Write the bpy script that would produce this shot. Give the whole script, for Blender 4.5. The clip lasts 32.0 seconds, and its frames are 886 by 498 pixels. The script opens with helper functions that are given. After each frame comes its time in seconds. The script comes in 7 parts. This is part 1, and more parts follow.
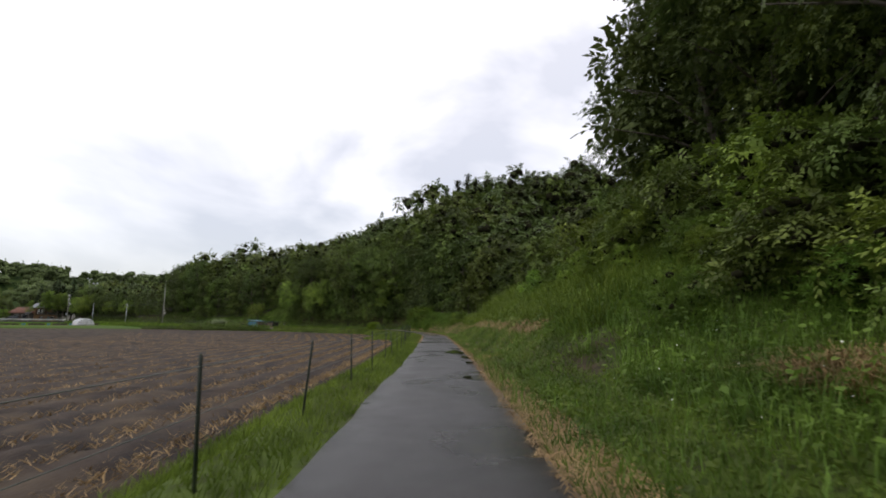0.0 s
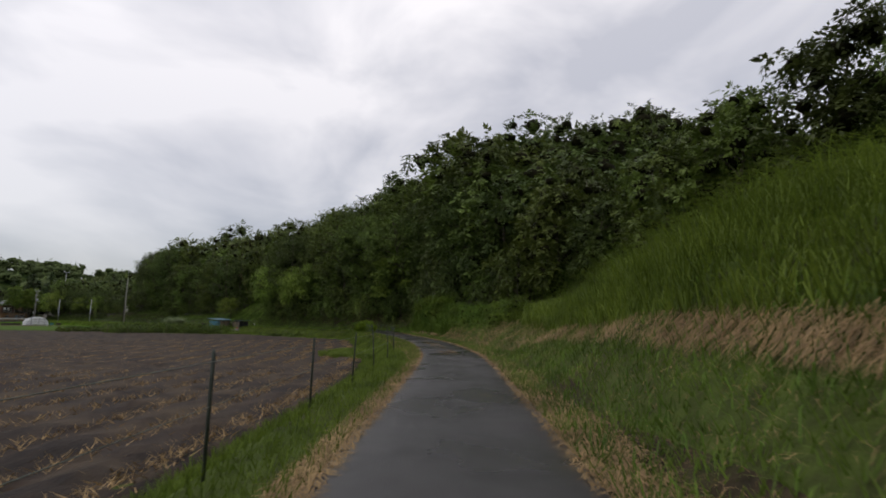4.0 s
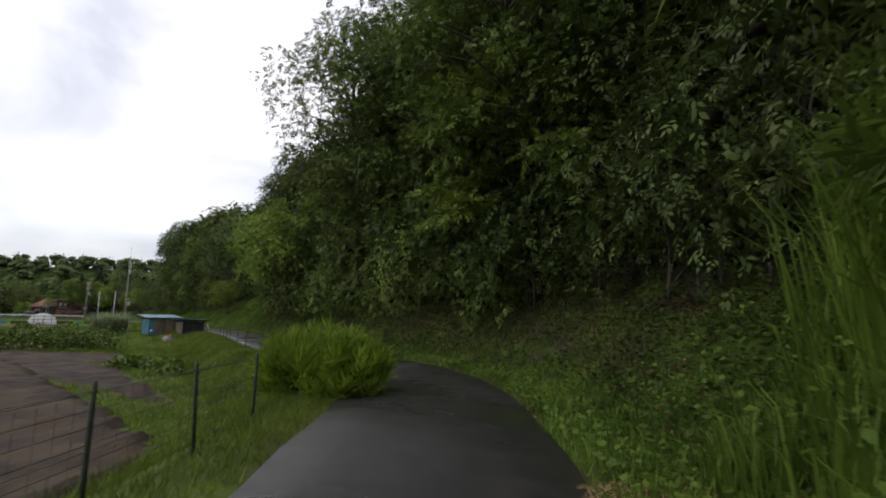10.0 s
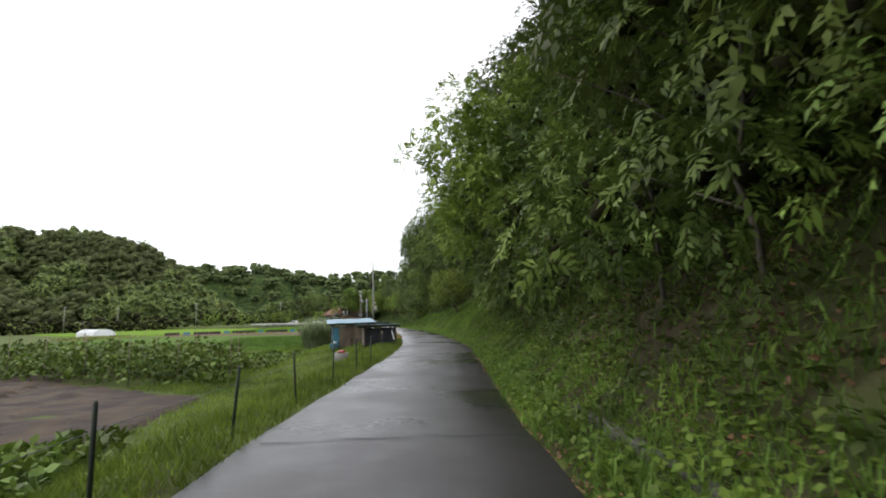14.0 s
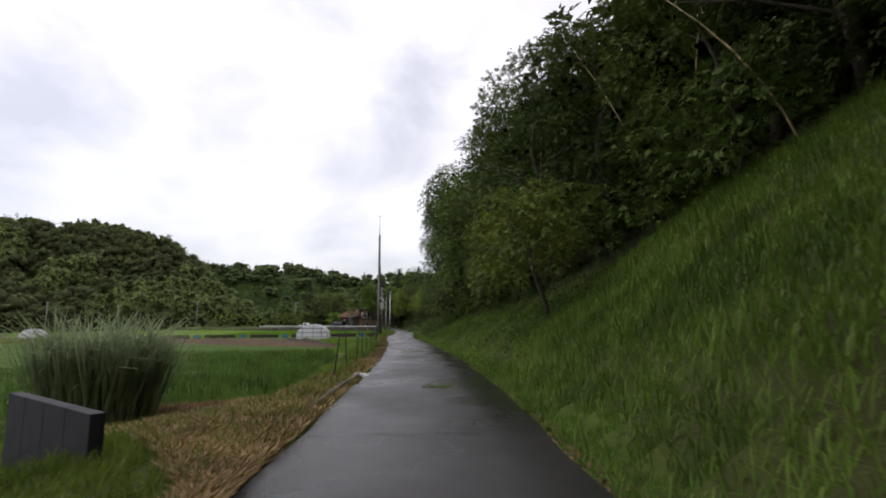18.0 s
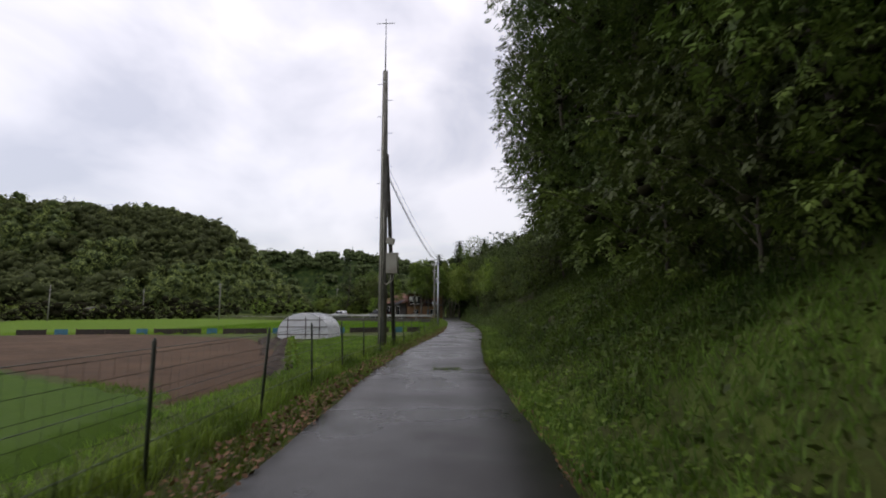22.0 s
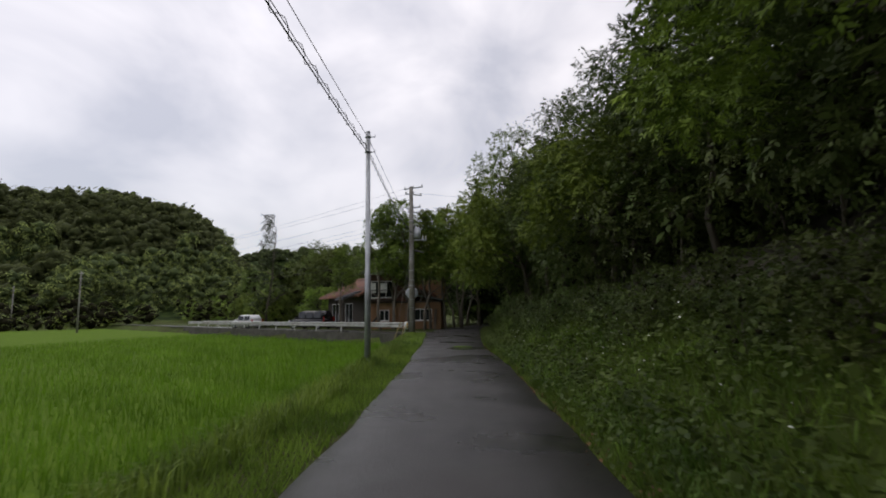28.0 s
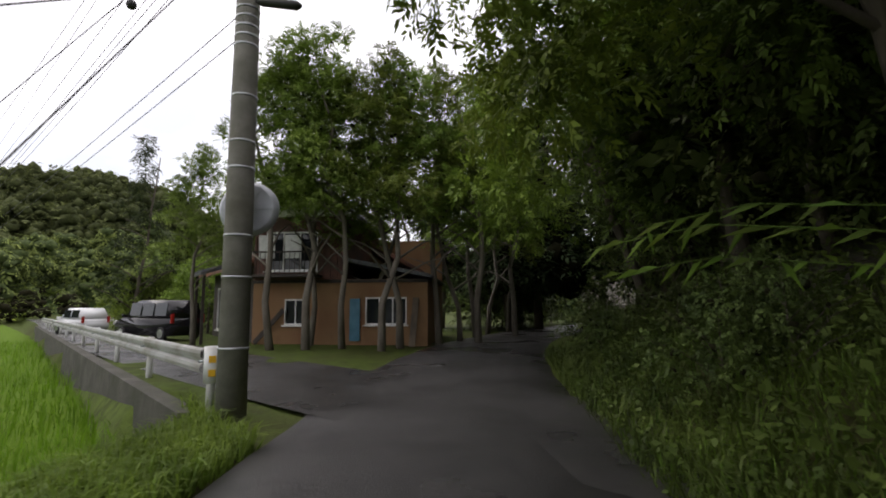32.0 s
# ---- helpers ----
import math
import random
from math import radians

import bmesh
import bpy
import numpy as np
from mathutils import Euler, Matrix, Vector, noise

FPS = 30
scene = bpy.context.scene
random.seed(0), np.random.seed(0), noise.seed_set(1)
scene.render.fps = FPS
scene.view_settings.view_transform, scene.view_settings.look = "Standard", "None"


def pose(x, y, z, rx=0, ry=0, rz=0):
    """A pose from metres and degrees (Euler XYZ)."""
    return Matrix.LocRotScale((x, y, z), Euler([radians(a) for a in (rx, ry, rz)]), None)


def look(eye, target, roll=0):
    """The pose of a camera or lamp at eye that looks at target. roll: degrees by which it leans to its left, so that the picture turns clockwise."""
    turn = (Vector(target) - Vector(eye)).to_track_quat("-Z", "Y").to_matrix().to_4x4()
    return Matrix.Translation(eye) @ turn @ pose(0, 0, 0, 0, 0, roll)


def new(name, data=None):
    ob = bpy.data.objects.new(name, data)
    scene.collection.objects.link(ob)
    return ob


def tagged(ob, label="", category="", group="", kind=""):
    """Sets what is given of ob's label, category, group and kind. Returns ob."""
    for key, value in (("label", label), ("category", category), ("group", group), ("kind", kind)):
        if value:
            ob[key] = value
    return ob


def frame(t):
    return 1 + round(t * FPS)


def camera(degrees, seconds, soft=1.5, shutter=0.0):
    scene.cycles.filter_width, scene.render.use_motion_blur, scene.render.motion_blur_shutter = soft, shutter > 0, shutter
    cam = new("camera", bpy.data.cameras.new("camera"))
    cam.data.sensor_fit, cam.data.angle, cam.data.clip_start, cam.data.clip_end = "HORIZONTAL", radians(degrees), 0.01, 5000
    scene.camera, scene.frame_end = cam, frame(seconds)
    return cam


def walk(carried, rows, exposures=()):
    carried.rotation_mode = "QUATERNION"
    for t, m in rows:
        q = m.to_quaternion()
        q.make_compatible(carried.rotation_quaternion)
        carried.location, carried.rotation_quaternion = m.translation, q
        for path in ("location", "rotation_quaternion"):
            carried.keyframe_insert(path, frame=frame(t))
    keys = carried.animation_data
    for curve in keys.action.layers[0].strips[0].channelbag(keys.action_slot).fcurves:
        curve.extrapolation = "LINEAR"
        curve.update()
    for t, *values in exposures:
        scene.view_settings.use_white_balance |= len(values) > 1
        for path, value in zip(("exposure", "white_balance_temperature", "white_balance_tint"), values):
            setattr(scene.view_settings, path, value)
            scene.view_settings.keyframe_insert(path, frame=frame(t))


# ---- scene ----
cam = camera(82.4, 32.0, soft=1.8, shutter=0.12)
PATH = [
    (0, (-10.633, -10.743, 1.345), (-10.38, -8.78, 1.632), 0.7),
    (0.5, (-9.994, -6.592, 1.347), (-9.76, -4.624, 1.617), 0.7),
    (1, (-9.376, -2.518, 1.35), (-9.162, -0.548, 1.626), 0.4),
    (1.5, (-8.898, 1.484, 1.352), (-8.709, 3.456, 1.622), 0.1),
    (2, (-8.462, 5.445, 1.352), (-8.301, 7.421, 1.618), -0.1),
    (2.5, (-7.984, 9.237, 1.351), (-7.838, 11.214, 1.618), 0.1),
    (3, (-7.598, 13.134, 1.35), (-7.45, 15.11, 1.621), 0.2),
    (3.5, (-7.212, 17.135, 1.348), (-7.058, 19.11, 1.624), 0.3),
    (4, (-6.811, 21.248, 1.347), (-6.652, 23.222, 1.628), 0.6),
    (4.5, (-6.394, 25.483, 1.347), (-6.238, 27.456, 1.63), 0.9),
    (5, (-5.961, 29.849, 1.347), (-5.818, 31.824, 1.629), 1.0),
    (5.5, (-5.442, 34.24, 1.351), (-5.314, 36.215, 1.639), 0.8),
    (6, (-5.087, 38.53, 1.357), (-4.986, 40.507, 1.638), -0.0),
    (6.5, (-4.978, 42.695, 1.358), (-4.935, 44.676, 1.63), -0.1),
    (7, (-4.983, 47.321, 1.357), (-5.033, 49.303, 1.623), 0.1),
    (7.5, (-5.323, 52.034, 1.346), (-5.469, 54.012, 1.609), 0.3),
    (8, (-5.731, 56.699, 1.329), (-5.948, 58.672, 1.575), 0.4),
    (8.5, (-6.182, 61.284, 1.324), (-6.441, 63.25, 1.58), 0.4),
    (9, (-6.644, 65.603, 1.327), (-6.926, 67.565, 1.596), 0.7),
    (9.5, (-7.051, 69.557, 1.333), (-7.34, 71.517, 1.6), 0.9),
    (10, (-7.355, 73.055, 1.348), (-7.652, 75.013, 1.627), 1.1),
    (10.5, (-7.626, 76.144, 1.359), (-7.93, 78.101, 1.635), 1.4),
    (11, (-7.949, 78.831, 1.36), (-8.258, 80.789, 1.622), 1.2),
    (11.5, (-8.418, 81.199, 1.364), (-8.784, 83.149, 1.617), 0.7),
    (12, (-9.135, 83.359, 1.373), (-9.622, 85.279, 1.645), 0.1),
    (12.5, (-10.152, 85.499, 1.371), (-10.815, 87.366, 1.644), -0.0),
    (13, (-11.354, 87.544, 1.358), (-12.21, 89.329, 1.641), -0.5),
    (13.5, (-12.929, 89.793, 1.33), (-13.984, 91.473, 1.585), -1.1),
    (14, (-14.708, 92.012, 1.304), (-15.903, 93.593, 1.572), -1.5),
    (14.5, (-16.578, 94.135, 1.305), (-17.847, 95.653, 1.595), -1.2),
    (15, (-18.525, 96.559, 1.317), (-19.808, 98.064, 1.618), -0.7),
    (15.5, (-20.63, 99.222, 1.329), (-21.897, 100.739, 1.635), -0.4),
    (16, (-22.887, 102.128, 1.337), (-24.134, 103.661, 1.645), -0.3),
    (16.5, (-25.302, 105.269, 1.341), (-26.541, 106.809, 1.646), -0.3),
    (17, (-27.933, 108.599, 1.347), (-29.18, 110.136, 1.632), -0.3),
    (17.5, (-30.769, 112.103, 1.357), (-32.036, 113.621, 1.659), -0.3),
    (18, (-33.702, 115.613, 1.362), (-35.01, 117.099, 1.651), -0.3),
    (18.5, (-36.695, 118.927, 1.364), (-38.049, 120.369, 1.663), -0.3),
    (19, (-39.691, 121.946, 1.36), (-41.084, 123.352, 1.65), 0.0),
    (19.5, (-42.764, 124.953, 1.361), (-44.186, 126.334, 1.626), 0.7),
    (20, (-45.766, 127.994, 1.361), (-47.204, 129.364, 1.595), 0.9),
    (20.5, (-48.753, 130.973, 1.357), (-50.195, 132.34, 1.584), 0.4),
    (21, (-51.767, 134.027, 1.35), (-53.217, 135.385, 1.578), -0.0),
    (21.5, (-54.937, 137.155, 1.348), (-56.405, 138.492, 1.586), -0.4),
    (22, (-58.142, 140.187, 1.351), (-59.632, 141.498, 1.596), -0.1),
    (22.5, (-61.476, 143.256, 1.354), (-62.984, 144.545, 1.612), -0.3),
    (23, (-64.96, 146.389, 1.35), (-66.47, 147.676, 1.605), -0.6),
    (23.5, (-68.586, 149.472, 1.341), (-70.074, 150.785, 1.587), -0.4),
    (24, (-72.153, 152.875, 1.34), (-73.621, 154.21, 1.59), -0.4),
    (24.5, (-75.753, 156.408, 1.339), (-77.217, 157.747, 1.596), 0.2),
    (25, (-79.301, 159.967, 1.341), (-80.749, 161.321, 1.603), 0.9),
    (25.5, (-82.575, 163.347, 1.342), (-84.006, 164.723, 1.588), 0.6),
    (26, (-85.781, 166.59, 1.344), (-87.21, 167.968, 1.59), 0.1),
    (26.5, (-88.932, 169.724, 1.344), (-90.378, 171.082, 1.596), -0.5),
    (27, (-92.077, 172.741, 1.341), (-93.554, 174.063, 1.6), -1.0),
    (27.5, (-95.262, 175.637, 1.338), (-96.775, 176.918, 1.598), -1.3),
    (28, (-98.546, 178.398, 1.338), (-100.089, 179.646, 1.591), -0.9),
    (28.5, (-101.742, 181.073, 1.343), (-103.292, 182.31, 1.605), -0.4),
    (29, (-104.709, 183.584, 1.343), (-106.259, 184.817, 1.617), -0.3),
    (29.5, (-107.587, 185.989, 1.341), (-109.139, 187.221, 1.61), -0.3),
    (30, (-110.415, 188.398, 1.343), (-111.967, 189.633, 1.601), -0.5),
    (30.5, (-113.072, 190.645, 1.356), (-114.624, 191.877, 1.625), 0.2),
    (31, (-115.433, 192.687, 1.365), (-116.986, 193.916, 1.641), -0.1),
    (31.5, (-117.402, 194.385, 1.351), (-118.961, 195.608, 1.621), -0.6),
    (32, (-119.095, 196.006, 1.313), (-120.669, 197.216, 1.551), -0.3),
]
EXPOSURES = [(0, 0.04, 6500, 11), (2, -0.32, 6500, 11), (4.5, -0.5, 6500, 11), (6, -0.5, 6500, 11), (8, -0.25, 6500, 11), (10, -0.05, 6500, 11), (11, 0.06, 6500, 11), (12, 0.68, 6500, 10), (13, 0.86, 6500, 9), (14.5, 0.75, 6500, 9), (17, 0.1, 6500, 12), (19, -0.30, 6500, 14), (21, -0.36, 6475, 14), (23, -0.32, 6450, 15), (25, -0.5, 6500, 14), (28, -0.48, 6550, 13), (30, -0.42, 6600, 12), (31, -0.22, 6650, 12), (32, 0.2, 6750, 13)]
walk(cam, [(t, look(eye, target, roll)) for t, eye, target, roll in PATH], EXPOSURES)
SKY_LIGHT = 1.0

# ---- daylight: an overcast sky ----
SUN_ELEV, SUN_TURN = radians(52), radians(250)
world = bpy.data.worlds.new("overcast_sky")
scene.world = world
world.use_nodes = True
wt = world.node_tree
wt.nodes.clear()


def wn(kind, **kw):
    n = wt.nodes.new(kind)
    for k, v in kw.items():
        setattr(n, k, v)
    return n


w_out, w_bg, w_bg2, w_add = wn("ShaderNodeOutputWorld"), wn("ShaderNodeBackground"), wn("ShaderNodeBackground"), wn("ShaderNodeAddShader")
w_sky = wn("ShaderNodeTexSky", sky_type="NISHITA", sun_disc=False, sun_elevation=SUN_ELEV, sun_rotation=SUN_TURN)
w_tc, w_map = wn("ShaderNodeTexCoord"), wn("ShaderNodeMapping")
w_map.inputs["Scale"].default_value = (1.0, 1.0, 1.9)
w_map.inputs["Location"].default_value = (0.35, 0.1, 0.0)
w_noise, w_ramp = wn("ShaderNodeTexNoise"), wn("ShaderNodeValToRGB")
w_noise.inputs["Scale"].default_value, w_noise.inputs["Detail"].default_value, w_noise.inputs["Roughness"].default_value = 2.3, 5.0, 0.5
w_noise.inputs["Distortion"].default_value = 0.35
w_ramp.color_ramp.elements[0].position, w_ramp.color_ramp.elements[1].position = 0.38, 0.60
w_ramp.color_ramp.elements[0].color = (0.60, 0.59, 0.62, 1)
w_ramp.color_ramp.elements[1].color = (1.03, 0.985, 0.972, 1)
w_bg.inputs["Strength"].default_value, w_bg2.inputs["Strength"].default_value = SKY_LIGHT, 0.05
L_ = wt.links.new
L_(w_tc.outputs["Generated"], w_map.inputs["Vector"])
L_(w_map.outputs["Vector"], w_noise.inputs["Vector"])
L_(w_noise.outputs["Fac"], w_ramp.inputs["Fac"])
w_sep, w_zen, w_mul = wn("ShaderNodeSeparateXYZ"), wn("ShaderNodeMapRange"), wn("ShaderNodeVectorMath", operation="SCALE")
w_zen.inputs["To Min"].default_value, w_zen.inputs["To Max"].default_value = 0.76, 1.75  # an overcast sky is brightest overhead
L_(w_tc.outputs["Generated"], w_sep.inputs[0])
L_(w_sep.outputs["Z"], w_zen.inputs["Value"])
L_(w_ramp.outputs["Color"], w_mul.inputs[0])
L_(w_zen.outputs["Result"], w_mul.inputs["Scale"])
L_(w_mul.outputs["Vector"], w_bg.inputs["Color"])
L_(w_sky.outputs["Color"], w_bg2.inputs["Color"])
L_(w_bg.outputs[0], w_add.inputs[0])
L_(w_bg2.outputs[0], w_add.inputs[1])
L_(w_add.outputs[0], w_out.inputs["Surface"])
sun = new("sun", bpy.data.lights.new("sun", "SUN"))
sun.data.energy, sun.data.angle, sun.data.color = 0.55, radians(40), (1.0, 0.97, 0.92)
sun.matrix_world = look((0, 0, 60), Vector((0, 0, 60)) - Vector((math.sin(SUN_TURN) * math.cos(SUN_ELEV), math.cos(SUN_TURN) * math.cos(SUN_ELEV), math.sin(SUN_ELEV))))

# ---- materials ----
def material(name, colours, rough=0.85, scale=1.0, detail=6.0, bump=0.0, bump_scale=20.0, metal=0.0, stains=None, stain_scale=0.4,
             vary=0.0, island=0.0, through_light=0.0, rough_var=0.0, stretch=(1, 1, 1), spread=(0.35, 0.65), spec=0.5):
    """A surface whose colour wanders between colours, with stains of a larger scale, bump, and a shift of tone from piece to piece."""
    m = bpy.data.materials.new(name)
    m.use_nodes = True
    t = m.node_tree
    b = t.nodes["Principled BSDF"]
    link = t.links.new

    def node(kind, **kw):
        n = t.nodes.new(kind)
        for k, v in kw.items():
            setattr(n, k, v)
        return n

    tc, mp = node("ShaderNodeTexCoord"), node("ShaderNodeMapping")
    mp.inputs["Scale"].default_value = stretch
    link(tc.outputs["Object"], mp.inputs["Vector"])
    nz, rp = node("ShaderNodeTexNoise"), node("ShaderNodeValToRGB")
    nz.inputs["Scale"].default_value, nz.inputs["Detail"].default_value, nz.inputs["Roughness"].default_value = scale, detail, 0.62
    link(mp.outputs["Vector"], nz.inputs["Vector"])
    link(nz.outputs["Fac"], rp.inputs["Fac"])
    e = rp.color_ramp.elements
    e[0].position, e[1].position = spread
    for n in range(len(colours) - 2):
        e.new(spread[0] + (spread[1] - spread[0]) * (n + 1) / (len(colours) - 1))
    for n, c in enumerate(colours):
        e[n].color = (*c, 1)
    colour = rp.outputs["Color"]
    if stains:
        n2, r2, mx = node("ShaderNodeTexNoise"), node("ShaderNodeValToRGB"), node("ShaderNodeMix", data_type="RGBA")
        n2.inputs["Scale"].default_value, n2.inputs["Detail"].default_value = stain_scale, 4
        link(tc.outputs["Object"], n2.inputs["Vector"])
        link(n2.outputs["Fac"], r2.inputs["Fac"])
        r2.color_ramp.elements[0].position, r2.color_ramp.elements[1].position = 0.45, 0.68
        link(r2.outputs["Color"], mx.inputs["Factor"])
        link(colour, mx.inputs["A"])
        mx.inputs["B"].default_value = (*stains, 1)
        colour = mx.outputs["Result"]
    if vary or island:
        hs = node("ShaderNodeHueSaturation")
        val = None
        for kind, out, amount in (("ShaderNodeObjectInfo", "Random", vary), ("ShaderNodeNewGeometry", "Random Per Island", island)):
            if not amount:
                continue
            src, mr = node(kind), node("ShaderNodeMapRange")
            link(src.outputs[out], mr.inputs["Value"])
            mr.inputs["To Min"].default_value, mr.inputs["To Max"].default_value = 1 - amount, 1 + amount
            if val is None:
                val = mr.outputs["Result"]
            else:
                mm = node("ShaderNodeMath", operation="MULTIPLY")
                link(val, mm.inputs[0])
                link(mr.outputs["Result"], mm.inputs[1])
                val = mm.outputs[0]
            if kind == "ShaderNodeObjectInfo":
                mh = node("ShaderNodeMapRange")
                link(src.outputs[out], mh.inputs["Value"])
                mh.inputs["To Min"].default_value, mh.inputs["To Max"].default_value = 0.5 - 0.06 * amount, 0.5 + 0.06 * amount
                link(mh.outputs["Result"], hs.inputs["Hue"])
        link(val, hs.inputs["Value"])
        link(colour, hs.inputs["Color"])
        colour = hs.outputs["Color"]
    link(colour, b.inputs["Base Color"])
    b.inputs["Roughness"].default_value, b.inputs["Metallic"].default_value = rough, metal
    b.inputs["Specular IOR Level"].default_value = spec
    if rough_var:
        n3, m3 = node("ShaderNodeTexNoise"), node("ShaderNodeMapRange")
        n3.inputs["Scale"].default_value, n3.inputs["Detail"].default_value = stain_scale, 5
        link(tc.outputs["Object"], n3.inputs["Vector"])
        link(n3.outputs["Fac"], m3.inputs["Value"])
        m3.inputs["From Min"].default_value, m3.inputs["From Max"].default_value = 0.35, 0.65
        m3.inputs["To Min"].default_value, m3.inputs["To Max"].default_value = max(0.02, rough - rough_var), min(1, rough + rough_var)
        link(m3.outputs["Result"], b.inputs["Roughness"])
    if bump:
        nb, bp = node("ShaderNodeTexNoise"), node("ShaderNodeBump")
        nb.inputs["Scale"].default_value, nb.inputs["Detail"].default_value = bump_scale, 5
        link(mp.outputs["Vector"], nb.inputs["Vector"])
        link(nb.outputs["Fac"], bp.inputs["Height"])
        bp.inputs["Strength"].default_value, bp.inputs["Distance"].default_value = bump, 0.03
        link(bp.outputs["Normal"], b.inputs["Normal"])
    if through_light:
        tr, mx = node("ShaderNodeBsdfTranslucent"), node("ShaderNodeMixShader")
        link(colour, tr.inputs["Color"])
        mx.inputs["Fac"].default_value = through_light
        link(b.outputs[0], mx.inputs[1])
        link(tr.outputs[0], mx.inputs[2])
        link(mx.outputs[0], t.nodes["Material Output"].inputs["Surface"])
    return m


def leaf_material(name, dark, light, vary=0.25, island=0.24, rough=0.55, thin=0.22):
    return material(name, [tuple(0.66 * c for c in dark), tuple(1.12 * c for c in light)], rough=rough, scale=0.8, detail=4, vary=vary, island=island, through_light=thin, spec=0.14)


M_EARTH = material("grassy_earth", [(0.036, 0.044, 0.012), (0.055, 0.080, 0.015), (0.078, 0.110, 0.020)], scale=2.6, bump=1.0, bump_scale=16, spec=0.1, stains=(0.046, 0.048, 0.016), stain_scale=0.22)
M_ASPHALT = material("wet_asphalt", [(0.019, 0.018, 0.018), (0.028, 0.027, 0.027), (0.038, 0.036, 0.035)], rough=0.34, rough_var=0.2, spec=0.36, scale=2.2, bump=0.35, bump_scale=70, stains=(0.03, 0.028, 0.027), stain_scale=0.35)
M_WATER = material("puddle_water", [(0.012, 0.012, 0.011), (0.02, 0.02, 0.018)], rough=0.04, scale=3)
M_SOIL = material("tilled_soil", [(0.012, 0.0085, 0.0065), (0.025, 0.017, 0.012), (0.040, 0.027, 0.018)], scale=1.8, bump=1.0, bump_scale=16, spec=0.2, stains=(0.060, 0.042, 0.025), stain_scale=0.8, stretch=(1.0, 0.35, 1))
M_SOIL_RED = material("bare_red_soil", [(0.050, 0.028, 0.014), (0.074, 0.043, 0.022)], scale=1.2, bump=0.9, bump_scale=14, spec=0.15, stains=(0.090, 0.055, 0.030), stain_scale=0.3)
M_BANK = material("bank_soil", [(0.020, 0.016, 0.009), (0.036, 0.027, 0.015), (0.052, 0.038, 0.021)], scale=2.4, bump=1.0, bump_scale=10, spec=0.1, stains=(0.036, 0.050, 0.013), stain_scale=0.7)
M_GRASS = leaf_material("grass_green", (0.074, 0.126, 0.020), (0.130, 0.190, 0.030), thin=0.38)
# Deep green of broad weeds, darkened further for tree shade on the banks.
M_GRASS_DEEP_SHADED = leaf_material("weeds_deep_shaded", (0.040, 0.064, 0.014), (0.080, 0.108, 0.022), thin=0.25)
M_GRASS_TALL = leaf_material("tall_grass_green", (0.100, 0.170, 0.024), (0.175, 0.255, 0.038), thin=0.42)
M_STRAW = material("dry_straw", [(0.17, 0.108, 0.044), (0.36, 0.245, 0.110)], rough=0.8, scale=1.0, island=0.4, through_light=0.15)
M_RICE = leaf_material("rice_green", (0.110, 0.205, 0.012), (0.135, 0.240, 0.017), island=0.16, thin=0.4)
M_CLUMP = leaf_material("ginger_leaf", (0.150, 0.265, 0.022), (0.215, 0.340, 0.036), island=0.2, thin=0.4)
M_CROP = leaf_material("crop_leaf", (0.052, 0.086, 0.016), (0.100, 0.140, 0.024))
M_LEAF = [
    leaf_material("leaf_dark_evergreen", (0.048, 0.072, 0.020), (0.090, 0.122, 0.031)),
    leaf_material("leaf_broad", (0.072, 0.108, 0.023), (0.132, 0.180, 0.036)),
    leaf_material("leaf_bright", (0.115, 0.180, 0.026), (0.205, 0.280, 0.042)),
]
M_LEAF_BAMBOO = leaf_material("leaf_bamboo", (0.160, 0.192, 0.056), (0.215, 0.245, 0.072), island=0.2, rough=0.9)
M_LEAF_CEDAR = leaf_material("needle_cedar", (0.028, 0.046, 0.018), (0.050, 0.074, 0.026))
M_LEAF_PINE = leaf_material("needle_podocarp", (0.115, 0.175, 0.030), (0.195, 0.270, 0.050))
# Near-black colour that puts the shade into the inside of crowns.
M_CROWN_SHADE = material("crown_inner_shade", [(0.010, 0.010, 0.005), (0.022, 0.021, 0.010)], rough=0.95, scale=3, bump=1.0, bump_scale=9, spec=0.05)
M_BARK = material("bark", [(0.045, 0.036, 0.027), (0.10, 0.082, 0.062)], scale=5, bump=1.0, bump_scale=16, stretch=(1, 1, 0.25))
M_BARK_PALE = material("pale_bark", [(0.09, 0.078, 0.06), (0.17, 0.15, 0.12)], scale=4, bump=0.9, bump_scale=14, stretch=(1, 1, 0.3))
M_CONCRETE = material("pole_concrete", [(0.17, 0.165, 0.145), (0.25, 0.24, 0.215)], scale=3, bump=0.3, bump_scale=40, stains=(0.11, 0.105, 0.08), stain_scale=1.2)
M_CONCRETE_DARK = material("mossy_concrete", [(0.035, 0.033, 0.026), (0.085, 0.08, 0.065)], scale=2, bump=0.6, bump_scale=25, stains=(0.03, 0.032, 0.018), stain_scale=0.9)
M_STEEL = material("galvanised_steel", [(0.33, 0.35, 0.37), (0.45, 0.47, 0.49)], rough=0.45, metal=0.7, scale=6, stains=(0.25, 0.26, 0.27), stain_scale=2)
M_RAIL = material("white_painted_steel", [(0.62, 0.63, 0.62), (0.76, 0.77, 0.76)], rough=0.4, scale=3, stains=(0.42, 0.41, 0.37), stain_scale=1.5)
M_POST = material("fence_post_green", [(0.02, 0.028, 0.022), (0.045, 0.055, 0.042)], rough=0.6, scale=6)
M_WIRE = material("black_cable", [(0.02, 0.02, 0.021), (0.035, 0.035, 0.036)], rough=0.6, scale=4)
M_MESH = material("fence_wire", [(0.06, 0.075, 0.065), (0.10, 0.12, 0.10)], rough=0.6, scale=4)
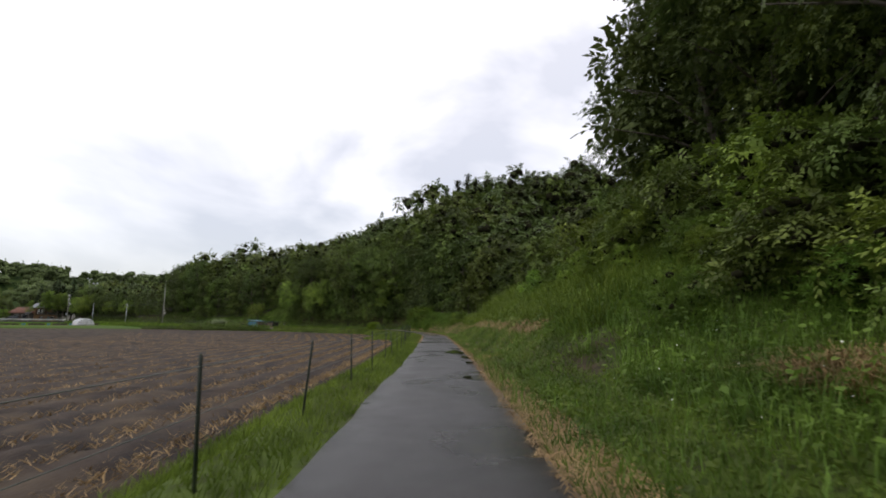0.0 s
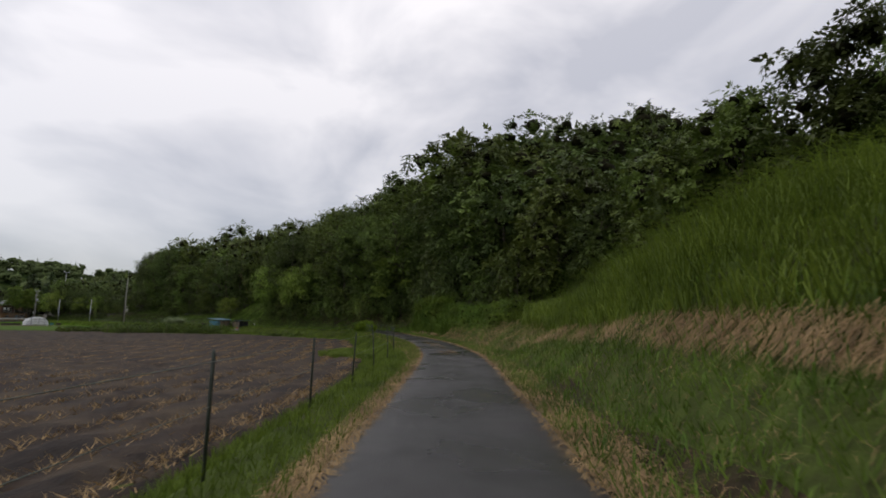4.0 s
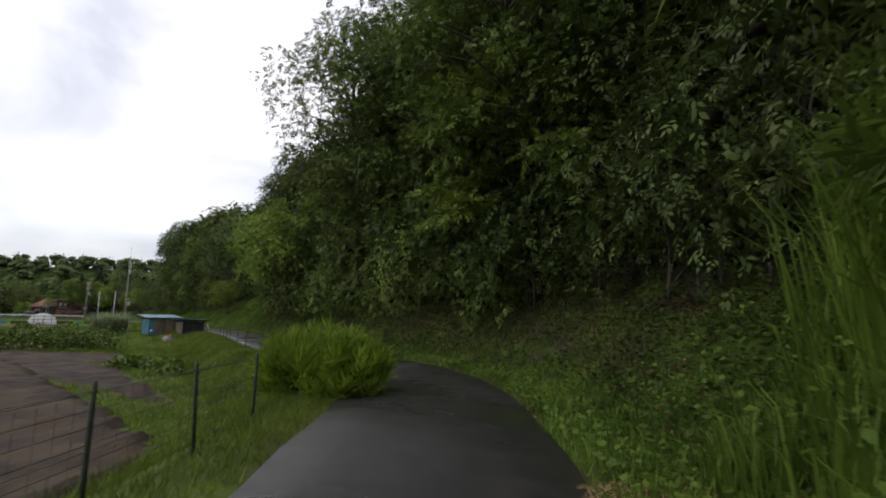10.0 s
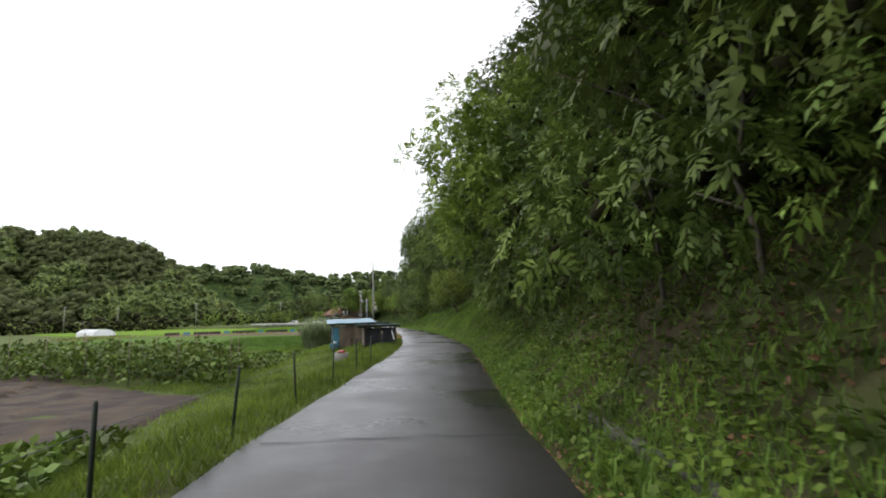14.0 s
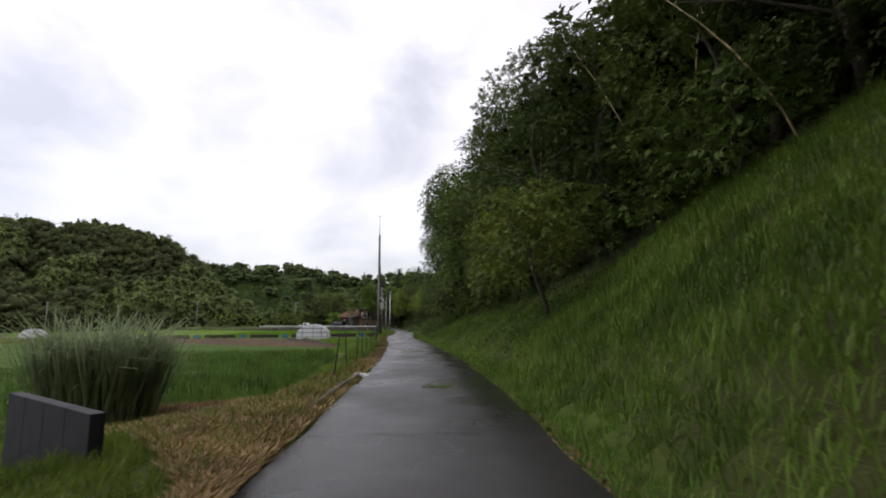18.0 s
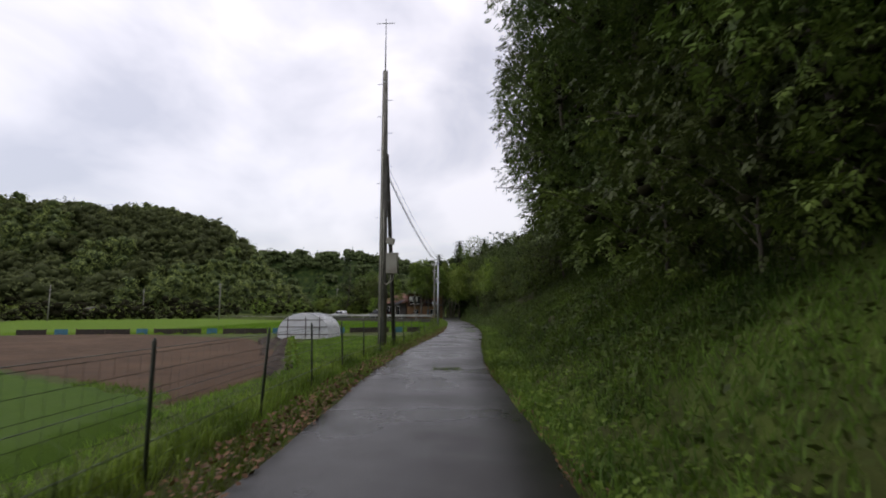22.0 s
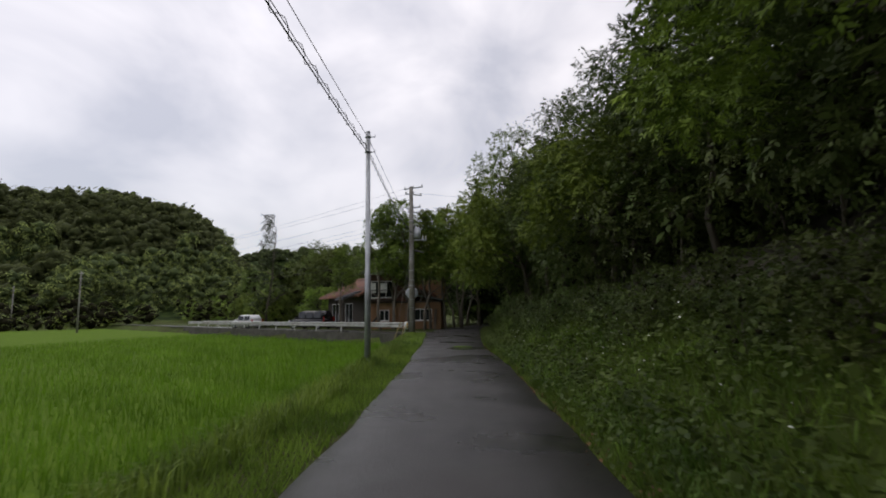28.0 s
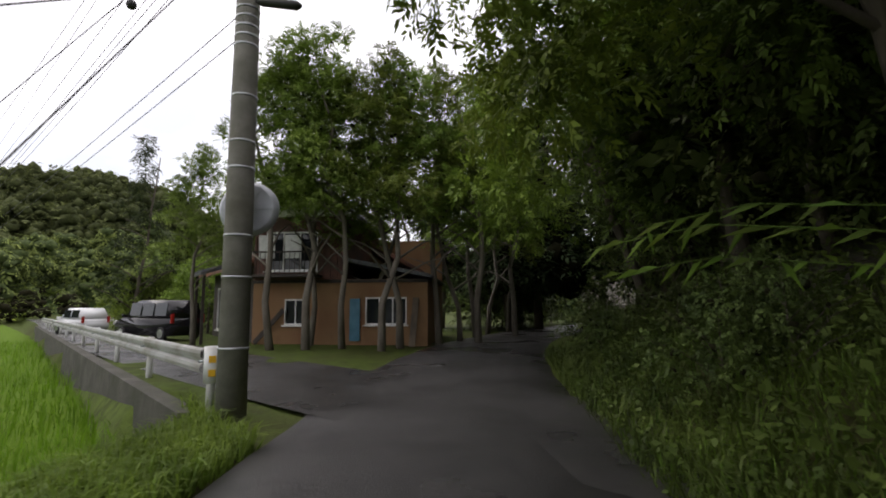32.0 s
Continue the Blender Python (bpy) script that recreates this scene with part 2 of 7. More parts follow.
M_BAMBOO = material("bamboo_stake", [(0.30, 0.22, 0.09), (0.42, 0.33, 0.15)], rough=0.5, scale=5, stains=(0.20, 0.15, 0.07), stain_scale=4)
M_FILM = material("greenhouse_film", [(0.84, 0.85, 0.86), (0.92, 0.93, 0.94)], rough=0.35, scale=1.5, through_light=0.5, bump=0.25, bump_scale=5)
M_TARP_BLUE = material("blue_sheet", [(0.03, 0.13, 0.19), (0.06, 0.19, 0.26)], rough=0.5, scale=2, bump=0.4, bump_scale=6)
M_BLUE_ROOF = material("weathered_blue_tin", [(0.035, 0.115, 0.16), (0.06, 0.165, 0.215)], rough=0.5, scale=1.6, stains=(0.11, 0.17, 0.20), stain_scale=0.9, bump=0.2, bump_scale=10)
M_NET = material("black_shade_net", [(0.010, 0.010, 0.014), (0.022, 0.022, 0.028)], rough=0.8, scale=3, bump=0.3, bump_scale=40)
M_WOOD_OLD = material("old_boards", [(0.09, 0.068, 0.045), (0.19, 0.15, 0.105)], rough=0.8, scale=3, bump=0.6, bump_scale=20, stretch=(1, 1, 0.15), stains=(0.06, 0.05, 0.04), stain_scale=1.5)
M_WOOD_DARK = material("dark_timber", [(0.02, 0.015, 0.011), (0.045, 0.033, 0.024)], rough=0.7, scale=4, bump=0.4, bump_scale=20)
M_TILE_RED = material("red_roof_tile", [(0.20, 0.085, 0.055), (0.29, 0.14, 0.095)], rough=0.55, scale=2.5, vary=0.15, stains=(0.13, 0.075, 0.06), stain_scale=0.8)
M_TILE_GREY = material("grey_roof_tile", [(0.07, 0.075, 0.085), (0.13, 0.135, 0.15)], rough=0.5, scale=2.5, vary=0.15)
M_PLASTER = material("ochre_plaster", [(0.20, 0.115, 0.055), (0.26, 0.155, 0.075)], rough=0.9, scale=1.2, bump=0.3, bump_scale=60, stains=(0.17, 0.085, 0.04), stain_scale=0.6)
M_CLAD = material("rust_red_cladding", [(0.085, 0.032, 0.02), (0.14, 0.055, 0.035)], rough=0.7, scale=2, stains=(0.06, 0.03, 0.022), stain_scale=1.2, vary=0.12)
M_WHITE = material("white_paint", [(0.68, 0.68, 0.66), (0.80, 0.80, 0.78)], rough=0.45, scale=2, stains=(0.5, 0.49, 0.45), stain_scale=1.5)
M_BODY_WHITE = material("white_car_paint", [(0.72, 0.73, 0.74), (0.76, 0.77, 0.78)], rough=0.18, scale=1)
M_BODY_BLACK = material("black_car_paint", [(0.008, 0.008, 0.010), (0.012, 0.012, 0.014)], rough=0.15, scale=1)
M_RUBBER = material("tyre_rubber", [(0.012, 0.012, 0.012), (0.02, 0.02, 0.02)], rough=0.85, scale=6)
M_ALLOY = material("alloy", [(0.4, 0.41, 0.42), (0.5, 0.51, 0.52)], rough=0.3, metal=0.9, scale=6)
M_GLASS = material("dark_glass", [(0.012, 0.015, 0.018), (0.02, 0.024, 0.028)], rough=0.05, scale=1)
M_LAMP = material("lamp_lens", [(0.5, 0.5, 0.5), (0.6, 0.6, 0.6)], rough=0.1, scale=2)
M_RED_LENS = material("red_lens", [(0.25, 0.012, 0.01), (0.35, 0.02, 0.015)], rough=0.15, scale=2)
M_MIRROR_BACK = material("mirror_back_grey", [(0.36, 0.38, 0.41), (0.44, 0.46, 0.49)], rough=0.45, scale=3, metal=0.2)
M_YELLOW = material("yellow_reflector", [(0.6, 0.33, 0.02), (0.7, 0.42, 0.03)], rough=0.3, scale=3)
M_CLOTH = material("white_sack", [(0.55, 0.55, 0.54), (0.72, 0.72, 0.70)], rough=0.8, scale=6, bump=0.6, bump_scale=14)
M_BOX = material("beige_meter_box", [(0.36, 0.35, 0.29), (0.44, 0.43, 0.36)], rough=0.5, scale=2, stains=(0.27, 0.25, 0.2), stain_scale=2)
M_FLOWER = material("pale_flower", [(0.6, 0.62, 0.55), (0.8, 0.8, 0.76)], rough=0.7, scale=5)
M_LITTER = material("fallen_leaves", [(0.09, 0.042, 0.018), (0.17, 0.085, 0.035)], rough=0.8, scale=2, island=0.4)
M_ROCK = material("pale_rock", [(0.085, 0.066, 0.044), (0.135, 0.108, 0.076)], rough=0.9, scale=2, bump=1.0, bump_scale=6)
# Leaf litter, coloured darker to hold the shade under the wood.
M_FLOOR_SHADED = material("forest_floor_shaded", [(0.016, 0.013, 0.009), (0.035, 0.027, 0.017), (0.03, 0.036, 0.014)], scale=1.2, bump=1.0, bump_scale=8)
M_CANOPY = material("distant_canopy", [(0.010, 0.019, 0.006), (0.024, 0.042, 0.011), (0.055, 0.072, 0.018)], spec=0.05, scale=0.22, detail=8, bump=1.0, bump_scale=0.5)
M_RICE_SHEET = material("rice_surface", [(0.062, 0.122, 0.007), (0.100, 0.166, 0.011)], scale=6, detail=8, bump=1.0, bump_scale=22, spec=0.08, stains=(0.085, 0.148, 0.009), stain_scale=0.15)
M_PAMPAS = leaf_material("pampas_silver_green", (0.24, 0.30, 0.16), (0.30, 0.36, 0.20), thin=0.45)
# Far woods: leaves and inner masses paled, haze put into the colour.
M_LEAF_HAZED = leaf_material("leaf_far_hazed", (0.105, 0.138, 0.050), (0.155, 0.190, 0.064), island=0.2, rough=0.9)
M_INNER_HAZED = leaf_material("inner_mass_hazed", (0.060, 0.080, 0.030), (0.085, 0.105, 0.038), island=0.15, rough=0.9)
M_RICE_DARK = leaf_material("rice_dark_green", (0.050, 0.095, 0.014), (0.085, 0.140, 0.022), island=0.22, thin=0.4)
M_RICE_DARK_SHEET = material("rice_dark_surface", [(0.036, 0.075, 0.008), (0.060, 0.108, 0.012)], scale=6, detail=8, bump=1.0, bump_scale=22, spec=0.08, stains=(0.05, 0.092, 0.010), stain_scale=0.15)

# ---- building tools ----
rng = np.random.default_rng(7)


def mesh_np(name, verts, faces, smooth=False):
    """A mesh from arrays: faces all of one size, or a list of such arrays."""
    groups = [np.asarray(f, np.int32) for f in (faces if isinstance(faces, list) else [faces]) if len(f)]
    me = bpy.data.meshes.new(name)
    verts = np.asarray(verts, np.float32)
    me.vertices.add(len(verts))
    me.vertices.foreach_set("co", verts.ravel())
    sizes = np.concatenate([np.full(len(f), f.shape[1], np.int32) for f in groups])
    loops = np.concatenate([f.ravel() for f in groups])
    me.loops.add(len(loops))
    me.loops.foreach_set("vertex_index", loops)
    me.polygons.add(len(sizes))
    me.polygons.foreach_set("loop_start", np.concatenate([[0], np.cumsum(sizes)[:-1]]).astype(np.int32))
    me.polygons.foreach_set("loop_total", sizes)
    if smooth:
        me.polygons.foreach_set("use_smooth", np.ones(len(sizes), bool))
    me.update(calc_edges=True)
    return me


def empty(name, label, category, m=None, group="", kind=""):
    ob = new(name)
    if m is not None:
        ob.matrix_basis = m
    return tagged(ob, label, category, group, kind)


def put(name, me, material_, parent=None, label="", m=None):
    """Links a mesh as one object, under a thing or a part."""
    ob = new(name, me)
    if not me.materials:
        me.materials.append(material_)
    if parent is not None:
        ob.parent = parent
    if m is not None:
        ob.matrix_basis = m
    return tagged(ob, label)


def part(name, bm, material_, parent, label="", smooth=False):
    me = bpy.data.meshes.new(name)
    bm.normal_update()
    bm.to_mesh(me)
    bm.free()
    if smooth:
        for p in me.polygons:
            p.use_smooth = True
    return put(name, me, material_, parent, label)


def b_box(size, at=(0, 0, 0), turn=(0, 0, 0), bevel=0.0, bm=None, taper=1.0):
    bm = bm or bmesh.new()
    r = bmesh.ops.create_cube(bm, size=1.0)
    for v in r["verts"]:
        if v.co.z > 0:
            v.co.x *= taper
            v.co.y *= taper
    if bevel:
        es = list({e for v in r["verts"] for e in v.link_edges})
        bmesh.ops.scale(bm, vec=size, verts=r["verts"])
        out = bmesh.ops.bevel(bm, geom=es, offset=bevel, segments=2, affect="EDGES", profile=0.6)
        vs = list({v for f in out["faces"] for v in f.verts} | {v for v in r["verts"] if v.is_valid})
    else:
        bmesh.ops.scale(bm, vec=size, verts=r["verts"])
        vs = r["verts"]
    bmesh.ops.transform(bm, matrix=pose(*at, *turn), verts=vs)
    return bm


def b_tube(points, radii, sides=8, bm=None, caps=True):
    """A round bar along points."""
    bm = bm or bmesh.new()
    pts = [Vector(p) for p in points]
    radii = [radii] * len(pts) if isinstance(radii, (int, float)) else radii
    rings = []
    side = None
    for i, p in enumerate(pts):
        d = (pts[min(i + 1, len(pts) - 1)] - pts[max(i - 1, 0)]).normalized()
        if side is None:
            side = d.cross(Vector((0, 0, 1)) if abs(d.z) < 0.9 else Vector((1, 0, 0))).normalized()
        side = (side - d * side.dot(d)).normalized()
        up = d.cross(side)
        rings.append([bm.verts.new(p + radii[i] * (math.cos(a) * side + math.sin(a) * up)) for a in (2 * math.pi * k / sides for k in range(sides))])
    for a, b in zip(rings, rings[1:]):
        for k in range(sides):
            f = bm.faces.new((a[k], a[(k + 1) % sides], b[(k + 1) % sides], b[k]))
            f.smooth = True
    if caps:
        bm.faces.new(rings[0][::-1])
        bm.faces.new(rings[-1])
    return bm


def b_prism(outline, depth, bm=None, axis="y"):
    """An outline in x and z, drawn out along y."""
    bm = bm or bmesh.new()
    lo = [bm.verts.new((x, -depth / 2, z)) for x, z in outline]
    hi = [bm.verts.new((x, depth / 2, z)) for x, z in outline]
    n = len(outline)
    for i in range(n):
        bm.faces.new((lo[i], lo[(i + 1) % n], hi[(i + 1) % n], hi[i]))
    bm.faces.new(lo[::-1])
    bm.faces.new(hi)
    bmesh.ops.recalc_face_normals(bm, faces=bm.faces[:])
    return bm


# ---- the lane: centre line and cross-section ----
LANE = np.array([(-17.5, -62), (-13.6, -34), (-10.0, -5.2), (-7.94, 10.76), (-5.85, 30.0), (-5.0, 38.5), (-4.75, 44.0), (-4.95, 52.0), (-5.6, 58.6), (-6.45, 65.0), (-7.4, 71.0), (-8.2, 77.5), (-8.85, 81.6),
                 (-9.55, 84.3), (-10.5, 86.5), (-11.8, 88.4), (-13.4, 90.2), (-14.96, 92.0), (-16.6, 93.7), (-18.3, 95.8), (-20.2, 98.2), (-25.3, 105.2), (-31.4, 112.9), (-43.6, 126.0), (-55.4, 137.3),
                 (-69.1, 149.6), (-83.0, 163.7), (-102.5, 181.7), (-114.5, 191.7), (-121.5, 197.6), (-127.4, 202.8), (-132.8, 208.6), (-137.3, 215.2), (-143, 226.0), (-153, 246), (-170, 268)])
LANE_HALF = np.array([(-60, 1.2), (78, 1.22), (90, 1.48), (104, 1.58), (118, 1.5), (152, 1.55), (172, 1.33), (205, 1.28), (248, 1.32), (258, 1.7), (266, 2.0), (340, 1.8)])  # half its width, along s


def spline(rows, step=0.5):
    """Catmull-Rom through the rows, resampled evenly."""
    p = np.vstack([2 * rows[0] - rows[1], rows, 2 * rows[-1] - rows[-2]])
    out = []
    for a, b, c, d in zip(p, p[1:], p[2:], p[3:]):
        for u in np.linspace(0, 1, 24, endpoint=False)[:, None]:
            out.append((0.5 * (2 * b + (c - a) * u + (2 * a - 5 * b + 4 * c - d) * u**2 + (3 * b - a - 3 * c + d) * u**3))[None])
    out = np.concatenate(out).reshape(-1, rows.shape[1])
    s = np.r_[0, np.cumsum(np.hypot(*np.diff(out[:, :2], axis=0).T))]
    at = np.arange(0, s[-1], step)
    return at, np.stack([np.interp(at, s, col) for col in out.T], 1)


LS, LC = spline(LANE)
LS = LS - LS[np.hypot(LC[:, 0] + 10.63, LC[:, 1] + 10.74).argmin()]  # s = 0 where the drive begins
LC = np.c_[LC, np.interp(LS, LANE_HALF[:, 0], LANE_HALF[:, 1])]
LT = np.gradient(LC[:, :2], axis=0)
LT /= np.linalg.norm(LT, axis=1)[:, None]
LR = np.stack([LT[:, 1], -LT[:, 0]], 1)  # to the right


def lane(s, d=0.0):
    """The place d metres to the right of the lane's centre, s metres along it (arrays or numbers)."""
    s = np.asarray(s, float)
    f = lambda col: np.interp(s, LS, col)
    return np.stack([f(LC[:, 0]) + d * f(LR[:, 0]), f(LC[:, 1]) + d * f(LR[:, 1])], -1)


def lane_turn(s):
    t = np.stack([np.interp(s, LS, LT[:, 0]), np.interp(s, LS, LT[:, 1])], -1)
    return np.degrees(np.arctan2(-t[..., 0], t[..., 1]))


def lane_sd(xy):
    """How far along the lane, and how far to its right, places lie; and the lane's half width there."""
    xy = np.atleast_2d(xy)
    s, d, w = np.empty(len(xy)), np.empty(len(xy)), np.empty(len(xy))
    for k in range(0, len(xy), 20000):
        q = xy[k : k + 20000]
        i = ((q[:, None, 0] - LC[None, ::2, 0]) ** 2 + (q[:, None, 1] - LC[None, ::2, 1]) ** 2).argmin(1) * 2
        off = q - LC[i, :2]
        s[k : k + 20000] = LS[i] + (off * LT[i]).sum(1)
        dd = (off * LR[i]).sum(1)
        d[k : k + 20000] = np.where(np.abs(dd) > 0.2, np.sign(dd), 1.0) * np.maximum(np.abs(dd), np.hypot(*off.T) * (np.hypot(*off.T) > 3))
        w[k : k + 20000] = LC[i, 2]
    return s, d, w


def smooth(x, a, b):
    u = np.clip((x - a) / (b - a), 0, 1)
    return u * u * (3 - 2 * u)


# the bank to the right: along s, where it begins, how steep it is, how high, and the hill's slope behind it
BANK = np.array([(-60, 3.0, 0.24, 1.4, 0.50), (7, 3.0, 0.25, 1.5, 0.50), (17, 1.9, 0.75, 2.7, 0.42), (42, 1.9, 0.75, 2.8, 0.42), (52, 2.2, 0.6, 1.9, 0.32), (60, 2.0, 0.75, 1.45, 0.16), (74, 2.0, 0.8, 1.4, 0.2), (86, 2.0, 0.8, 1.7, 0.6),
                 (93, 2.9, 0.7, 2.2, 0.7), (104, 2.6, 1.05, 2.8, 0.75), (132, 2.3, 1.0, 3.2, 0.7), (139, 2.1, 0.98, 5.4, 0.65), (150, 2.1, 0.8, 4.2, 0.6), (172, 2.0, 0.62, 3.2, 0.6), (182, 1.9, 0.66, 5.0, 0.6),
                 (202, 1.9, 0.62, 4.6, 0.55), (214, 2.2, 0.85, 2.4, 0.5), (226, 1.9, 0.6, 1.9, 0.5), (256, 1.9, 0.55, 1.6, 0.42), (275, 2.4, 0.5, 1.6, 0.3), (360, 4, 0.3, 1.2, 0.3)])
# the wood's edge: along s, how far from the lane it begins, and how tall its first trees stand
FOREST = np.array([(-60, 11.5, 15), (29, 12.6, 15), (33, 20, 12), (45, 18, 9.5), (60, 13.5, 9), (72, 9.5, 9.5), (84, 6.6, 12), (89, 5.8, 14), (96, 6.2, 13), (131, 6.2, 11.5), (137, 5.8, 11.5), (141.5, 9.5, 9), (147, 9.0, 10), (153, 6.5, 11),
                   (176, 5.4, 11), (180, 5.4, 12), (184, 8.4, 14), (200, 8.8, 14), (203, 8.4, 10), (206, 5.6, 5), (222, 4.6, 4.8), (228, 4.2, 7), (256, 4.0, 8.5), (266, 4.2, 9.5), (340, 5, 12)])
HILL_SLOPE = np.array([(-60, 0.5), (20, 0.5), (36, 0.5), (60, 0.5), (74, 0.52), (84, 0.7), (94, 1.0), (112, 1.0), (132, 0.75), (172, 0.6), (256, 0.42), (340, 0.3)])
FIELD = -1.0


def rail_y(x):
    return 197.45 + (x + 126) * 0.047


HILLS = [(-415, 150, 102, 121, -17.5, 51.5), (-430, 20, 125, 130, 0, 42), (-610, 400, 190, 85, 35, 60), (-430, 540, 230, 80, 25, 47), (-800, 250, 200, 160, 0, 70), (-200, 640, 240, 90, 10, 44), (150, 420, 220, 220, 0, 60),
         (-360, -240, 160, 140, 0, 48), (-120, -480, 260, 120, 0, 50), (220, 120, 120, 220, 0, 45), (240, -200, 150, 200, 0, 45), (-1100, 800, 500, 300, 0, 90), (200, 1200, 700, 300, 0, 90), (-900, -700, 500, 300, 0, 80), (900, 0, 400, 900, 0, 80), (100, -1300, 800, 300, 0, 80)]


def terrain(xy):
    """The ground's height."""
    xy = np.atleast_2d(np.asarray(xy, float))
    x, y = xy.T
    s, d, w = lane_sd(xy)
    b = [np.interp(s, BANK[:, 0], BANK[:, n]) for n in range(1, 5)]
    over = 0.5 * (d - b[0] + np.sqrt((d - b[0]) ** 2 + 0.2))
    up = np.minimum(over * b[1], b[2])
    rest = np.maximum(over - b[2] / b[1], 0)
    top = np.interp(s, [20, 36, 60, 78, 92, 101, 130, 175, 215, 260], [26, 11, 8, 7, 10, 54, 52, 32, 15, 14])
    fe = np.maximum(np.interp(s, FOREST[:, 0], FOREST[:, 1]) - 0.5, b[0] + b[2] / b[1])  # behind the wood's edge the hill steepens
    deep = np.maximum(d - fe, 0)
    rise = (rest - np.minimum(deep, rest)) * b[3] + np.minimum(deep, rest) * np.interp(s, HILL_SLOPE[:, 0], HILL_SLOPE[:, 1])
    right = up + top * (1 - np.exp(-rise / top))
    yard_ = (0.9 - 0.36 * smooth(-d, 3.6, 5.2)) * smooth(s, 126, 135.5) * (1 - smooth(s, 143, 149)) * (1 - smooth(-d, 6.2, 8.6))  # the sheds stand on higher ground
    left = FIELD * (1 - yard_) * smooth(-d, w + 0.8, w + 2.7)
    platform = (y > rail_y(x)) & (x < -118)
    left = np.where(platform, 0.0, left)
    far = np.zeros(len(xy))
    for cx, cy, rx, ry, turn, h in HILLS:
        c, sn = math.cos(radians(turn)), math.sin(radians(turn))
        u, v = ((x - cx) * c + (y - cy) * sn) / rx, ((y - cy) * c - (x - cx) * sn) / ry
        far = np.maximum(far, h * np.exp(-np.abs(u) ** 3 - np.abs(v) ** 9) if h == 51.5 else h * np.exp(-((u * u + v * v) ** 2.2)))
    far = np.maximum(far - 1.0, 0)
    wob = 0.06 * np.sin(x * 0.9 + 1.3 * np.sin(y * 0.6)) * np.sin(y * 0.8 + x * 0.3) * smooth(np.abs(d), w + 0.8, w + 3)
    wob = wob + 0.5 * np.sin(x * 0.21) * np.sin(y * 0.17 + 1) * smooth(d, 8, 16)
    z = np.where(d >= 0, right, left) + wob * np.where((d < -3) & (d > -90), 0.35, 1.0)
    z = np.where(d >= 0, np.maximum(z, far), z + far)
    u = smooth(np.abs(d), w + 0.8, w + 1.5)
    return -0.05 * (1 - u) + z * u


def ground_at(x, y):
    return float(terrain([(x, y)])[0])

# ---- ground, lane, fields ----
def axis(lo, hi, a, b, step, grow=1.09):
    core = list(np.arange(a, b + 0.01, step))
    left, right, d = [], [], step
    while (left[-1] if left else a) > lo:
        d *= grow
        left.append((left[-1] if left else a) - d)
    d = step
    while (right[-1] if right else b) < hi:
        d *= grow
        right.append((right[-1] if right else b) + d)
    return np.array(left[::-1] + core + right)


def sheet(name, xs, ys, height):
    gx, gy = np.meshgrid(xs, ys)
    z = height(np.c_[gx.ravel(), gy.ravel()])
    n, m = len(xs), len(ys)
    i = (np.arange(m - 1)[:, None] * n + np.arange(n - 1)).ravel()
    return mesh_np(name, np.c_[gx.ravel(), gy.ravel(), z], np.stack([i, i + 1, i + n + 1, i + n], 1), True)


GX, GY = axis(-2600, 2600, -150, 40, 0.68), axis(-2600, 2600, -40, 225, 0.68)
ground = put("ground", sheet("ground", GX, GY, terrain), M_EARTH)
GZ = terrain(np.stack(np.meshgrid(GX, GY), -1).reshape(-1, 2)).reshape(len(GY), len(GX))


def sheet_height(xy):
    """The height of the ground's faceted sheet itself."""
    i = np.clip(np.searchsorted(GX, xy[:, 0]) - 1, 0, len(GX) - 2)
    j = np.clip(np.searchsorted(GY, xy[:, 1]) - 1, 0, len(GY) - 2)
    u, v = (xy[:, 0] - GX[i]) / (GX[i + 1] - GX[i]), (xy[:, 1] - GY[j]) / (GY[j + 1] - GY[j])
    return (GZ[j, i] * (1 - u) + GZ[j, i + 1] * u) * (1 - v) + (GZ[j + 1, i] * (1 - u) + GZ[j + 1, i + 1] * u) * v


fp = np.empty(len(ground.data.polygons) * 3, np.float32)
ground.data.polygons.foreach_get("center", fp)
fs_, fd_, _ = lane_sd(fp.reshape(-1, 3)[:, :2].astype(float))
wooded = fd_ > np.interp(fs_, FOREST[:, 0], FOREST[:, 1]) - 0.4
far_hill = (fd_ < 0) & (fp.reshape(-1, 3)[:, 2] > 0.8) | (np.abs(fd_) > 90) & (fp.reshape(-1, 3)[:, 2] > 0.8)
bare = (fd_ > 1.7) & (fd_ < 5.4) & (((fs_ > 92) & (fs_ < 137)) | ((fs_ > 183) & (fs_ < 219)) | ((fs_ > 10) & (fs_ < 15) & (fd_ > 2.8) & (fd_ < 4.6)))
ground.data.materials.append(M_FLOOR_SHADED)
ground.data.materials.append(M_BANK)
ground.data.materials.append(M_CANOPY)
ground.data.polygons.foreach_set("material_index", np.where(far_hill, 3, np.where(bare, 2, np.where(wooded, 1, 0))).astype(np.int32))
tagged(ground, "grassy earth of the valley floor and hillsides", "ground", kind="structure")


def ribbon(name, s, edges, lift):
    """A strip of ground along the lane: edges are functions of s, lift the height over z = 0 (or a function of places)."""
    cols = [lane(s, e(s)) for e in edges]
    n, k = len(s), len(cols)
    xy = np.stack(cols, 1).reshape(-1, 2)
    z = lift(xy) if callable(lift) else np.full(len(xy), lift) if np.isscalar(lift) else np.tile(lift, n)
    i = (np.arange(n - 1)[:, None] * k + np.arange(k - 1)).ravel()
    return mesh_np(name, np.c_[xy, z], np.stack([i, i + 1, i + k + 1, i + k], 1), True)


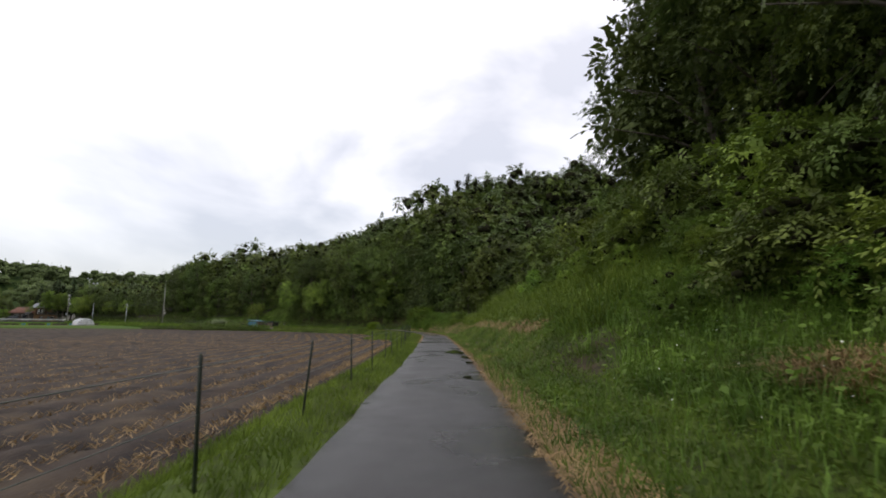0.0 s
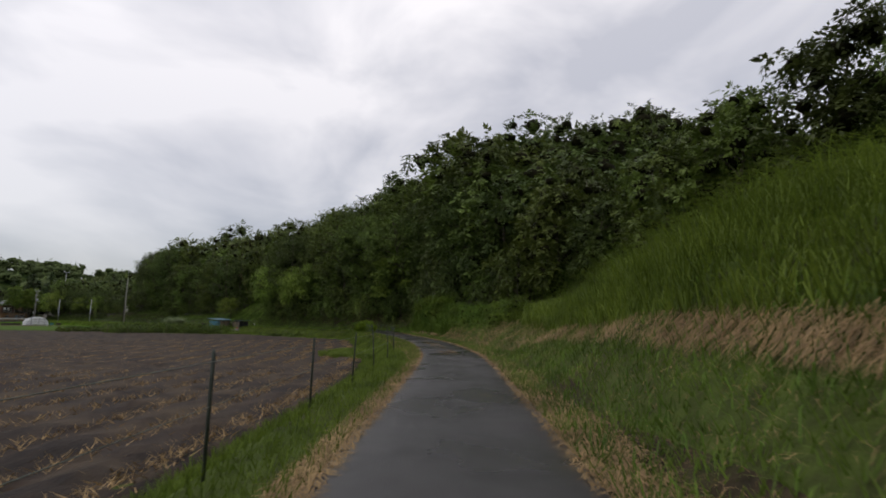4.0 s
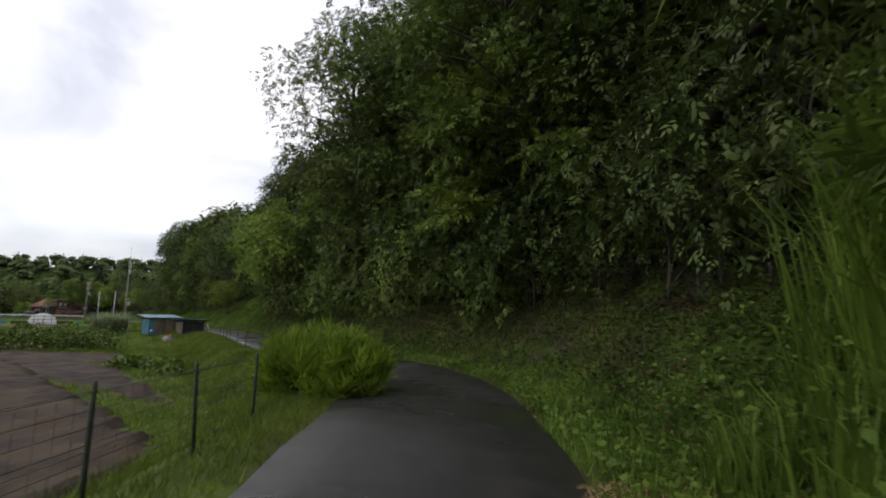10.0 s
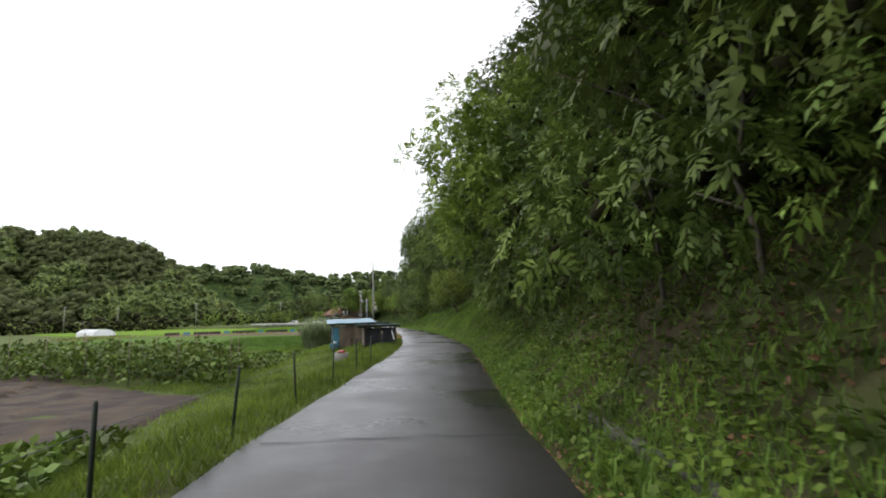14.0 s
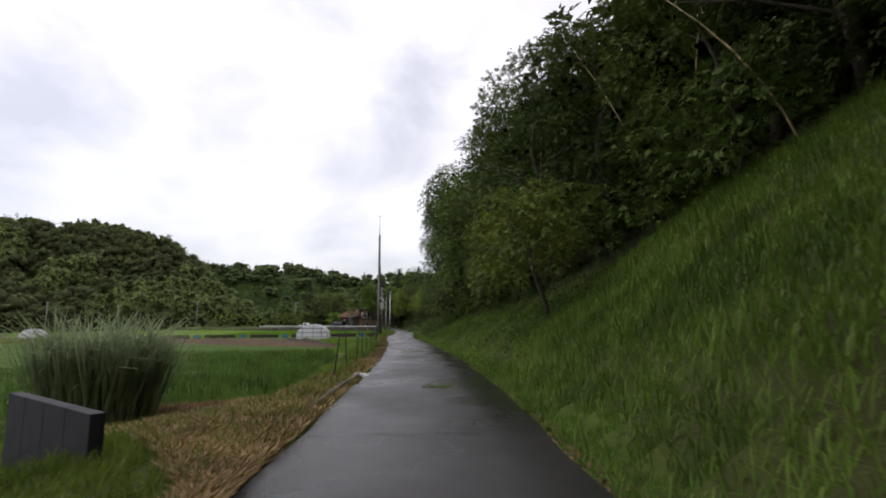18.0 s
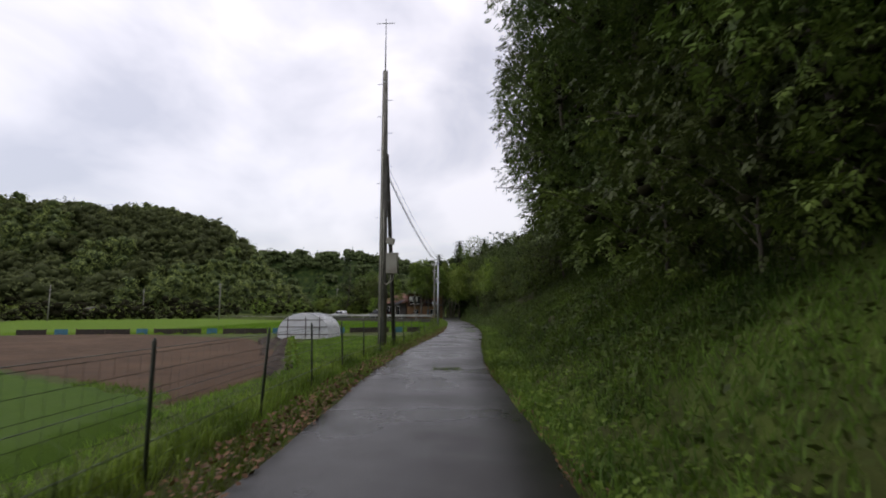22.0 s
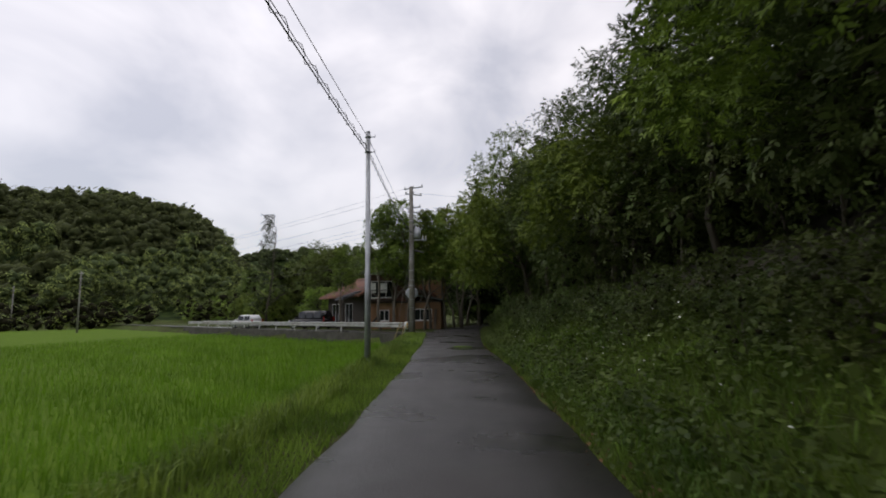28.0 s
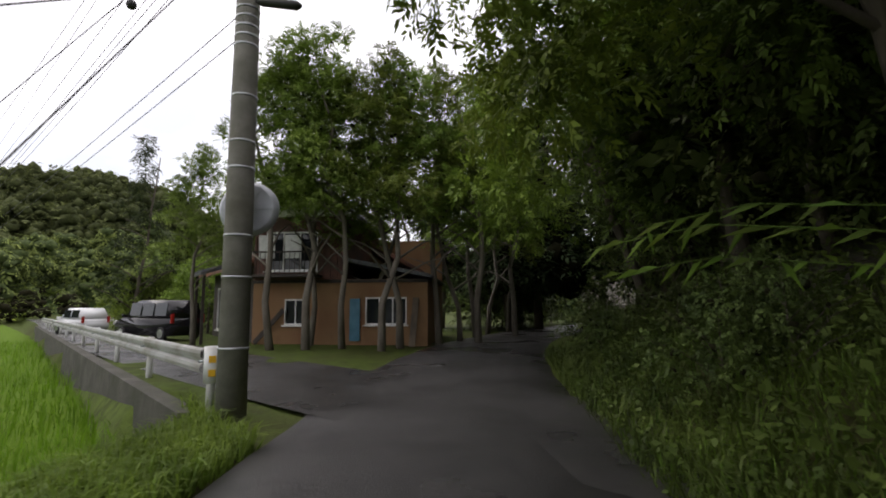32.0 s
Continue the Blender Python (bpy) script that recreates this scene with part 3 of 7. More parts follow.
rs = np.arange(-48, 336, 0.4)
half = lambda s: np.interp(s, LANE_HALF[:, 0], LANE_HALF[:, 1]) + 0.035 * np.sin(s * 0.7) + 0.02 * np.sin(s * 2.1 + 1)
half2 = lambda s: np.interp(s, LANE_HALF[:, 0], LANE_HALF[:, 1]) + 0.04 * np.sin(s * 0.6 + 2) + 0.02 * np.sin(s * 1.9)
road = put("road", ribbon("road", rs, [lambda s: -half(s) - 0.05, lambda s: -half(s), lambda s: -half(s) * 0.5, lambda s: 0 * s, lambda s: half2(s) * 0.5, lambda s: half2(s), lambda s: half2(s) + 0.05],
                          [-0.06, 0.0, 0.022, 0.03, 0.022, 0.0, -0.06]), M_ASPHALT)
tagged(road, "narrow wet grey asphalt lane without markings", "road", kind="structure")

ditch = put("ditch", ribbon("ditch", np.arange(15, 53, 0.4), [lambda s: 1.86 + 0.05 * np.sin(s * 1.3), lambda s: 2.02 + 0.04 * np.sin(s * 2.1), lambda s: 2.2 + 0.06 * np.sin(s * 0.9 + 1)], lambda q: np.maximum(terrain(q), sheet_height(q)) + 0.02), M_BANK)
tagged(ditch, "narrow muddy ditch along the foot of the bank", "ditch", kind="structure")

# the cross road behind the guard rail
cross = np.array([(-120.0, 201.2), (-124, 200.6), (-130, 199.7), (-140, 198.7), (-155, 197.8), (-175, 197.0), (-210, 195.6), (-300, 190)])
cs_, cc_ = spline(cross, 1.0)
ct_ = np.gradient(cc_, axis=0)
ct_ /= np.linalg.norm(ct_, axis=1)[:, None]
cr_ = np.stack([ct_[:, 1], -ct_[:, 0]], 1)
cv = np.concatenate([cc_ + cr_ * o for o in (-1.7, 0, 1.7)]).reshape(3, -1, 2).transpose(1, 0, 2).reshape(-1, 2)
ci = (np.arange(len(cc_) - 1)[:, None] * 3 + np.arange(2)).ravel()
cross_road = put("road_cross", mesh_np("road_cross", np.c_[cv, np.tile([0.012, 0.026, 0.012], len(cc_))], np.stack([ci, ci + 1, ci + 4, ci + 3], 1), True), M_ASPHALT)
tagged(cross_road, "wet asphalt side road along the guard rail", "road", kind="structure")


def clip_inside(xy, poly):
    x, y = xy.T
    inside = np.zeros(len(xy), bool)
    for (x0, y0), (x1, y1) in zip(poly, poly[1:] + poly[:1]):
        inside ^= ((y0 > y) != (y1 > y)) & (x < (x1 - x0) * (y - y0) / (y1 - y0 + 1e-9) + x0)
    return inside


def field(name, poly, material_, label, category, lift=0.02, cell=0.5, relief=0.0, furrow=0.0, turn=0.0, noise_=0.0, period=0.9):
    """A field's surface: cells whose middle lies inside the outline and off the lane's verge, with furrows and clods."""
    p = np.array(poly)
    c, sn = math.cos(radians(turn)), math.sin(radians(turn))
    q = p @ np.array([[c, -sn], [sn, c]])
    xs, ys = np.arange(q[:, 0].min(), q[:, 0].max() + cell, cell), np.arange(q[:, 1].min(), q[:, 1].max() + cell, cell)
    gx, gy = np.meshgrid(xs, ys)
    xy = np.c_[gx.ravel(), gy.ravel()] @ np.array([[c, sn], [-sn, c]])
    n, m = len(xs), len(ys)
    i = (np.arange(m - 1)[:, None] * n + np.arange(n - 1)).ravel()
    inside = clip_inside(xy, [tuple(v) for v in poly])
    i = i[inside[i] | inside[i + 1] | inside[i + n] | inside[i + n + 1]]
    stray = np.nonzero(~inside)[0]  # the rim dips under the ground
    u = gx.ravel()
    z = np.full(len(xy), FIELD + lift + 0.03) + furrow * np.sin(u * 2 * math.pi / period) + relief * rng.standard_normal(len(xy)) + noise_ * np.sin(xy[:, 0] * 0.5) * np.sin(xy[:, 1] * 0.6)
    z[stray] = FIELD - 0.14
    me = mesh_np(name, np.c_[xy, z], np.stack([i, i + 1, i + n + 1, i + n], 1), True)
    return tagged(put(name, me, material_), label, category, kind="structure")


def beside(s0, s1, d, step=4.0):
    """Places along the lane, d metres to its right, as a list of points."""
    return [tuple(p) for p in lane(np.arange(s0, s1 + 0.1, step), d)]


SOIL_1 = beside(-44, 90, -4.1) + [(-13.4, 81.2), (-16, 83.4), (-29.7, 93.2), (-38, 97.5), (-62, 114), (-90, 98), (-90, -30)]
field("field_tilled", SOIL_1, M_SOIL, "dark brown tilled field with stubble rows", "field", lift=0.08, relief=0.03, furrow=0.05, turn=-6.6, cell=0.35, period=1.5)
PATCH = [(-7.2, 52.5), (-8.6, 51.3), (-11.8, 53.3), (-12.2, 56), (-11.5, 58.5), (-9.6, 62.5), (-9.4, 68), (-7.6, 68)]
SOIL_2 = [(-25.5, 95.5), (-30.5, 100.3), (-40, 99.6), (-60, 101), (-60, 93), (-34, 93)]
field("field_garden", SOIL_2, M_SOIL, "dark garden soil between vegetable beds", "field", relief=0.03, cell=0.4)
SOIL_3 = [(-15.8, 85.2), (-20.4, 89.4), (-25.5, 94.0), (-33, 96.5), (-31, 93.0), (-24.5, 89.4)]
field("field_garden_bed", SOIL_3, M_SOIL, "dark garden bed beside the grass path", "field", relief=0.03, cell=0.4)
RICE_3 = beside(153, 172, -4.6) + [(-72, 143.5), (-98, 136.5), (-110, 128), (-96, 112), (-60, 108), (-52, 116)]
SOIL_4 = [(-71, 142), (-76.5, 148), (-86, 152.5), (-103, 157.2), (-131, 147), (-122, 139), (-98, 137), (-74, 144.2)]
field("field_bare", SOIL_4, M_SOIL_RED, "bare reddish brown field", "field", relief=0.02, cell=0.4)
ROWS_4 = [(-76, 147.5), (-78, 149.5), (-101, 160), (-104, 158.2)]
field("field_rows", ROWS_4, M_SOIL, "dark ridged vegetable rows", "field", relief=0.03, furrow=0.10, turn=64, cell=0.22, lift=0.04)
RICE_5 = beside(219, 255, -3.4, 2.0) + [(-128.5, 196.9), (-150, 195.9), (-175, 194.7), (-228, 190), (-228, 145), (-165, 135), (-127, 141), (-114, 160), (-110.6, 166.5), (-104.8, 177.5)]
RICE_5 = [p for p in RICE_5 if p[1] < rail_y(p[0]) - 0.25]


for nm, poly, label in (("field_rice_dark", RICE_3, "even dark green rice field"), ("field_rice", RICE_5, "bright green flooded rice field")):
    field(nm, poly, M_RICE_SHEET if nm == "field_rice" else M_RICE_DARK_SHEET, label, "rice field", lift=0.22, relief=0.03, cell=0.5)

# stubble and clods on the tilled field
sb = rng.uniform(-14, 90, 70000)
db = -(4.7 + 1.5 * np.floor(24 * rng.random(70000) ** 1.4) + 0.22 * rng.standard_normal(70000))
STUBBLE = lane(sb, db)
STUBBLE = STUBBLE[clip_inside(STUBBLE, SOIL_1)]
cl_at = lane(rng.uniform(-10, 90, 9000), -(4.5 + 26 * rng.random(9000) ** 1.8))
cl_at = cl_at[clip_inside(cl_at, SOIL_1)]
cn = len(cl_at)
cr = (0.03 + 0.05 * rng.random(cn) ** 2)[:, None, None]
cb = np.array([(1, 0, 0), (-0.5, 0.87, 0), (-0.5, -0.87, 0), (0, 0, 0.9)])[None] * cr * (0.6 + 0.8 * rng.random((cn, 4, 3))) + np.c_[cl_at, np.full(cn, FIELD + 0.03)][:, None]
ci_ = np.arange(cn)[:, None] * 4
tagged(put("soil_clods", mesh_np("soil_clods", cb.reshape(-1, 3), np.concatenate([ci_ + [0, 1, 3], ci_ + [1, 2, 3], ci_ + [2, 0, 3]])), M_SOIL), "small clods of tilled earth", "soil", kind="stuff")

# ---- plants ----
def leaves(at, out, size, droop=0.35, width=0.5, r=rng):
    """Folded pointed leaves: one at each place, facing outwards as told, with the given lengths."""
    n = len(at)
    out = out + 0.4 * r.standard_normal((n, 3))
    out /= np.linalg.norm(out, axis=1)[:, None] + 1e-9
    tip = r.standard_normal((n, 3))
    tip[:, 2] -= droop * 2
    tip -= out * (tip * out).sum(1)[:, None]
    tip /= np.linalg.norm(tip, axis=1)[:, None] + 1e-9
    side = np.cross(out, tip)
    size = np.broadcast_to(size, n)[:, None]
    base, end = at - tip * size * 0.5, at + tip * size * 0.5 - out * size * 0.12
    mid = at + out * size * 0.06 - tip * size * 0.1
    v = np.stack([base, mid + side * size * width * 0.5 - out * size * 0.1, end, mid - side * size * width * 0.5 - out * size * 0.1], 1).reshape(-1, 3)
    i = np.arange(n)[:, None] * 4
    return v, np.concatenate([i + [0, 1, 2], i + [0, 2, 3]])


def sprays(at, axis, face, size, count=7, width=0.42, fan=0.95, stir=1.0, r=rng):
    """Leafy twig ends: leaflets set alternately along each axis, all in the twig's own plane. Returns vertices and quads."""
    n = len(at)
    axis = axis / (np.linalg.norm(axis, axis=1)[:, None] + 1e-9)
    face = face - axis * (face * axis).sum(1)[:, None]
    face /= np.linalg.norm(face, axis=1)[:, None] + 1e-9
    side = np.cross(face, axis)
    size = np.broadcast_to(size, n)[:, None]
    out = []
    for j in range(count):
        u = j / (count - 1)
        sg = 0.0 if j == count - 1 else (1.0 if j % 2 else -1.0)
        ang = sg * (fan * (1.05 - 0.4 * u) + 0.18 * r.standard_normal(n))[:, None]
        d = axis * np.cos(ang) + side * np.sin(ang) + face * (0.22 * stir * r.standard_normal(n) - 0.12)[:, None]
        ln = size * 0.46 * (1.0 - 0.35 * abs(u - 0.45)) * (0.8 + 0.4 * r.random(n))[:, None]
        b = at + axis * size * (0.62 * u) - [0, 0, 1] * size * 0.12 * u * u
        w = np.cross(d, face) * ln * width * 0.5
        m = b + d * ln * 0.45
        out.append(np.stack([b, m + w + face * ln * 0.05, b + d * ln - face * ln * 0.10, m - w + face * ln * 0.05], 1))
    v = np.stack(out, 1).reshape(-1, 3)
    return v, np.arange(len(v)).reshape(-1, 4)


ICO = bmesh.new()
bmesh.ops.create_icosphere(ICO, subdivisions=1, radius=1.0)
ICO_V, ICO_F = np.array([v.co[:] for v in ICO.verts]), np.array([[v.index for v in f.verts] for f in ICO.faces])
ICO.free()


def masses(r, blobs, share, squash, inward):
    """Closed, lumpy masses added inside a crown in place of its shade, so that no light falls right through it."""
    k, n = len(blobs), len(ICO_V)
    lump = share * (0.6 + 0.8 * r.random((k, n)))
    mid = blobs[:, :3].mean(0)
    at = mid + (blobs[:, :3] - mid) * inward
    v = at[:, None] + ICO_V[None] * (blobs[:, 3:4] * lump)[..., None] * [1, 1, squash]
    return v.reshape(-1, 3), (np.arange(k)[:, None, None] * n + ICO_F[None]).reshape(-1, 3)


def crown(r, blobs, n, size, squash=0.75, core=0.6, inward=(0.8, 0.8, 0.94), sided=0.0, width=0.42, count=7, droop=0.35, stir=1.0):
    """Leaf sprays on the outer shells of clumps (rows of x, y, z, radius), round closed inner masses that stand for
    shade.
    """
    w = blobs[:, 3] ** 2 * (1 - sided * smooth(blobs[:, 0], -0.6, 1.0))  # a tree at the wood's edge leafs towards the light
    pick = r.choice(len(blobs), n, p=w / w.sum())
    d = r.standard_normal((n, 3))
    d[:, 0] -= 0.35 * sided
    d[:, 2] = d[:, 2] * 0.8 + 0.42
    d /= np.linalg.norm(d, axis=1)[:, None]
    ph = r.random(len(blobs))[pick] * 6.283
    lump = 1 + 0.18 * np.sin(4 * d[:, 0] + ph) * np.sin(4 * d[:, 1] + 2 * ph)
    rad = blobs[pick, 3] * lump * (1.0 - 0.45 * r.random(n) ** 1.6)
    at = blobs[pick, :3] + d * rad[:, None] * [1, 1, squash] * 0.86
    ln = size * (0.65 + 0.7 * r.random(n))
    axis = d * [1, 1, 0.7] + 0.45 * r.standard_normal((n, 3)) - [0, 0, droop]
    face = 0.8 * d + [0, 0, 0.9] + 0.28 * stir * r.standard_normal((n, 3))
    v, f = sprays(at, axis, face, ln, count, width, 0.95, stir, r)
    tw = np.zeros((0, 3), int)
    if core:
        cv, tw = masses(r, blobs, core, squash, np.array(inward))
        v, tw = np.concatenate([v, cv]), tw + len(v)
    return v, f, tw


def blob_set(r, kind, h, rad, count):
    """Where a tree's leaf masses sit: rows of x, y, z, radius."""
    out = []
    for i in range(count):
        u = (i + r.random()) / count
        a = r.random() * 6.283
        if kind == "cedar":
            z = h * (0.16 + 0.84 * u)
            q = rad * (1.02 - u) * (0.55 + 0.45 * r.random())
            out.append((q * math.cos(a), q * math.sin(a), z, rad * (0.16 + 0.30 * (1 - u))))
        elif kind == "podo":
            z = h * (0.44 + 0.54 * u)
            q = rad * (1.05 - 0.75 * u) * (0.35 + 0.65 * r.random())
            out.append((q * math.cos(a), q * math.sin(a), z, rad * (0.17 + 0.10 * r.random())))
        elif kind == "spruce":
            z = h * (0.2 + 0.8 * u)
            q = rad * (1.02 - u) * (0.25 + 0.75 * r.random())
            out.append((q * math.cos(a), q * math.sin(a), z - 0.1 * q, 0.22 + 0.12 * r.random()))
        elif kind == "layered":
            z = h * (0.45 + 0.13 * (i % 5)) + 0.1 * r.standard_normal()
            q = rad * (0.3 + 0.7 * math.sqrt(u)) * (1.15 - 0.12 * (i % 5))
            out.append((q * math.cos(a), q * math.sin(a), z - 0.12 * q, rad * (0.18 + 0.08 * r.random())))
        elif kind == "dome":
            z = h * (0.22 + 0.55 * u)
            q = rad * 0.75 * math.sqrt(r.random()) * math.sqrt(max(0.1, 1 - (u - 0.2) ** 2))
            out.append((q * math.cos(a), q * math.sin(a), z, rad * (0.36 + 0.2 * r.random())))
        elif kind == "bamboo":
            z = h * (0.2 + 0.68 * u)
            q = rad * (0.9 - 0.5 * u) * math.sqrt(r.random())
            out.append((q * math.cos(a), q * math.sin(a), z, rad * (0.34 + 0.16 * r.random())))
        elif kind == "edge":
            z = h * (0.08 + 0.86 * u)
            q = rad * (0.3 + 0.7 * math.sqrt(r.random())) * math.sqrt(max(0.08, 1 - ((u - 0.4) / 0.72) ** 2))
            out.append((q * math.cos(a), q * math.sin(a), z, rad * (0.20 + 0.20 * r.random() ** 1.5)))
        elif kind == "shrub":
            z = h * (0.12 + 0.76 * u)
            q = rad * math.sqrt(r.random()) * math.sqrt(max(0.1, 1 - (u - 0.25) ** 2 * 1.2))
            out.append((q * math.cos(a), q * math.sin(a), z, rad * (0.22 + 0.2 * r.random())))
        else:
            z = h * (0.36 + 0.56 * u)
            q = rad * (0.35 + 0.65 * math.sqrt(r.random())) * math.sqrt(max(0.06, 1 - ((u - 0.35) / 0.72) ** 2))
            out.append((q * math.cos(a), q * math.sin(a), z, rad * (0.20 + 0.17 * r.random())))
    return np.array(out)


def trunk_mesh(r, h, base, limbs, reach, lean=0.06, start=0.3):
    bm = bmesh.new()
    pts, x, y = [], 0.0, 0.0
    for k in range(7):
        pts.append((x, y, h * 0.9 * k / 6 - (0.6 if k == 0 else 0)))
        x += h * lean * r.standard_normal() * 0.35
        y += h * lean * r.standard_normal() * 0.35
    b_tube(pts, [base * (1.25 if k == 0 else 1 - 0.13 * k) for k in range(7)], 8, bm)
    for k in range(limbs):
        u = start + (0.85 - start) * (k + r.random() * 0.6) / limbs
        i = min(int(u * 6), 5)
        p = Vector(pts[i]).lerp(Vector(pts[i + 1]), u * 6 - i)
        a = r.random() * 6.283
        d = Vector((math.cos(a), math.sin(a), 0.45 + 0.5 * r.random()))
        q1 = p + d * reach * 0.45 * (1.1 - u)
        q2 = q1 + Vector((d.x, d.y, d.z * 0.5)) * reach * 0.45 * (1.1 - u)
        b_tube([p, q1, q2], [base * 0.42 * (1 - 0.4 * u), base * 0.28 * (1 - 0.4 * u), base * 0.10], 5, bm, False)
    me = bpy.data.meshes.new("trunk")
    bm.to_mesh(me)
    bm.free()
    return me


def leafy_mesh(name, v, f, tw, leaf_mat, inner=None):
    """Leaves and, under them, the inner masses for shade, as one mesh of two materials."""
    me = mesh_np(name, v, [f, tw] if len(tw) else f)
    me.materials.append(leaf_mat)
    me.materials.append(inner or M_CROWN_SHADE)
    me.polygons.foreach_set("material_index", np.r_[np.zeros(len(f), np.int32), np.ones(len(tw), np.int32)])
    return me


def tree_kind(seed, kind, h, rad, count, n, size, leaf_mat, bark=None, base=0.16, limbs=6, start=0.3, core=0.6, inward=(0.8, 0.8, 0.94), sided=0.0, width=0.42, leaflets=7, droop=0.35, stir=1.0):
    """The two meshes of a kind of tree: trunk and crown."""
    r = np.random.default_rng(seed)
    blobs = blob_set(r, kind, h, rad, count)
    v, f, tw = crown(r, blobs, n, size, {"cedar": 0.6, "layered": 0.35}.get(kind, 0.78), core, inward, sided, width, leaflets, droop, stir)
    cr = leafy_mesh("crown", v, f, tw, leaf_mat)
    tr = trunk_mesh(r, h, base, limbs, rad * 1.3, 0.03 if kind == "cedar" else 0.07, start)
    tr.materials.append(bark or M_BARK)
    return tr, cr, (v, f, tw)


def plant(kind, name, label, category, x, y, scale=1.0, turn=None, tall=1.0, z=None, group="", sink=0.05, tilt=(0, 0)):
    """One tree or shrub, an Empty at its foot with trunk and crown."""
    turn = rng.random() * 360 if turn is None else turn
    z = ground_at(x, y) - sink if z is None else z
    ob = empty(name, label, category, Matrix.LocRotScale((x, y, z), Euler((radians(tilt[0]), radians(tilt[1]), radians(turn))), (scale, scale, scale * tall)), group)
    put("trunk", kind[0], M_BARK, ob)
    put("crown", kind[1], M_LEAF[0], ob)
    return ob


FULL = (1.0, 1.0, 1.0)
T_OAK = [tree_kind(11 + k, "edge", 10, 3.6, 34, 1500, 0.72, M_LEAF[(0, 1, 1)[k]], limbs=7, leaflets=5, width=0.55, core=0.45) for k in range(3)]
T_BACK = [tree_kind(21 + k, "edge", 10, 3.6, 36, 800, 0.85, M_LEAF[(0, 1)[k]], limbs=5, leaflets=5, width=0.55, core=0.4) for k in range(2)]
T_NEAR = [tree_kind(31 + k, "edge", 10.5, 3.5, 52, 4400, 0.23, M_LEAF[(1, 0, 0)[k]], limbs=11, base=0.15, start=0.2, core=0.14, inward=(0.62, 0.62, 0.94), sided=0.5, leaflets=(7, 9, 5)[k], width=(0.44, 0.34, 0.6)[k]) for k in range(3)]
T_LIGHT = [tree_kind(41 + k, "tree", 6, 2.9, 48, 4600, 0.23, M_LEAF[2], limbs=12, base=0.11, start=0.2, core=0, leaflets=7, width=0.42, droop=0.25) for k in range(2)]
T_OVER = tree_kind(45, "tree", 13.5, 5.0, 60, 5200, 0.34, M_LEAF[1], limbs=24, base=0.24, start=0.25, core=0.05, leaflets=7)
T_SILK = tree_kind(47, "layered", 6.5, 3.6, 34, 1300, 0.46, M_LEAF[2], limbs=14, base=0.10, start=0.35, core=0, leaflets=13, width=0.2, droop=0.1)
T_HOLLOW = [tree_kind(48 + k, "tree", 11.5, 4.0, 60, 4800, 0.25, M_LEAF[0], limbs=12, base=0.15, start=0.5, core=0, inward=(0.7, 0.7, 0.95), leaflets=7, width=0.42) for k in range(2)]
T_SLIM = tree_kind(46, "edge", 16, 2.7, 50, 4200, 0.30, M_LEAF[1], limbs=16, base=0.2, start=0.25, core=0.12, leaflets=7)
T_CEDAR = [tree_kind(51 + k, "cedar", 14, 2.3, 60, 900, 0.8, M_LEAF_CEDAR, base=0.2, limbs=0, leaflets=5, width=0.4, droop=0.7) for k in range(2)]
T_SHRUB = [tree_kind(71 + k, "shrub", 2.4, 1.5, 24, 620, 0.34, M_LEAF[(1, 1, 2)[k]], base=0.03, limbs=6, start=0.1, core=0.3, leaflets=5, width=0.5) for k in range(3)]
T_SHRUB_FINE = [tree_kind(171 + k, "shrub", 2.4, 1.5, 28, 1000, 0.18, M_LEAF[(1, 0, 1)[k]], base=0.03, limbs=6, start=0.1, core=0.16, leaflets=(7, 5, 9)[k], width=(0.45, 0.6, 0.34)[k]) for k in range(3)]
T_DARK = [tree_kind(371 + k, "shrub", 2.4, 1.5, 26, 700, 0.19, M_LEAF[0], base=0.03, limbs=5, start=0.1, core=0.16, leaflets=5, width=0.5) for k in range(2)]
T_MID = [tree_kind(81 + k, "edge", 10, 4.0, 22, 260, 1.25, M_LEAF[0], limbs=0, leaflets=5, width=0.6, core=0.55)[2] for k in range(3)]
T_FAR = [tree_kind(85 + k, "dome", 10, 4.6, 12, 190, 1.3, M_LEAF[0], limbs=0, core=0.5, inward=FULL, leaflets=5, width=0.6)[2] for k in range(3)]
T_DIST = [tree_kind(88 + k, "dome", 9, 5.0, 9, 72, 1.7, M_LEAF[0], limbs=0, core=0.7, inward=FULL, leaflets=4, width=0.7, stir=0.25)[2] for k in range(3)]
T_DIST_FAR = [tree_kind(188 + k, "dome", 9, 5.0, 9, 22, 2.2, M_LEAF[0], limbs=0, core=0.85, inward=FULL, leaflets=3, width=0.8, stir=0.25)[2] for k in range(3)]
T_DIST_C = tree_kind(91, "cedar", 14, 2.6, 12, 40, 1.7, M_LEAF_CEDAR, limbs=0, core=0.8, inward=FULL, leaflets=3, droop=0.8, stir=0.25)[2]
T_DIST_B = [tree_kind(95 + k, "bamboo", 11, 4.2, 12, 80, 1.9, M_LEAF_BAMBOO, limbs=0, core=0.66, inward=FULL, leaflets=5, width=0.4, droop=0.7, stir=0.25)[2] for k in range(2)]


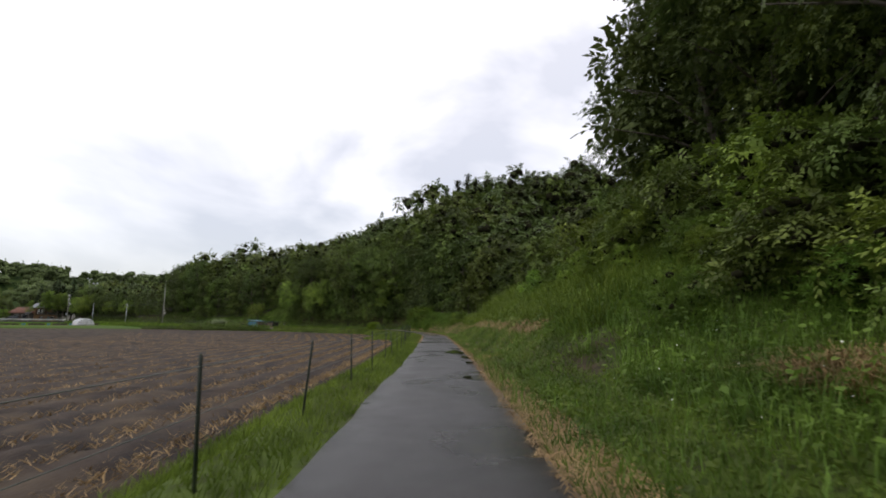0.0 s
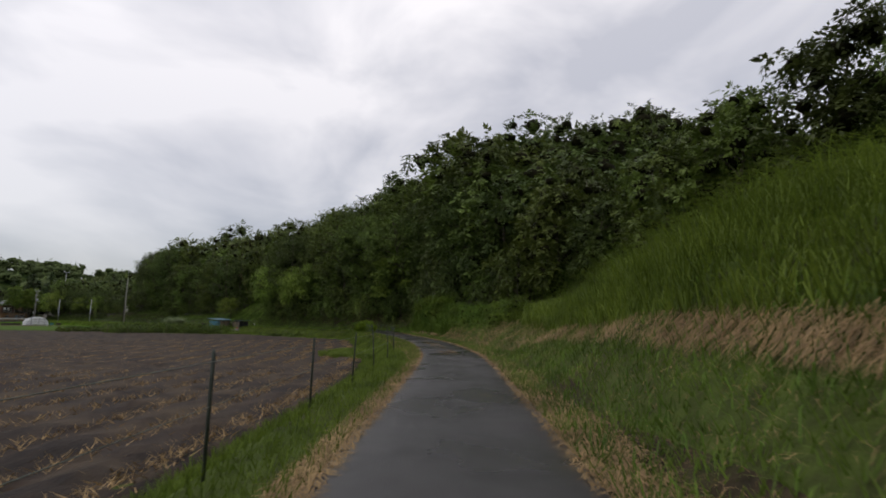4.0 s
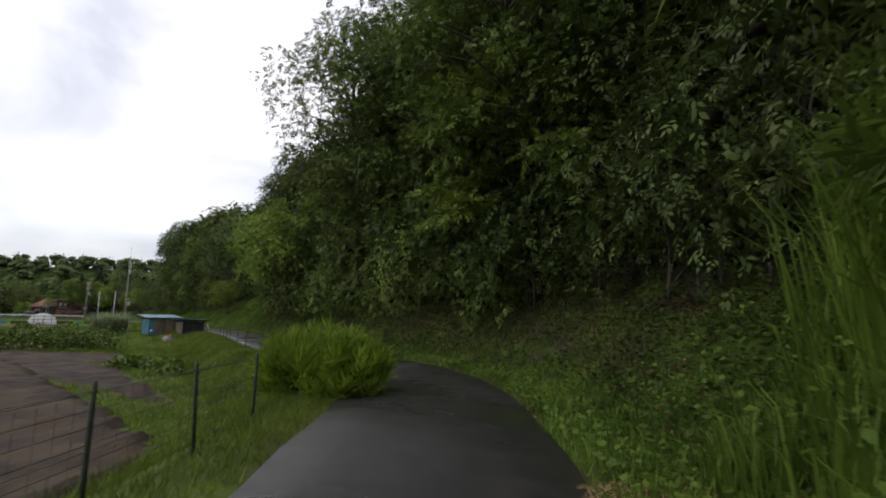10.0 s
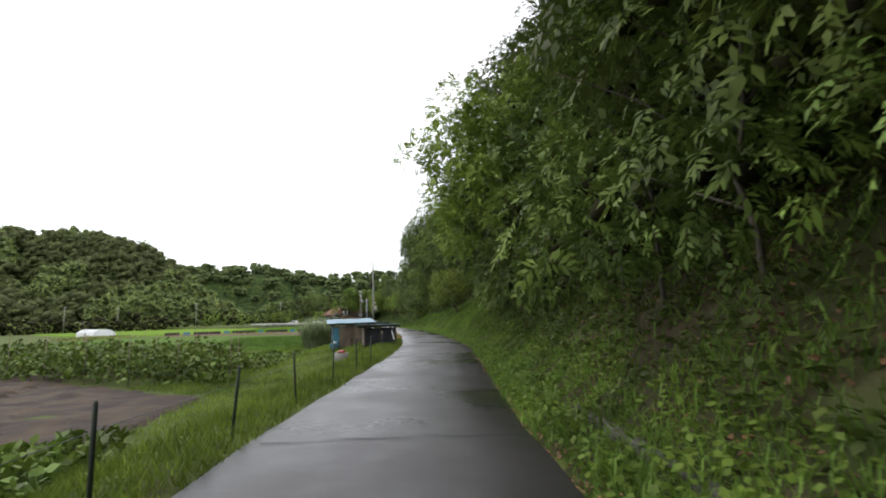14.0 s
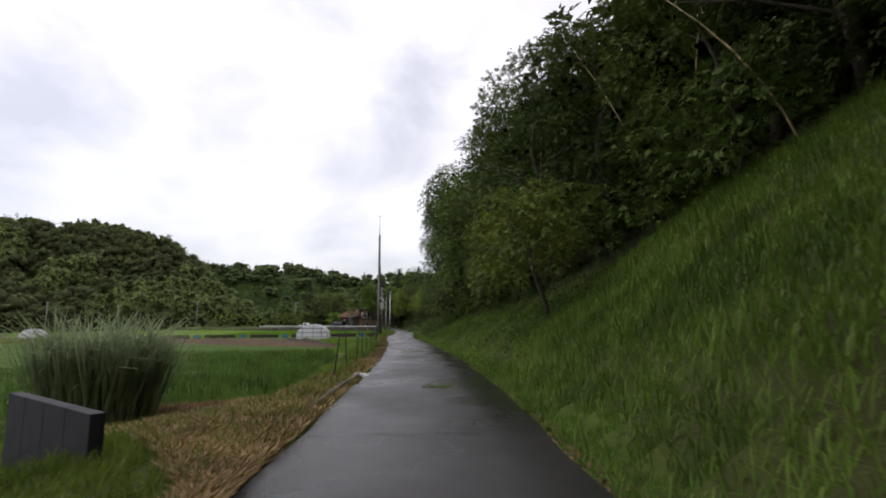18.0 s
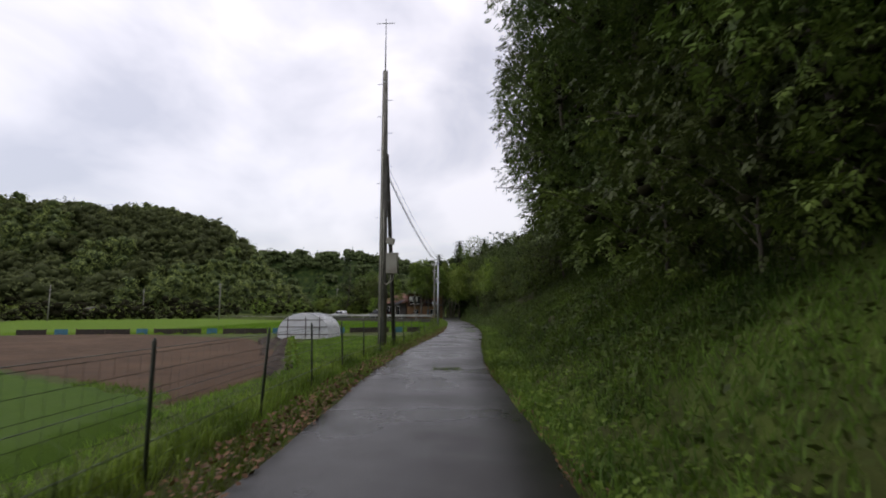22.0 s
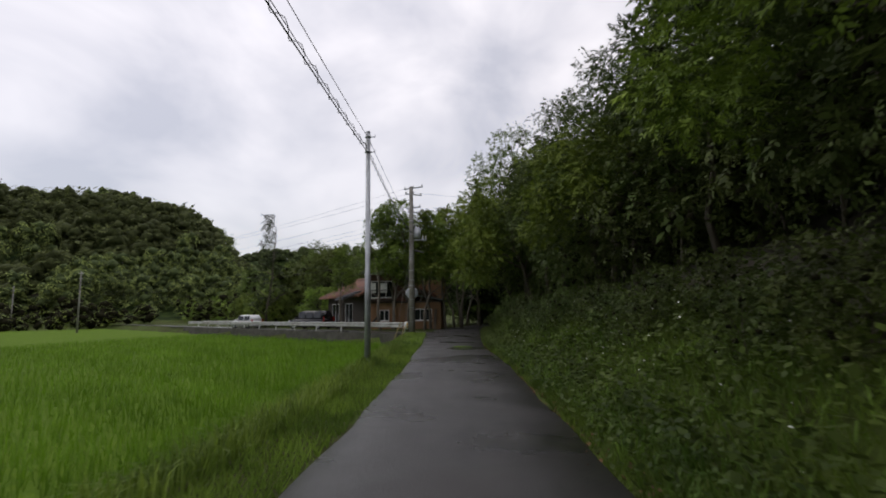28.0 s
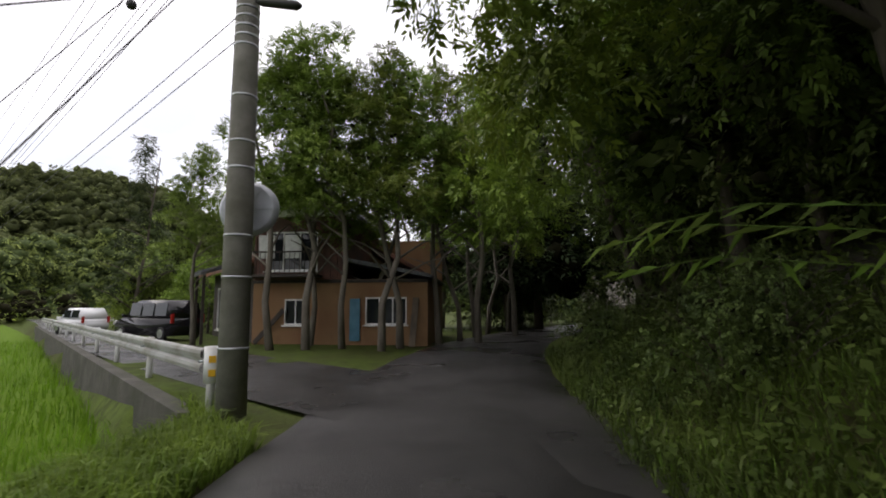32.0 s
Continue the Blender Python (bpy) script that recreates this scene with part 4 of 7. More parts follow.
def woods(name, label, material_, rows, inner=None):
    """Woods that nobody could count, as one mesh: rows of (leaf arrays, x, y, scale)."""
    if not rows:
        return None
    vs, fs, ts, n = [], [], [], 0
    feet = np.array([(r_[1], r_[2]) for r_ in rows])
    zs = np.minimum(terrain(feet), sheet_height(feet))
    for k, ((lv, lf, lt), x, y, sc) in enumerate(rows):
        a = rng.random() * 6.283
        c, sn = math.cos(a), math.sin(a)
        v = lv * np.array([sc, sc, sc * (0.85 + 0.3 * rng.random())])
        vs.append(np.c_[v[:, 0] * c - v[:, 1] * sn + x, v[:, 0] * sn + v[:, 1] * c + y, v[:, 2] + zs[k] - 0.8 * sc])
        fs.append(lf + n)
        ts.append(lt + n)
        n += len(v)
    ob = put(name, leafy_mesh(name, np.concatenate(vs), np.concatenate(fs), np.concatenate(ts), material_, inner), material_)
    return tagged(ob, label, "woods", kind="stuff")


def scatter(n, x0, x1, y0, y1, test, gap):
    """Places on a jittered grid in a box that pass the test, n of them at most."""
    gx, gy = np.meshgrid(np.arange(x0, x1, gap), np.arange(y0, y1, gap))
    q = np.c_[gx.ravel(), gy.ravel()] + rng.uniform(-0.45, 0.45, (gx.size, 2)) * gap
    q = q[test(q)]
    return [tuple(p) for p in q[rng.permutation(len(q))[:n]]]


def wood_depth(q):
    s, d, _ = lane_sd(q)
    return np.where((s > -50) & (s < 335), d - np.interp(s, FOREST[:, 0], FOREST[:, 1]), -99)


def tall(x, y):
    s = lane_sd([(x, y)])[0][0]
    return np.interp(s, FOREST[:, 0], FOREST[:, 2])


# hillside woods above the lane, behind their first rows
mid = scatter(260, -190, 90, -60, 300, lambda q: (wood_depth(q) > 5.5) & (wood_depth(q) < 20), 4.4)
rows = [(T_MID[i % 3], x, y, tall(x, y) / 10 * rng.uniform(0.75, 1.3)) for i, (x, y) in enumerate(mid)]
woods("woods_slope", "dense dark green broadleaf woods on the slope", M_LEAF[0], rows[::2])
woods("woods_slope_light", "mid-green broadleaf woods on the slope", M_LEAF[1], rows[1::2])
back = scatter(330, -200, 110, -60, 320, lambda q: (wood_depth(q) > 20) & (wood_depth(q) < 62), 6.2)
rows = [(T_FAR[i % 3], x, y, rng.uniform(0.75, 1.3)) for i, (x, y) in enumerate(back)]
woods("woods_hilltop", "dark green woods on the hilltop", M_LEAF[0], [r_ for i, r_ in enumerate(rows) if i % 3])
woods("woods_hilltop_light", "lighter green trees on the hilltop", M_LEAF[1], rows[::3])
# far hills across the valley
west = scatter(1600, -450, -255, -60, 330, lambda q: (terrain(q) > 0.4) & (q[:, 0] > -425), 6.2)
grove = lambda x, y: math.sin(x * 0.045 + 1.0) * math.sin(y * 0.038) + 0.35 * math.sin(x * 0.13 + y * 0.09)
woods("woods_bamboo", "pale yellow-green bamboo groves on the far hill", M_LEAF_BAMBOO, [(T_DIST_B[i % 2], x, y, rng.uniform(0.7, 1.4)) for i, (x, y) in enumerate(west) if grove(x, y) > 0.2], M_INNER_HAZED)
woods("woods_far_hill", "dark broadleaf woods on the far hill", M_LEAF_HAZED, [(T_DIST[i % 3], x, y, rng.uniform(0.7, 1.5)) for i, (x, y) in enumerate(west) if grove(x, y) <= 0.2], M_INNER_HAZED)
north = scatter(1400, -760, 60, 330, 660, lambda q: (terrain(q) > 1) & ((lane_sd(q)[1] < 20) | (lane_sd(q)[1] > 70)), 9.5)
woods("woods_ridge", "dark woods on the far ridge", M_LEAF_HAZED, [(T_DIST_FAR[i % 3], x, y, rng.uniform(1.1, 1.8)) for i, (x, y) in enumerate(north) if i % 5], M_INNER_HAZED)
woods("woods_ridge_cedar", "dark cedars on the far ridge", M_LEAF_CEDAR, [(T_DIST_C, x, y, rng.uniform(0.8, 1.15)) for i, (x, y) in enumerate(north) if i % 5 == 0])
valley = scatter(110, -330, -172, 207, 340, lambda q: (terrain(q) < 3) & (lane_sd(q)[1] < -34), 8.5)
woods("woods_valley", "bright green trees at the valley's edge", M_LEAF[2], [(T_FAR[i % 3], x, y, rng.uniform(0.4, 0.75)) for i, (x, y) in enumerate(valley) if i % 2])
woods("woods_valley_dark", "dark green trees at the valley's edge", M_LEAF[1], [(T_FAR[i % 3], x, y, rng.uniform(0.5, 0.9)) for i, (x, y) in enumerate(valley) if i % 2 == 0])
foot = scatter(420, -325, -225, -40, 200, lambda q: terrain(q) < 4, 5.4)
woods("woods_hill_foot", "green thicket at the foot of the far hill", M_LEAF[1], [(T_DIST[i % 3], x, y, rng.uniform(0.4, 0.8)) for i, (x, y) in enumerate(foot) if i % 2])
woods("woods_hill_foot_light", "light green thicket at the foot of the far hill", M_LEAF[2], [(T_DIST[i % 3], x, y, rng.uniform(0.3, 0.7)) for i, (x, y) in enumerate(foot) if i % 2 == 0])

# first rows of trees along the wood's edge
s = -22.0
k = 0
while s < 318:
    d0, h0 = np.interp(s, FOREST[:, 0], FOREST[:, 1]), np.interp(s, FOREST[:, 0], FOREST[:, 2])
    near = s < 32 or (s > 80 and d0 < 10.6)
    x, y = lane(s + rng.uniform(-0.6, 0.6), d0 + rng.uniform(0.3, 1.6))
    kind = T_HOLLOW[0 if s < 140 else k % 2] if 84 < s < 94 or s > 224 or (96 < s < 132 and k % 2) else (T_NEAR if near else T_OAK)[k % 3]
    size = h0 / (10.5 if near else 10) * rng.uniform(0.8, 1.1)
    if kind in T_HOLLOW:
        x, y = lane(s, d0 + rng.uniform(1.4, 2.4))
    plant(kind, "tree", "leafy broadleaf tree at the wood's edge", "tree", float(x), float(y), min(size, 1.25), tall=max(1.0, size / 1.25), turn=float(lane_turn(s)) - 25 + rng.uniform(-25, 25) if near else None, group="trees at the wood's edge")
    if d0 < 13.2 and not 203 < s < 224:
        x, y = lane(s + rng.uniform(0.5, 2.0), d0 + rng.uniform(3.2, 5.2))
        plant(T_BACK[k % 2], "tree", "tall dark broadleaf tree on the slope", "tree", float(x), float(y), h0 / 10 * rng.uniform(0.9, 1.25), group="trees on the slope")
    s += (4.0 if near else 4.6) * rng.uniform(0.85, 1.15)
    k += 1


# ---- grasses ----
def blades(at, height, width, lean=0.5, r=rng, facing=None):
    """Curved grass blades of three triangles each."""
    n = len(at)
    a = r.random(n) * 6.283
    dirv = np.c_[np.cos(a), np.sin(a), np.zeros(n)]
    if facing is not None:
        dirv = dirv * 0.7 + facing
        dirv /= np.linalg.norm(dirv, axis=1)[:, None] + 1e-9
    side = np.c_[-dirv[:, 1], dirv[:, 0], np.zeros(n)]
    h = (np.broadcast_to(height, n) * (0.6 + 0.7 * r.random(n)))[:, None]
    w = np.broadcast_to(width, n)[:, None] * (0.7 + 0.6 * r.random(n))[:, None]
    le = (np.broadcast_to(lean, n) * (0.3 + r.random(n)))[:, None]
    mid = at + [0, 0, 1] * h * 0.62 + dirv * h * le * 0.30
    tip = at + [0, 0, 1] * h * (1.0 - 0.35 * np.minimum(le, 1.6)) + dirv * h * le * 0.95
    v = np.stack([at - side * w, at + side * w, mid - side * w * 0.8, mid + side * w * 0.8, tip], 1).reshape(-1, 3)
    i = np.arange(n)[:, None] * 5
    return v, np.concatenate([i + [0, 1, 3], i + [0, 3, 2], i + [2, 3, 4]])


def tufts(at, height, width, lean=0.6, r=rng):
    """Short grass: slim leaning blades of one triangle each."""
    n = len(at)
    a, b = r.random(n) * 6.283, r.random(n) * 6.283
    side = np.c_[np.cos(a), np.sin(a), np.zeros(n)] * (width * (0.6 + 0.8 * r.random(n)))[:, None]
    h = height * (0.5 + 0.9 * r.random(n))
    tip = at + np.c_[np.cos(b) * h * lean, np.sin(b) * h * lean, h]
    return np.stack([at - side, at + side, tip], 1).reshape(-1, 3), np.arange(n * 3).reshape(-1, 3)


def bare_patch(s_, d_):
    """Where the bank's earth lies open."""
    w_ = np.sin(s_ * 1.7 + 1.3 * np.sin(d_ * 2.1)) * np.sin(d_ * 2.6 + 0.8 * np.sin(s_ * 0.9)) + 0.5 * np.sin(s_ * 4.3 + d_ * 3.7)
    scarp = (s_ > 206) & (s_ < 224) & (d_ > 3.7) & (d_ < 5.4) & (w_ > -0.55)
    zone = ((s_ > 183) & (s_ < 202) & (d_ > 3.0) & (d_ < 5.4)) | ((s_ > 204) & (s_ < 220) & (d_ > 2.6) & (d_ < 4.6)) | ((s_ > 96) & (s_ < 137) & (d_ > 3.0) & (d_ < 4.6) & (w_ > 0.5))
    return scarp | zone & (w_ > 0.12) | (s_ > 10.5) & (s_ < 14.0) & (d_ > 3.1) & (d_ < 4.3) & (w_ > -0.5)


def laid(at, length, width, tilt=0.18, down=None, r=rng):
    """Loose stalks lying about: bent strips of four triangles, or hanging the way they are told."""
    n = len(at)
    a = r.random(n) * 6.283
    d = np.c_[np.cos(a), np.sin(a), tilt * r.standard_normal(n)]
    if down is not None:
        d = 0.55 * d + down
        d /= np.linalg.norm(d, axis=1)[:, None] + 1e-9
    side = np.c_[-d[:, 1], d[:, 0], np.zeros(n)] * (width * (0.6 + 0.8 * r.random(n)))[:, None]
    ln = (length * (0.5 + r.random(n)))[:, None]
    bow = np.c_[np.zeros((n, 2)), 0.10 + 0.08 * r.random(n)] * ln
    a0, a1, a2 = at - d * ln * 0.5, at + bow, at + d * ln * 0.5
    v = np.stack([a0 - side, a0 + side, a1 - side, a1 + side, a2 - side * 0.4, a2 + side * 0.4], 1).reshape(-1, 3)
    i = np.arange(n)[:, None] * 6
    return v, np.concatenate([i + [0, 1, 3, 2], i + [2, 3, 5, 4]])


def strip_places(n, s0, s1, d0, d1, patchy=0.0, r=rng):
    """Random places on the ground between d0 and d1 metres to the right of the lane (numbers or functions of s)."""
    s_ = r.uniform(s0, s1, n)
    lo = d0(s_) if callable(d0) else d0
    hi = d1(s_) if callable(d1) else d1
    d_ = lo + (hi - lo) * r.random(n)
    xy = lane(s_, d_)
    if patchy:
        keep = (np.sin(xy[:, 0] * 1.1 + 2 * np.sin(xy[:, 1] * 0.7)) * np.sin(xy[:, 1] * 1.3 + np.sin(xy[:, 0])) + 1) / 2 + r.random(n) * 0.9 > patchy
        xy, s_, d_ = xy[keep], s_[keep], d_[keep]
    keep = ~bare_patch(s_, d_) | (r.random(len(s_)) < 0.16)
    xy, s_, d_ = xy[keep], s_[keep], d_[keep]
    return np.c_[xy, np.maximum(terrain(xy), sheet_height(xy)) + 0.015], s_, d_


def stuff(name, label, category, material_, arrays):
    v, f = arrays
    return tagged(put(name, mesh_np(name, v, f), material_), label, category, kind="stuff")


edge_l, edge_r = (lambda s: -np.interp(s, LANE_HALF[:, 0], LANE_HALF[:, 1])), (lambda s: np.interp(s, LANE_HALF[:, 0], LANE_HALF[:, 1]))
for nm, s0, s1, n in (("grass_low", -12, 90, 70000), ("grass_low_far", 90, 180, 70000), ("grass_low_last", 180, 258, 120000)):
    at, gs, gd = strip_places(n, s0, s1, lambda s: edge_l(s) - 0.02, lambda s: edge_l(s) - 2.9, 0.12)
    stuff(nm, "short bright grass covering the verge", "grass", M_GRASS_TALL, tufts(at, 0.13, 0.010))
    at, gs, gd = strip_places(n, s0, s1, lambda s: edge_r(s) + 0.02, lambda s: edge_r(s) + 3.4, 0.12)
    stuff(nm.replace("low", "bank_low"), "short green grass along the foot of the bank", "grass", M_GRASS, tufts(at, 0.15, 0.011))
at, gs, gd = strip_places(36000, -12, 256, lambda s: edge_l(s) - 0.15, lambda s: edge_l(s) - 3.0, 0.35)
stuff("grass_verge", "short green grass on the verge beside the fields", "grass", M_GRASS, blades(at, 0.22, 0.006, 0.9))
at, gs, gd = strip_places(52000, 150, 256, lambda s: edge_l(s) - 0.7, lambda s: edge_l(s) - 2.7, 0.25)
stuff("grass_verge_long", "longer pale green grass along the field edge", "grass", M_GRASS_TALL, blades(at, 0.34, 0.009, 0.8))
at, gs, gd = strip_places(46000, -8, 262, lambda s: edge_r(s) + 0.15, lambda s: np.minimum(edge_r(s) + 5.5 - 3.7 * smooth(s, 84, 88) + 3.7 * smooth(s, 136, 140) - 3.6 * smooth(s, 203, 208), np.interp(s, FOREST[:, 0], FOREST[:, 1]) + 0.5), 0.3)
stuff("grass_bank", "green grass and weeds on the bank", "grass", M_GRASS, blades(at, 0.30, 0.008, 0.9))
at, gs, gd = strip_places(30000, 14, 66, 3.6, 9.5, 0.1)
stuff("grass_tall_meadow", "tall light green grass on top of the bank", "grass", M_GRASS_TALL, blades(at, 0.8 + 0.75 * smooth(gs, 38, 43) * (1 - smooth(gs, 50, 56)) * smooth(gd, 3.8, 5.0), 0.011, 1.25))
at, gs, gd = strip_places(20000, 71, 89, 2.3, 5.2, 0.0)
hump = 0.62 + 0.38 * np.sin(gs * 1.9 + np.sin(gd * 2.3)) * np.sin(gd * 1.7 + gs * 0.6)
stuff("grass_pampas", "tall arching pampas grass overhanging the lane", "grass", M_GRASS, blades(at, 1.5 * hump, 0.012, 0.75))
at, gs, gd = strip_places(6000, 80.5, 88.5, 2.9, 5.4, 0.1)
stuff("grass_reeds", "tall reeds standing on the bank before the bend", "grass", M_GRASS_TALL, blades(at, 1.9 + 0.3 * np.sin(gs * 2.1 + gd * 1.3), 0.013, 0.55))
at, gs, gd = strip_places(20000, 132, 150, 2.2, 9.0, 0.1)
stuff("grass_slope", "bright green grass on the steep slope", "grass", M_GRASS, blades(at, 0.38, 0.010, 1.0))
at, gs, gd = strip_places(34000, 176, 207, 2.2, 9.5, 0.2)
stuff("grass_slope_dark", "ankle-high green grass on the open slope", "grass", M_GRASS_DEEP_SHADED, blades(at, 0.27, 0.009, 1.0))
# cut dry straw
at, gs, gd = strip_places(46000, -12, 89, lambda s: edge_r(s) - 0.12, lambda s: edge_r(s) + 0.7 + 0.6 * smooth(s, 56, 64), 0.2)
stuff("straw_roadside", "cut dry straw lying along the lane's edge", "straw", M_STRAW, laid(at + [0, 0, 0.02], 0.26, 0.0045))
at, gs, gd = strip_places(32000, 17, 88, lambda s: 3.15 - 1.1 * smooth(s, 48, 56), lambda s: 3.75 + 0.2 * smooth(s, 46, 56), 0.78)
hang = np.c_[-np.interp(gs, LS, LR[:, 0]), -np.interp(gs, LS, LR[:, 1]), np.full(len(gs), -0.7)]
stuff("straw_bank", "dry brown cut grass hanging on the bank", "straw", M_STRAW, laid(at + [0, 0, 0.06], 0.42, 0.0055, 0.3, hang))
at, gs, gd = strip_places(24000, 34, 88, lambda s: edge_l(s) + 0.1, lambda s: edge_l(s) - 0.3 - 0.9 * smooth(s, 48, 62), 0.3)
stuff("straw_verge", "dry straw along the field side of the lane", "straw", M_STRAW, laid(at + [0, 0, 0.02], 0.24, 0.0045))
at, gs, gd = strip_places(14000, 14, 84, lambda s: edge_r(s) + 0.5, 3.2, 0.75)
stuff("straw_bank_thin", "thin dry stalks among the grass of the bank", "straw", M_STRAW, laid(at + [0, 0, 0.06], 0.16, 0.0028, 0.3))
# rice
for nm, poly, n, label in (("rice_plants", RICE_5, 70000, "upright bright green rice plants in the paddy"), ("rice_plants_dark", RICE_3, 26000, "upright green rice plants")):
    cand = lane(rng.uniform(144 if nm != "rice_plants" else 216, 175 if nm != "rice_plants" else 282, n * 2), -(3.4 + (30 if nm == "rice_plants" else 16) * rng.random(n * 2) ** 1.7))
    cand = cand[clip_inside(cand, poly)][:n]
    cand = np.round(cand / 0.22) * 0.22 + 0.05 * rng.standard_normal(cand.shape)
    stuff(nm, label, "rice", M_RICE if nm == "rice_plants" else M_RICE_DARK, blades(np.c_[cand, np.full(len(cand), FIELD + 0.05)], 0.55, 0.010, 0.45))
for nm, s0, s1, d1, n in (("grass_garden", 90, 150, -11, 60000), ("grass_meadow", 176, 218, -12, 50000), ("grass_corner", 248, 258, -5.0, 6000)):
    at, gs, gd = strip_places(n, s0, s1, lambda s: edge_l(s) - 0.3, d1, 0.2)
    at = at[~clip_inside(at[:, :2], SOIL_3) & ~clip_inside(at[:, :2], SOIL_1) & ~clip_inside(at[:, :2], SOIL_2) & ~clip_inside(at[:, :2], ROWS_4) & ~clip_inside(at[:, :2], SOIL_4) & ~clip_inside(at[:, :2], RICE_5) & ~clip_inside(at[:, :2], RICE_3)]
    stuff(nm, "short bright green grass beside the lane", "grass", M_GRASS_TALL, tufts(at, 0.16, 0.013))
at = np.c_[rng.uniform(-13, -7, 26000), rng.uniform(51, 69, 26000)]
at = at[clip_inside(at, PATCH)]
stuff("grass_patch", "green grass patch at the field's corner", "grass", M_GRASS_TALL, blades(np.c_[at, np.full(len(at), FIELD + 0.05)], 0.34, 0.013, 0.8))

# ---- poles and cables ----
def catenary(a, b, sag, n=18):
    a, b = Vector(a), Vector(b)
    return [a.lerp(b, k / n) - Vector((0, 0, sag * 4 * (k / n) * (1 - k / n))) for k in range(n + 1)]


def cable(name, label, a, b, sag, r=0.011, spiral=False):
    pts = catenary(a, b, sag)
    ob = empty(name, label, "cable", None, "overhead cables")
    part("cable", b_tube(pts, r, 5), M_WIRE, ob)
    if spiral:
        n = 150
        line = catenary(a, b, sag, n)
        part("messenger_wire", b_tube([p + Vector((0, 0, 0.10)) for p in pts], r * 0.7, 4), M_WIRE, ob)
        part("lashing", b_tube([p + Vector((0.05 * math.cos(k * 1.25), 0.05 * math.sin(k * 1.25), 0.05 + 0.06 * math.sin(k * 1.25 + 1))) for k, p in enumerate(line)], r * 0.6, 3), M_WIRE, ob)
    return ob


P1, P2, P3, P4 = (-73.7, 150.9), (-92.6, 169.9), (-110.8, 185.6), (-126.0, 197.9)


def pole_with_mast():
    z0 = ground_at(*P1)
    ob = empty("utility_pole", "grey concrete pole with strut, meter box and antenna mast", "utility pole", pose(P1[0], P1[1], z0, 0, 0.0, 45))
    part("shaft", b_tube([(0, 0, -0.4), (0, 0, 4), (0, 0, 7.6), (0, 0, 10.7)], [0.17, 0.145, 0.12, 0.10], 16), M_CONCRETE, ob)
    part("strut", b_tube([(0.14, 2.0, -0.3), (0.12, 1.3, 2.6), (0.1, 0.6, 5.4), (0.08, 0.12, 7.4)], [0.085, 0.08, 0.075, 0.07], 10), M_CONCRETE_DARK, ob, "dark leaning strut")
    part("antenna_mast", b_tube([(0, 0, 10.5), (0, 0, 12.9)], [0.03, 0.02], 8), M_STEEL, ob)
    part("antenna_bar", b_tube([(-0.35, 0, 12.7), (0.35, 0, 12.7)], 0.015, 6), M_STEEL, ob)
    for k in range(9):
        z = 4.9 + 0.66 * k
        part("step_bolt", b_tube([(0.1 if k % 2 else -0.1, 0, z), (0.3 if k % 2 else -0.3, 0, z)], 0.011, 5), M_STEEL, ob)
    for z in (3.0, 4.6, 6.4, 7.6, 8.9, 10.2):
        part("band", b_tube([(0, 0, z), (0, 0, z + 0.05)], 0.165 - 0.006 * z, 14), M_STEEL, ob)
    box = part("meter_box", b_box((0.42, 0.26, 0.72), (0.36, -0.1, 3.15), bevel=0.015), M_BOX, ob, "beige steel meter box")
    part("lid", b_box((0.46, 0.30, 0.03), (0.36, -0.1, 3.53)), M_BOX, box)
    part("door_seam", b_box((0.36, 0.006, 0.64), (0.36, -0.233, 3.15)), M_BOX, box)
    upper = part("switch_box", b_box((0.30, 0.20, 0.22), (0.28, -0.08, 4.0), (0, 12, 0), 0.012), M_BOX, ob, "small grey box")
    part("bracket", b_tube([(0.05, 0, 4.0), (0.2, -0.05, 4.0)], 0.02, 6), M_STEEL, upper)
    part("conduit", b_tube([(-0.05, -0.17, 0.2), (-0.05, -0.16, 3.4), (-0.03, -0.15, 6.5), (-0.02, -0.13, 8.8)], 0.022, 7), M_BOX, ob)
    part("conduit", b_tube([(0.03, -0.18, 2.2), (0.03, -0.16, 5.2)], 0.018, 7), M_BOX, ob)
    for k in range(3):
        part("cable_loop", b_tube([(0.24 + 0.09 * k, -0.1, 2.8), (0.22 + 0.09 * k, -0.14, 2.55), (0.1 + 0.05 * k, -0.18, 2.38), (-0.02, -0.18, 2.5), (-0.04, -0.16, 2.75)], 0.017, 6), M_BOX if k else M_WIRE, ob)
    return ob


def steel_pole(xy, h, label):
    z0 = ground_at(*xy)
    ob = empty("steel_pole", label, "utility pole", pose(xy[0], xy[1], z0, 0, 0, 50), "thin steel poles")
    part("shaft", b_tube([(0, 0, -0.3), (0, 0, 2.5), (0, 0, 2.52), (0, 0, h)], [0.085, 0.082, 0.072, 0.066], 14), M_STEEL, ob)
    part("cap", b_tube([(0, 0, h), (0, 0, h + 0.04)], [0.07, 0.05], 12), M_STEEL, ob)
    for z in (h - 0.15, h - 0.6):
        b = part("band", b_tube([(0, 0, z), (0, 0, z + 0.05)], 0.085, 12), M_STEEL, ob)
        part("hook", b_tube([(0.08, 0, z + 0.02), (0.2, 0, z + 0.02), (0.2, 0, z + 0.09)], 0.014, 6), M_STEEL, b)
    return ob


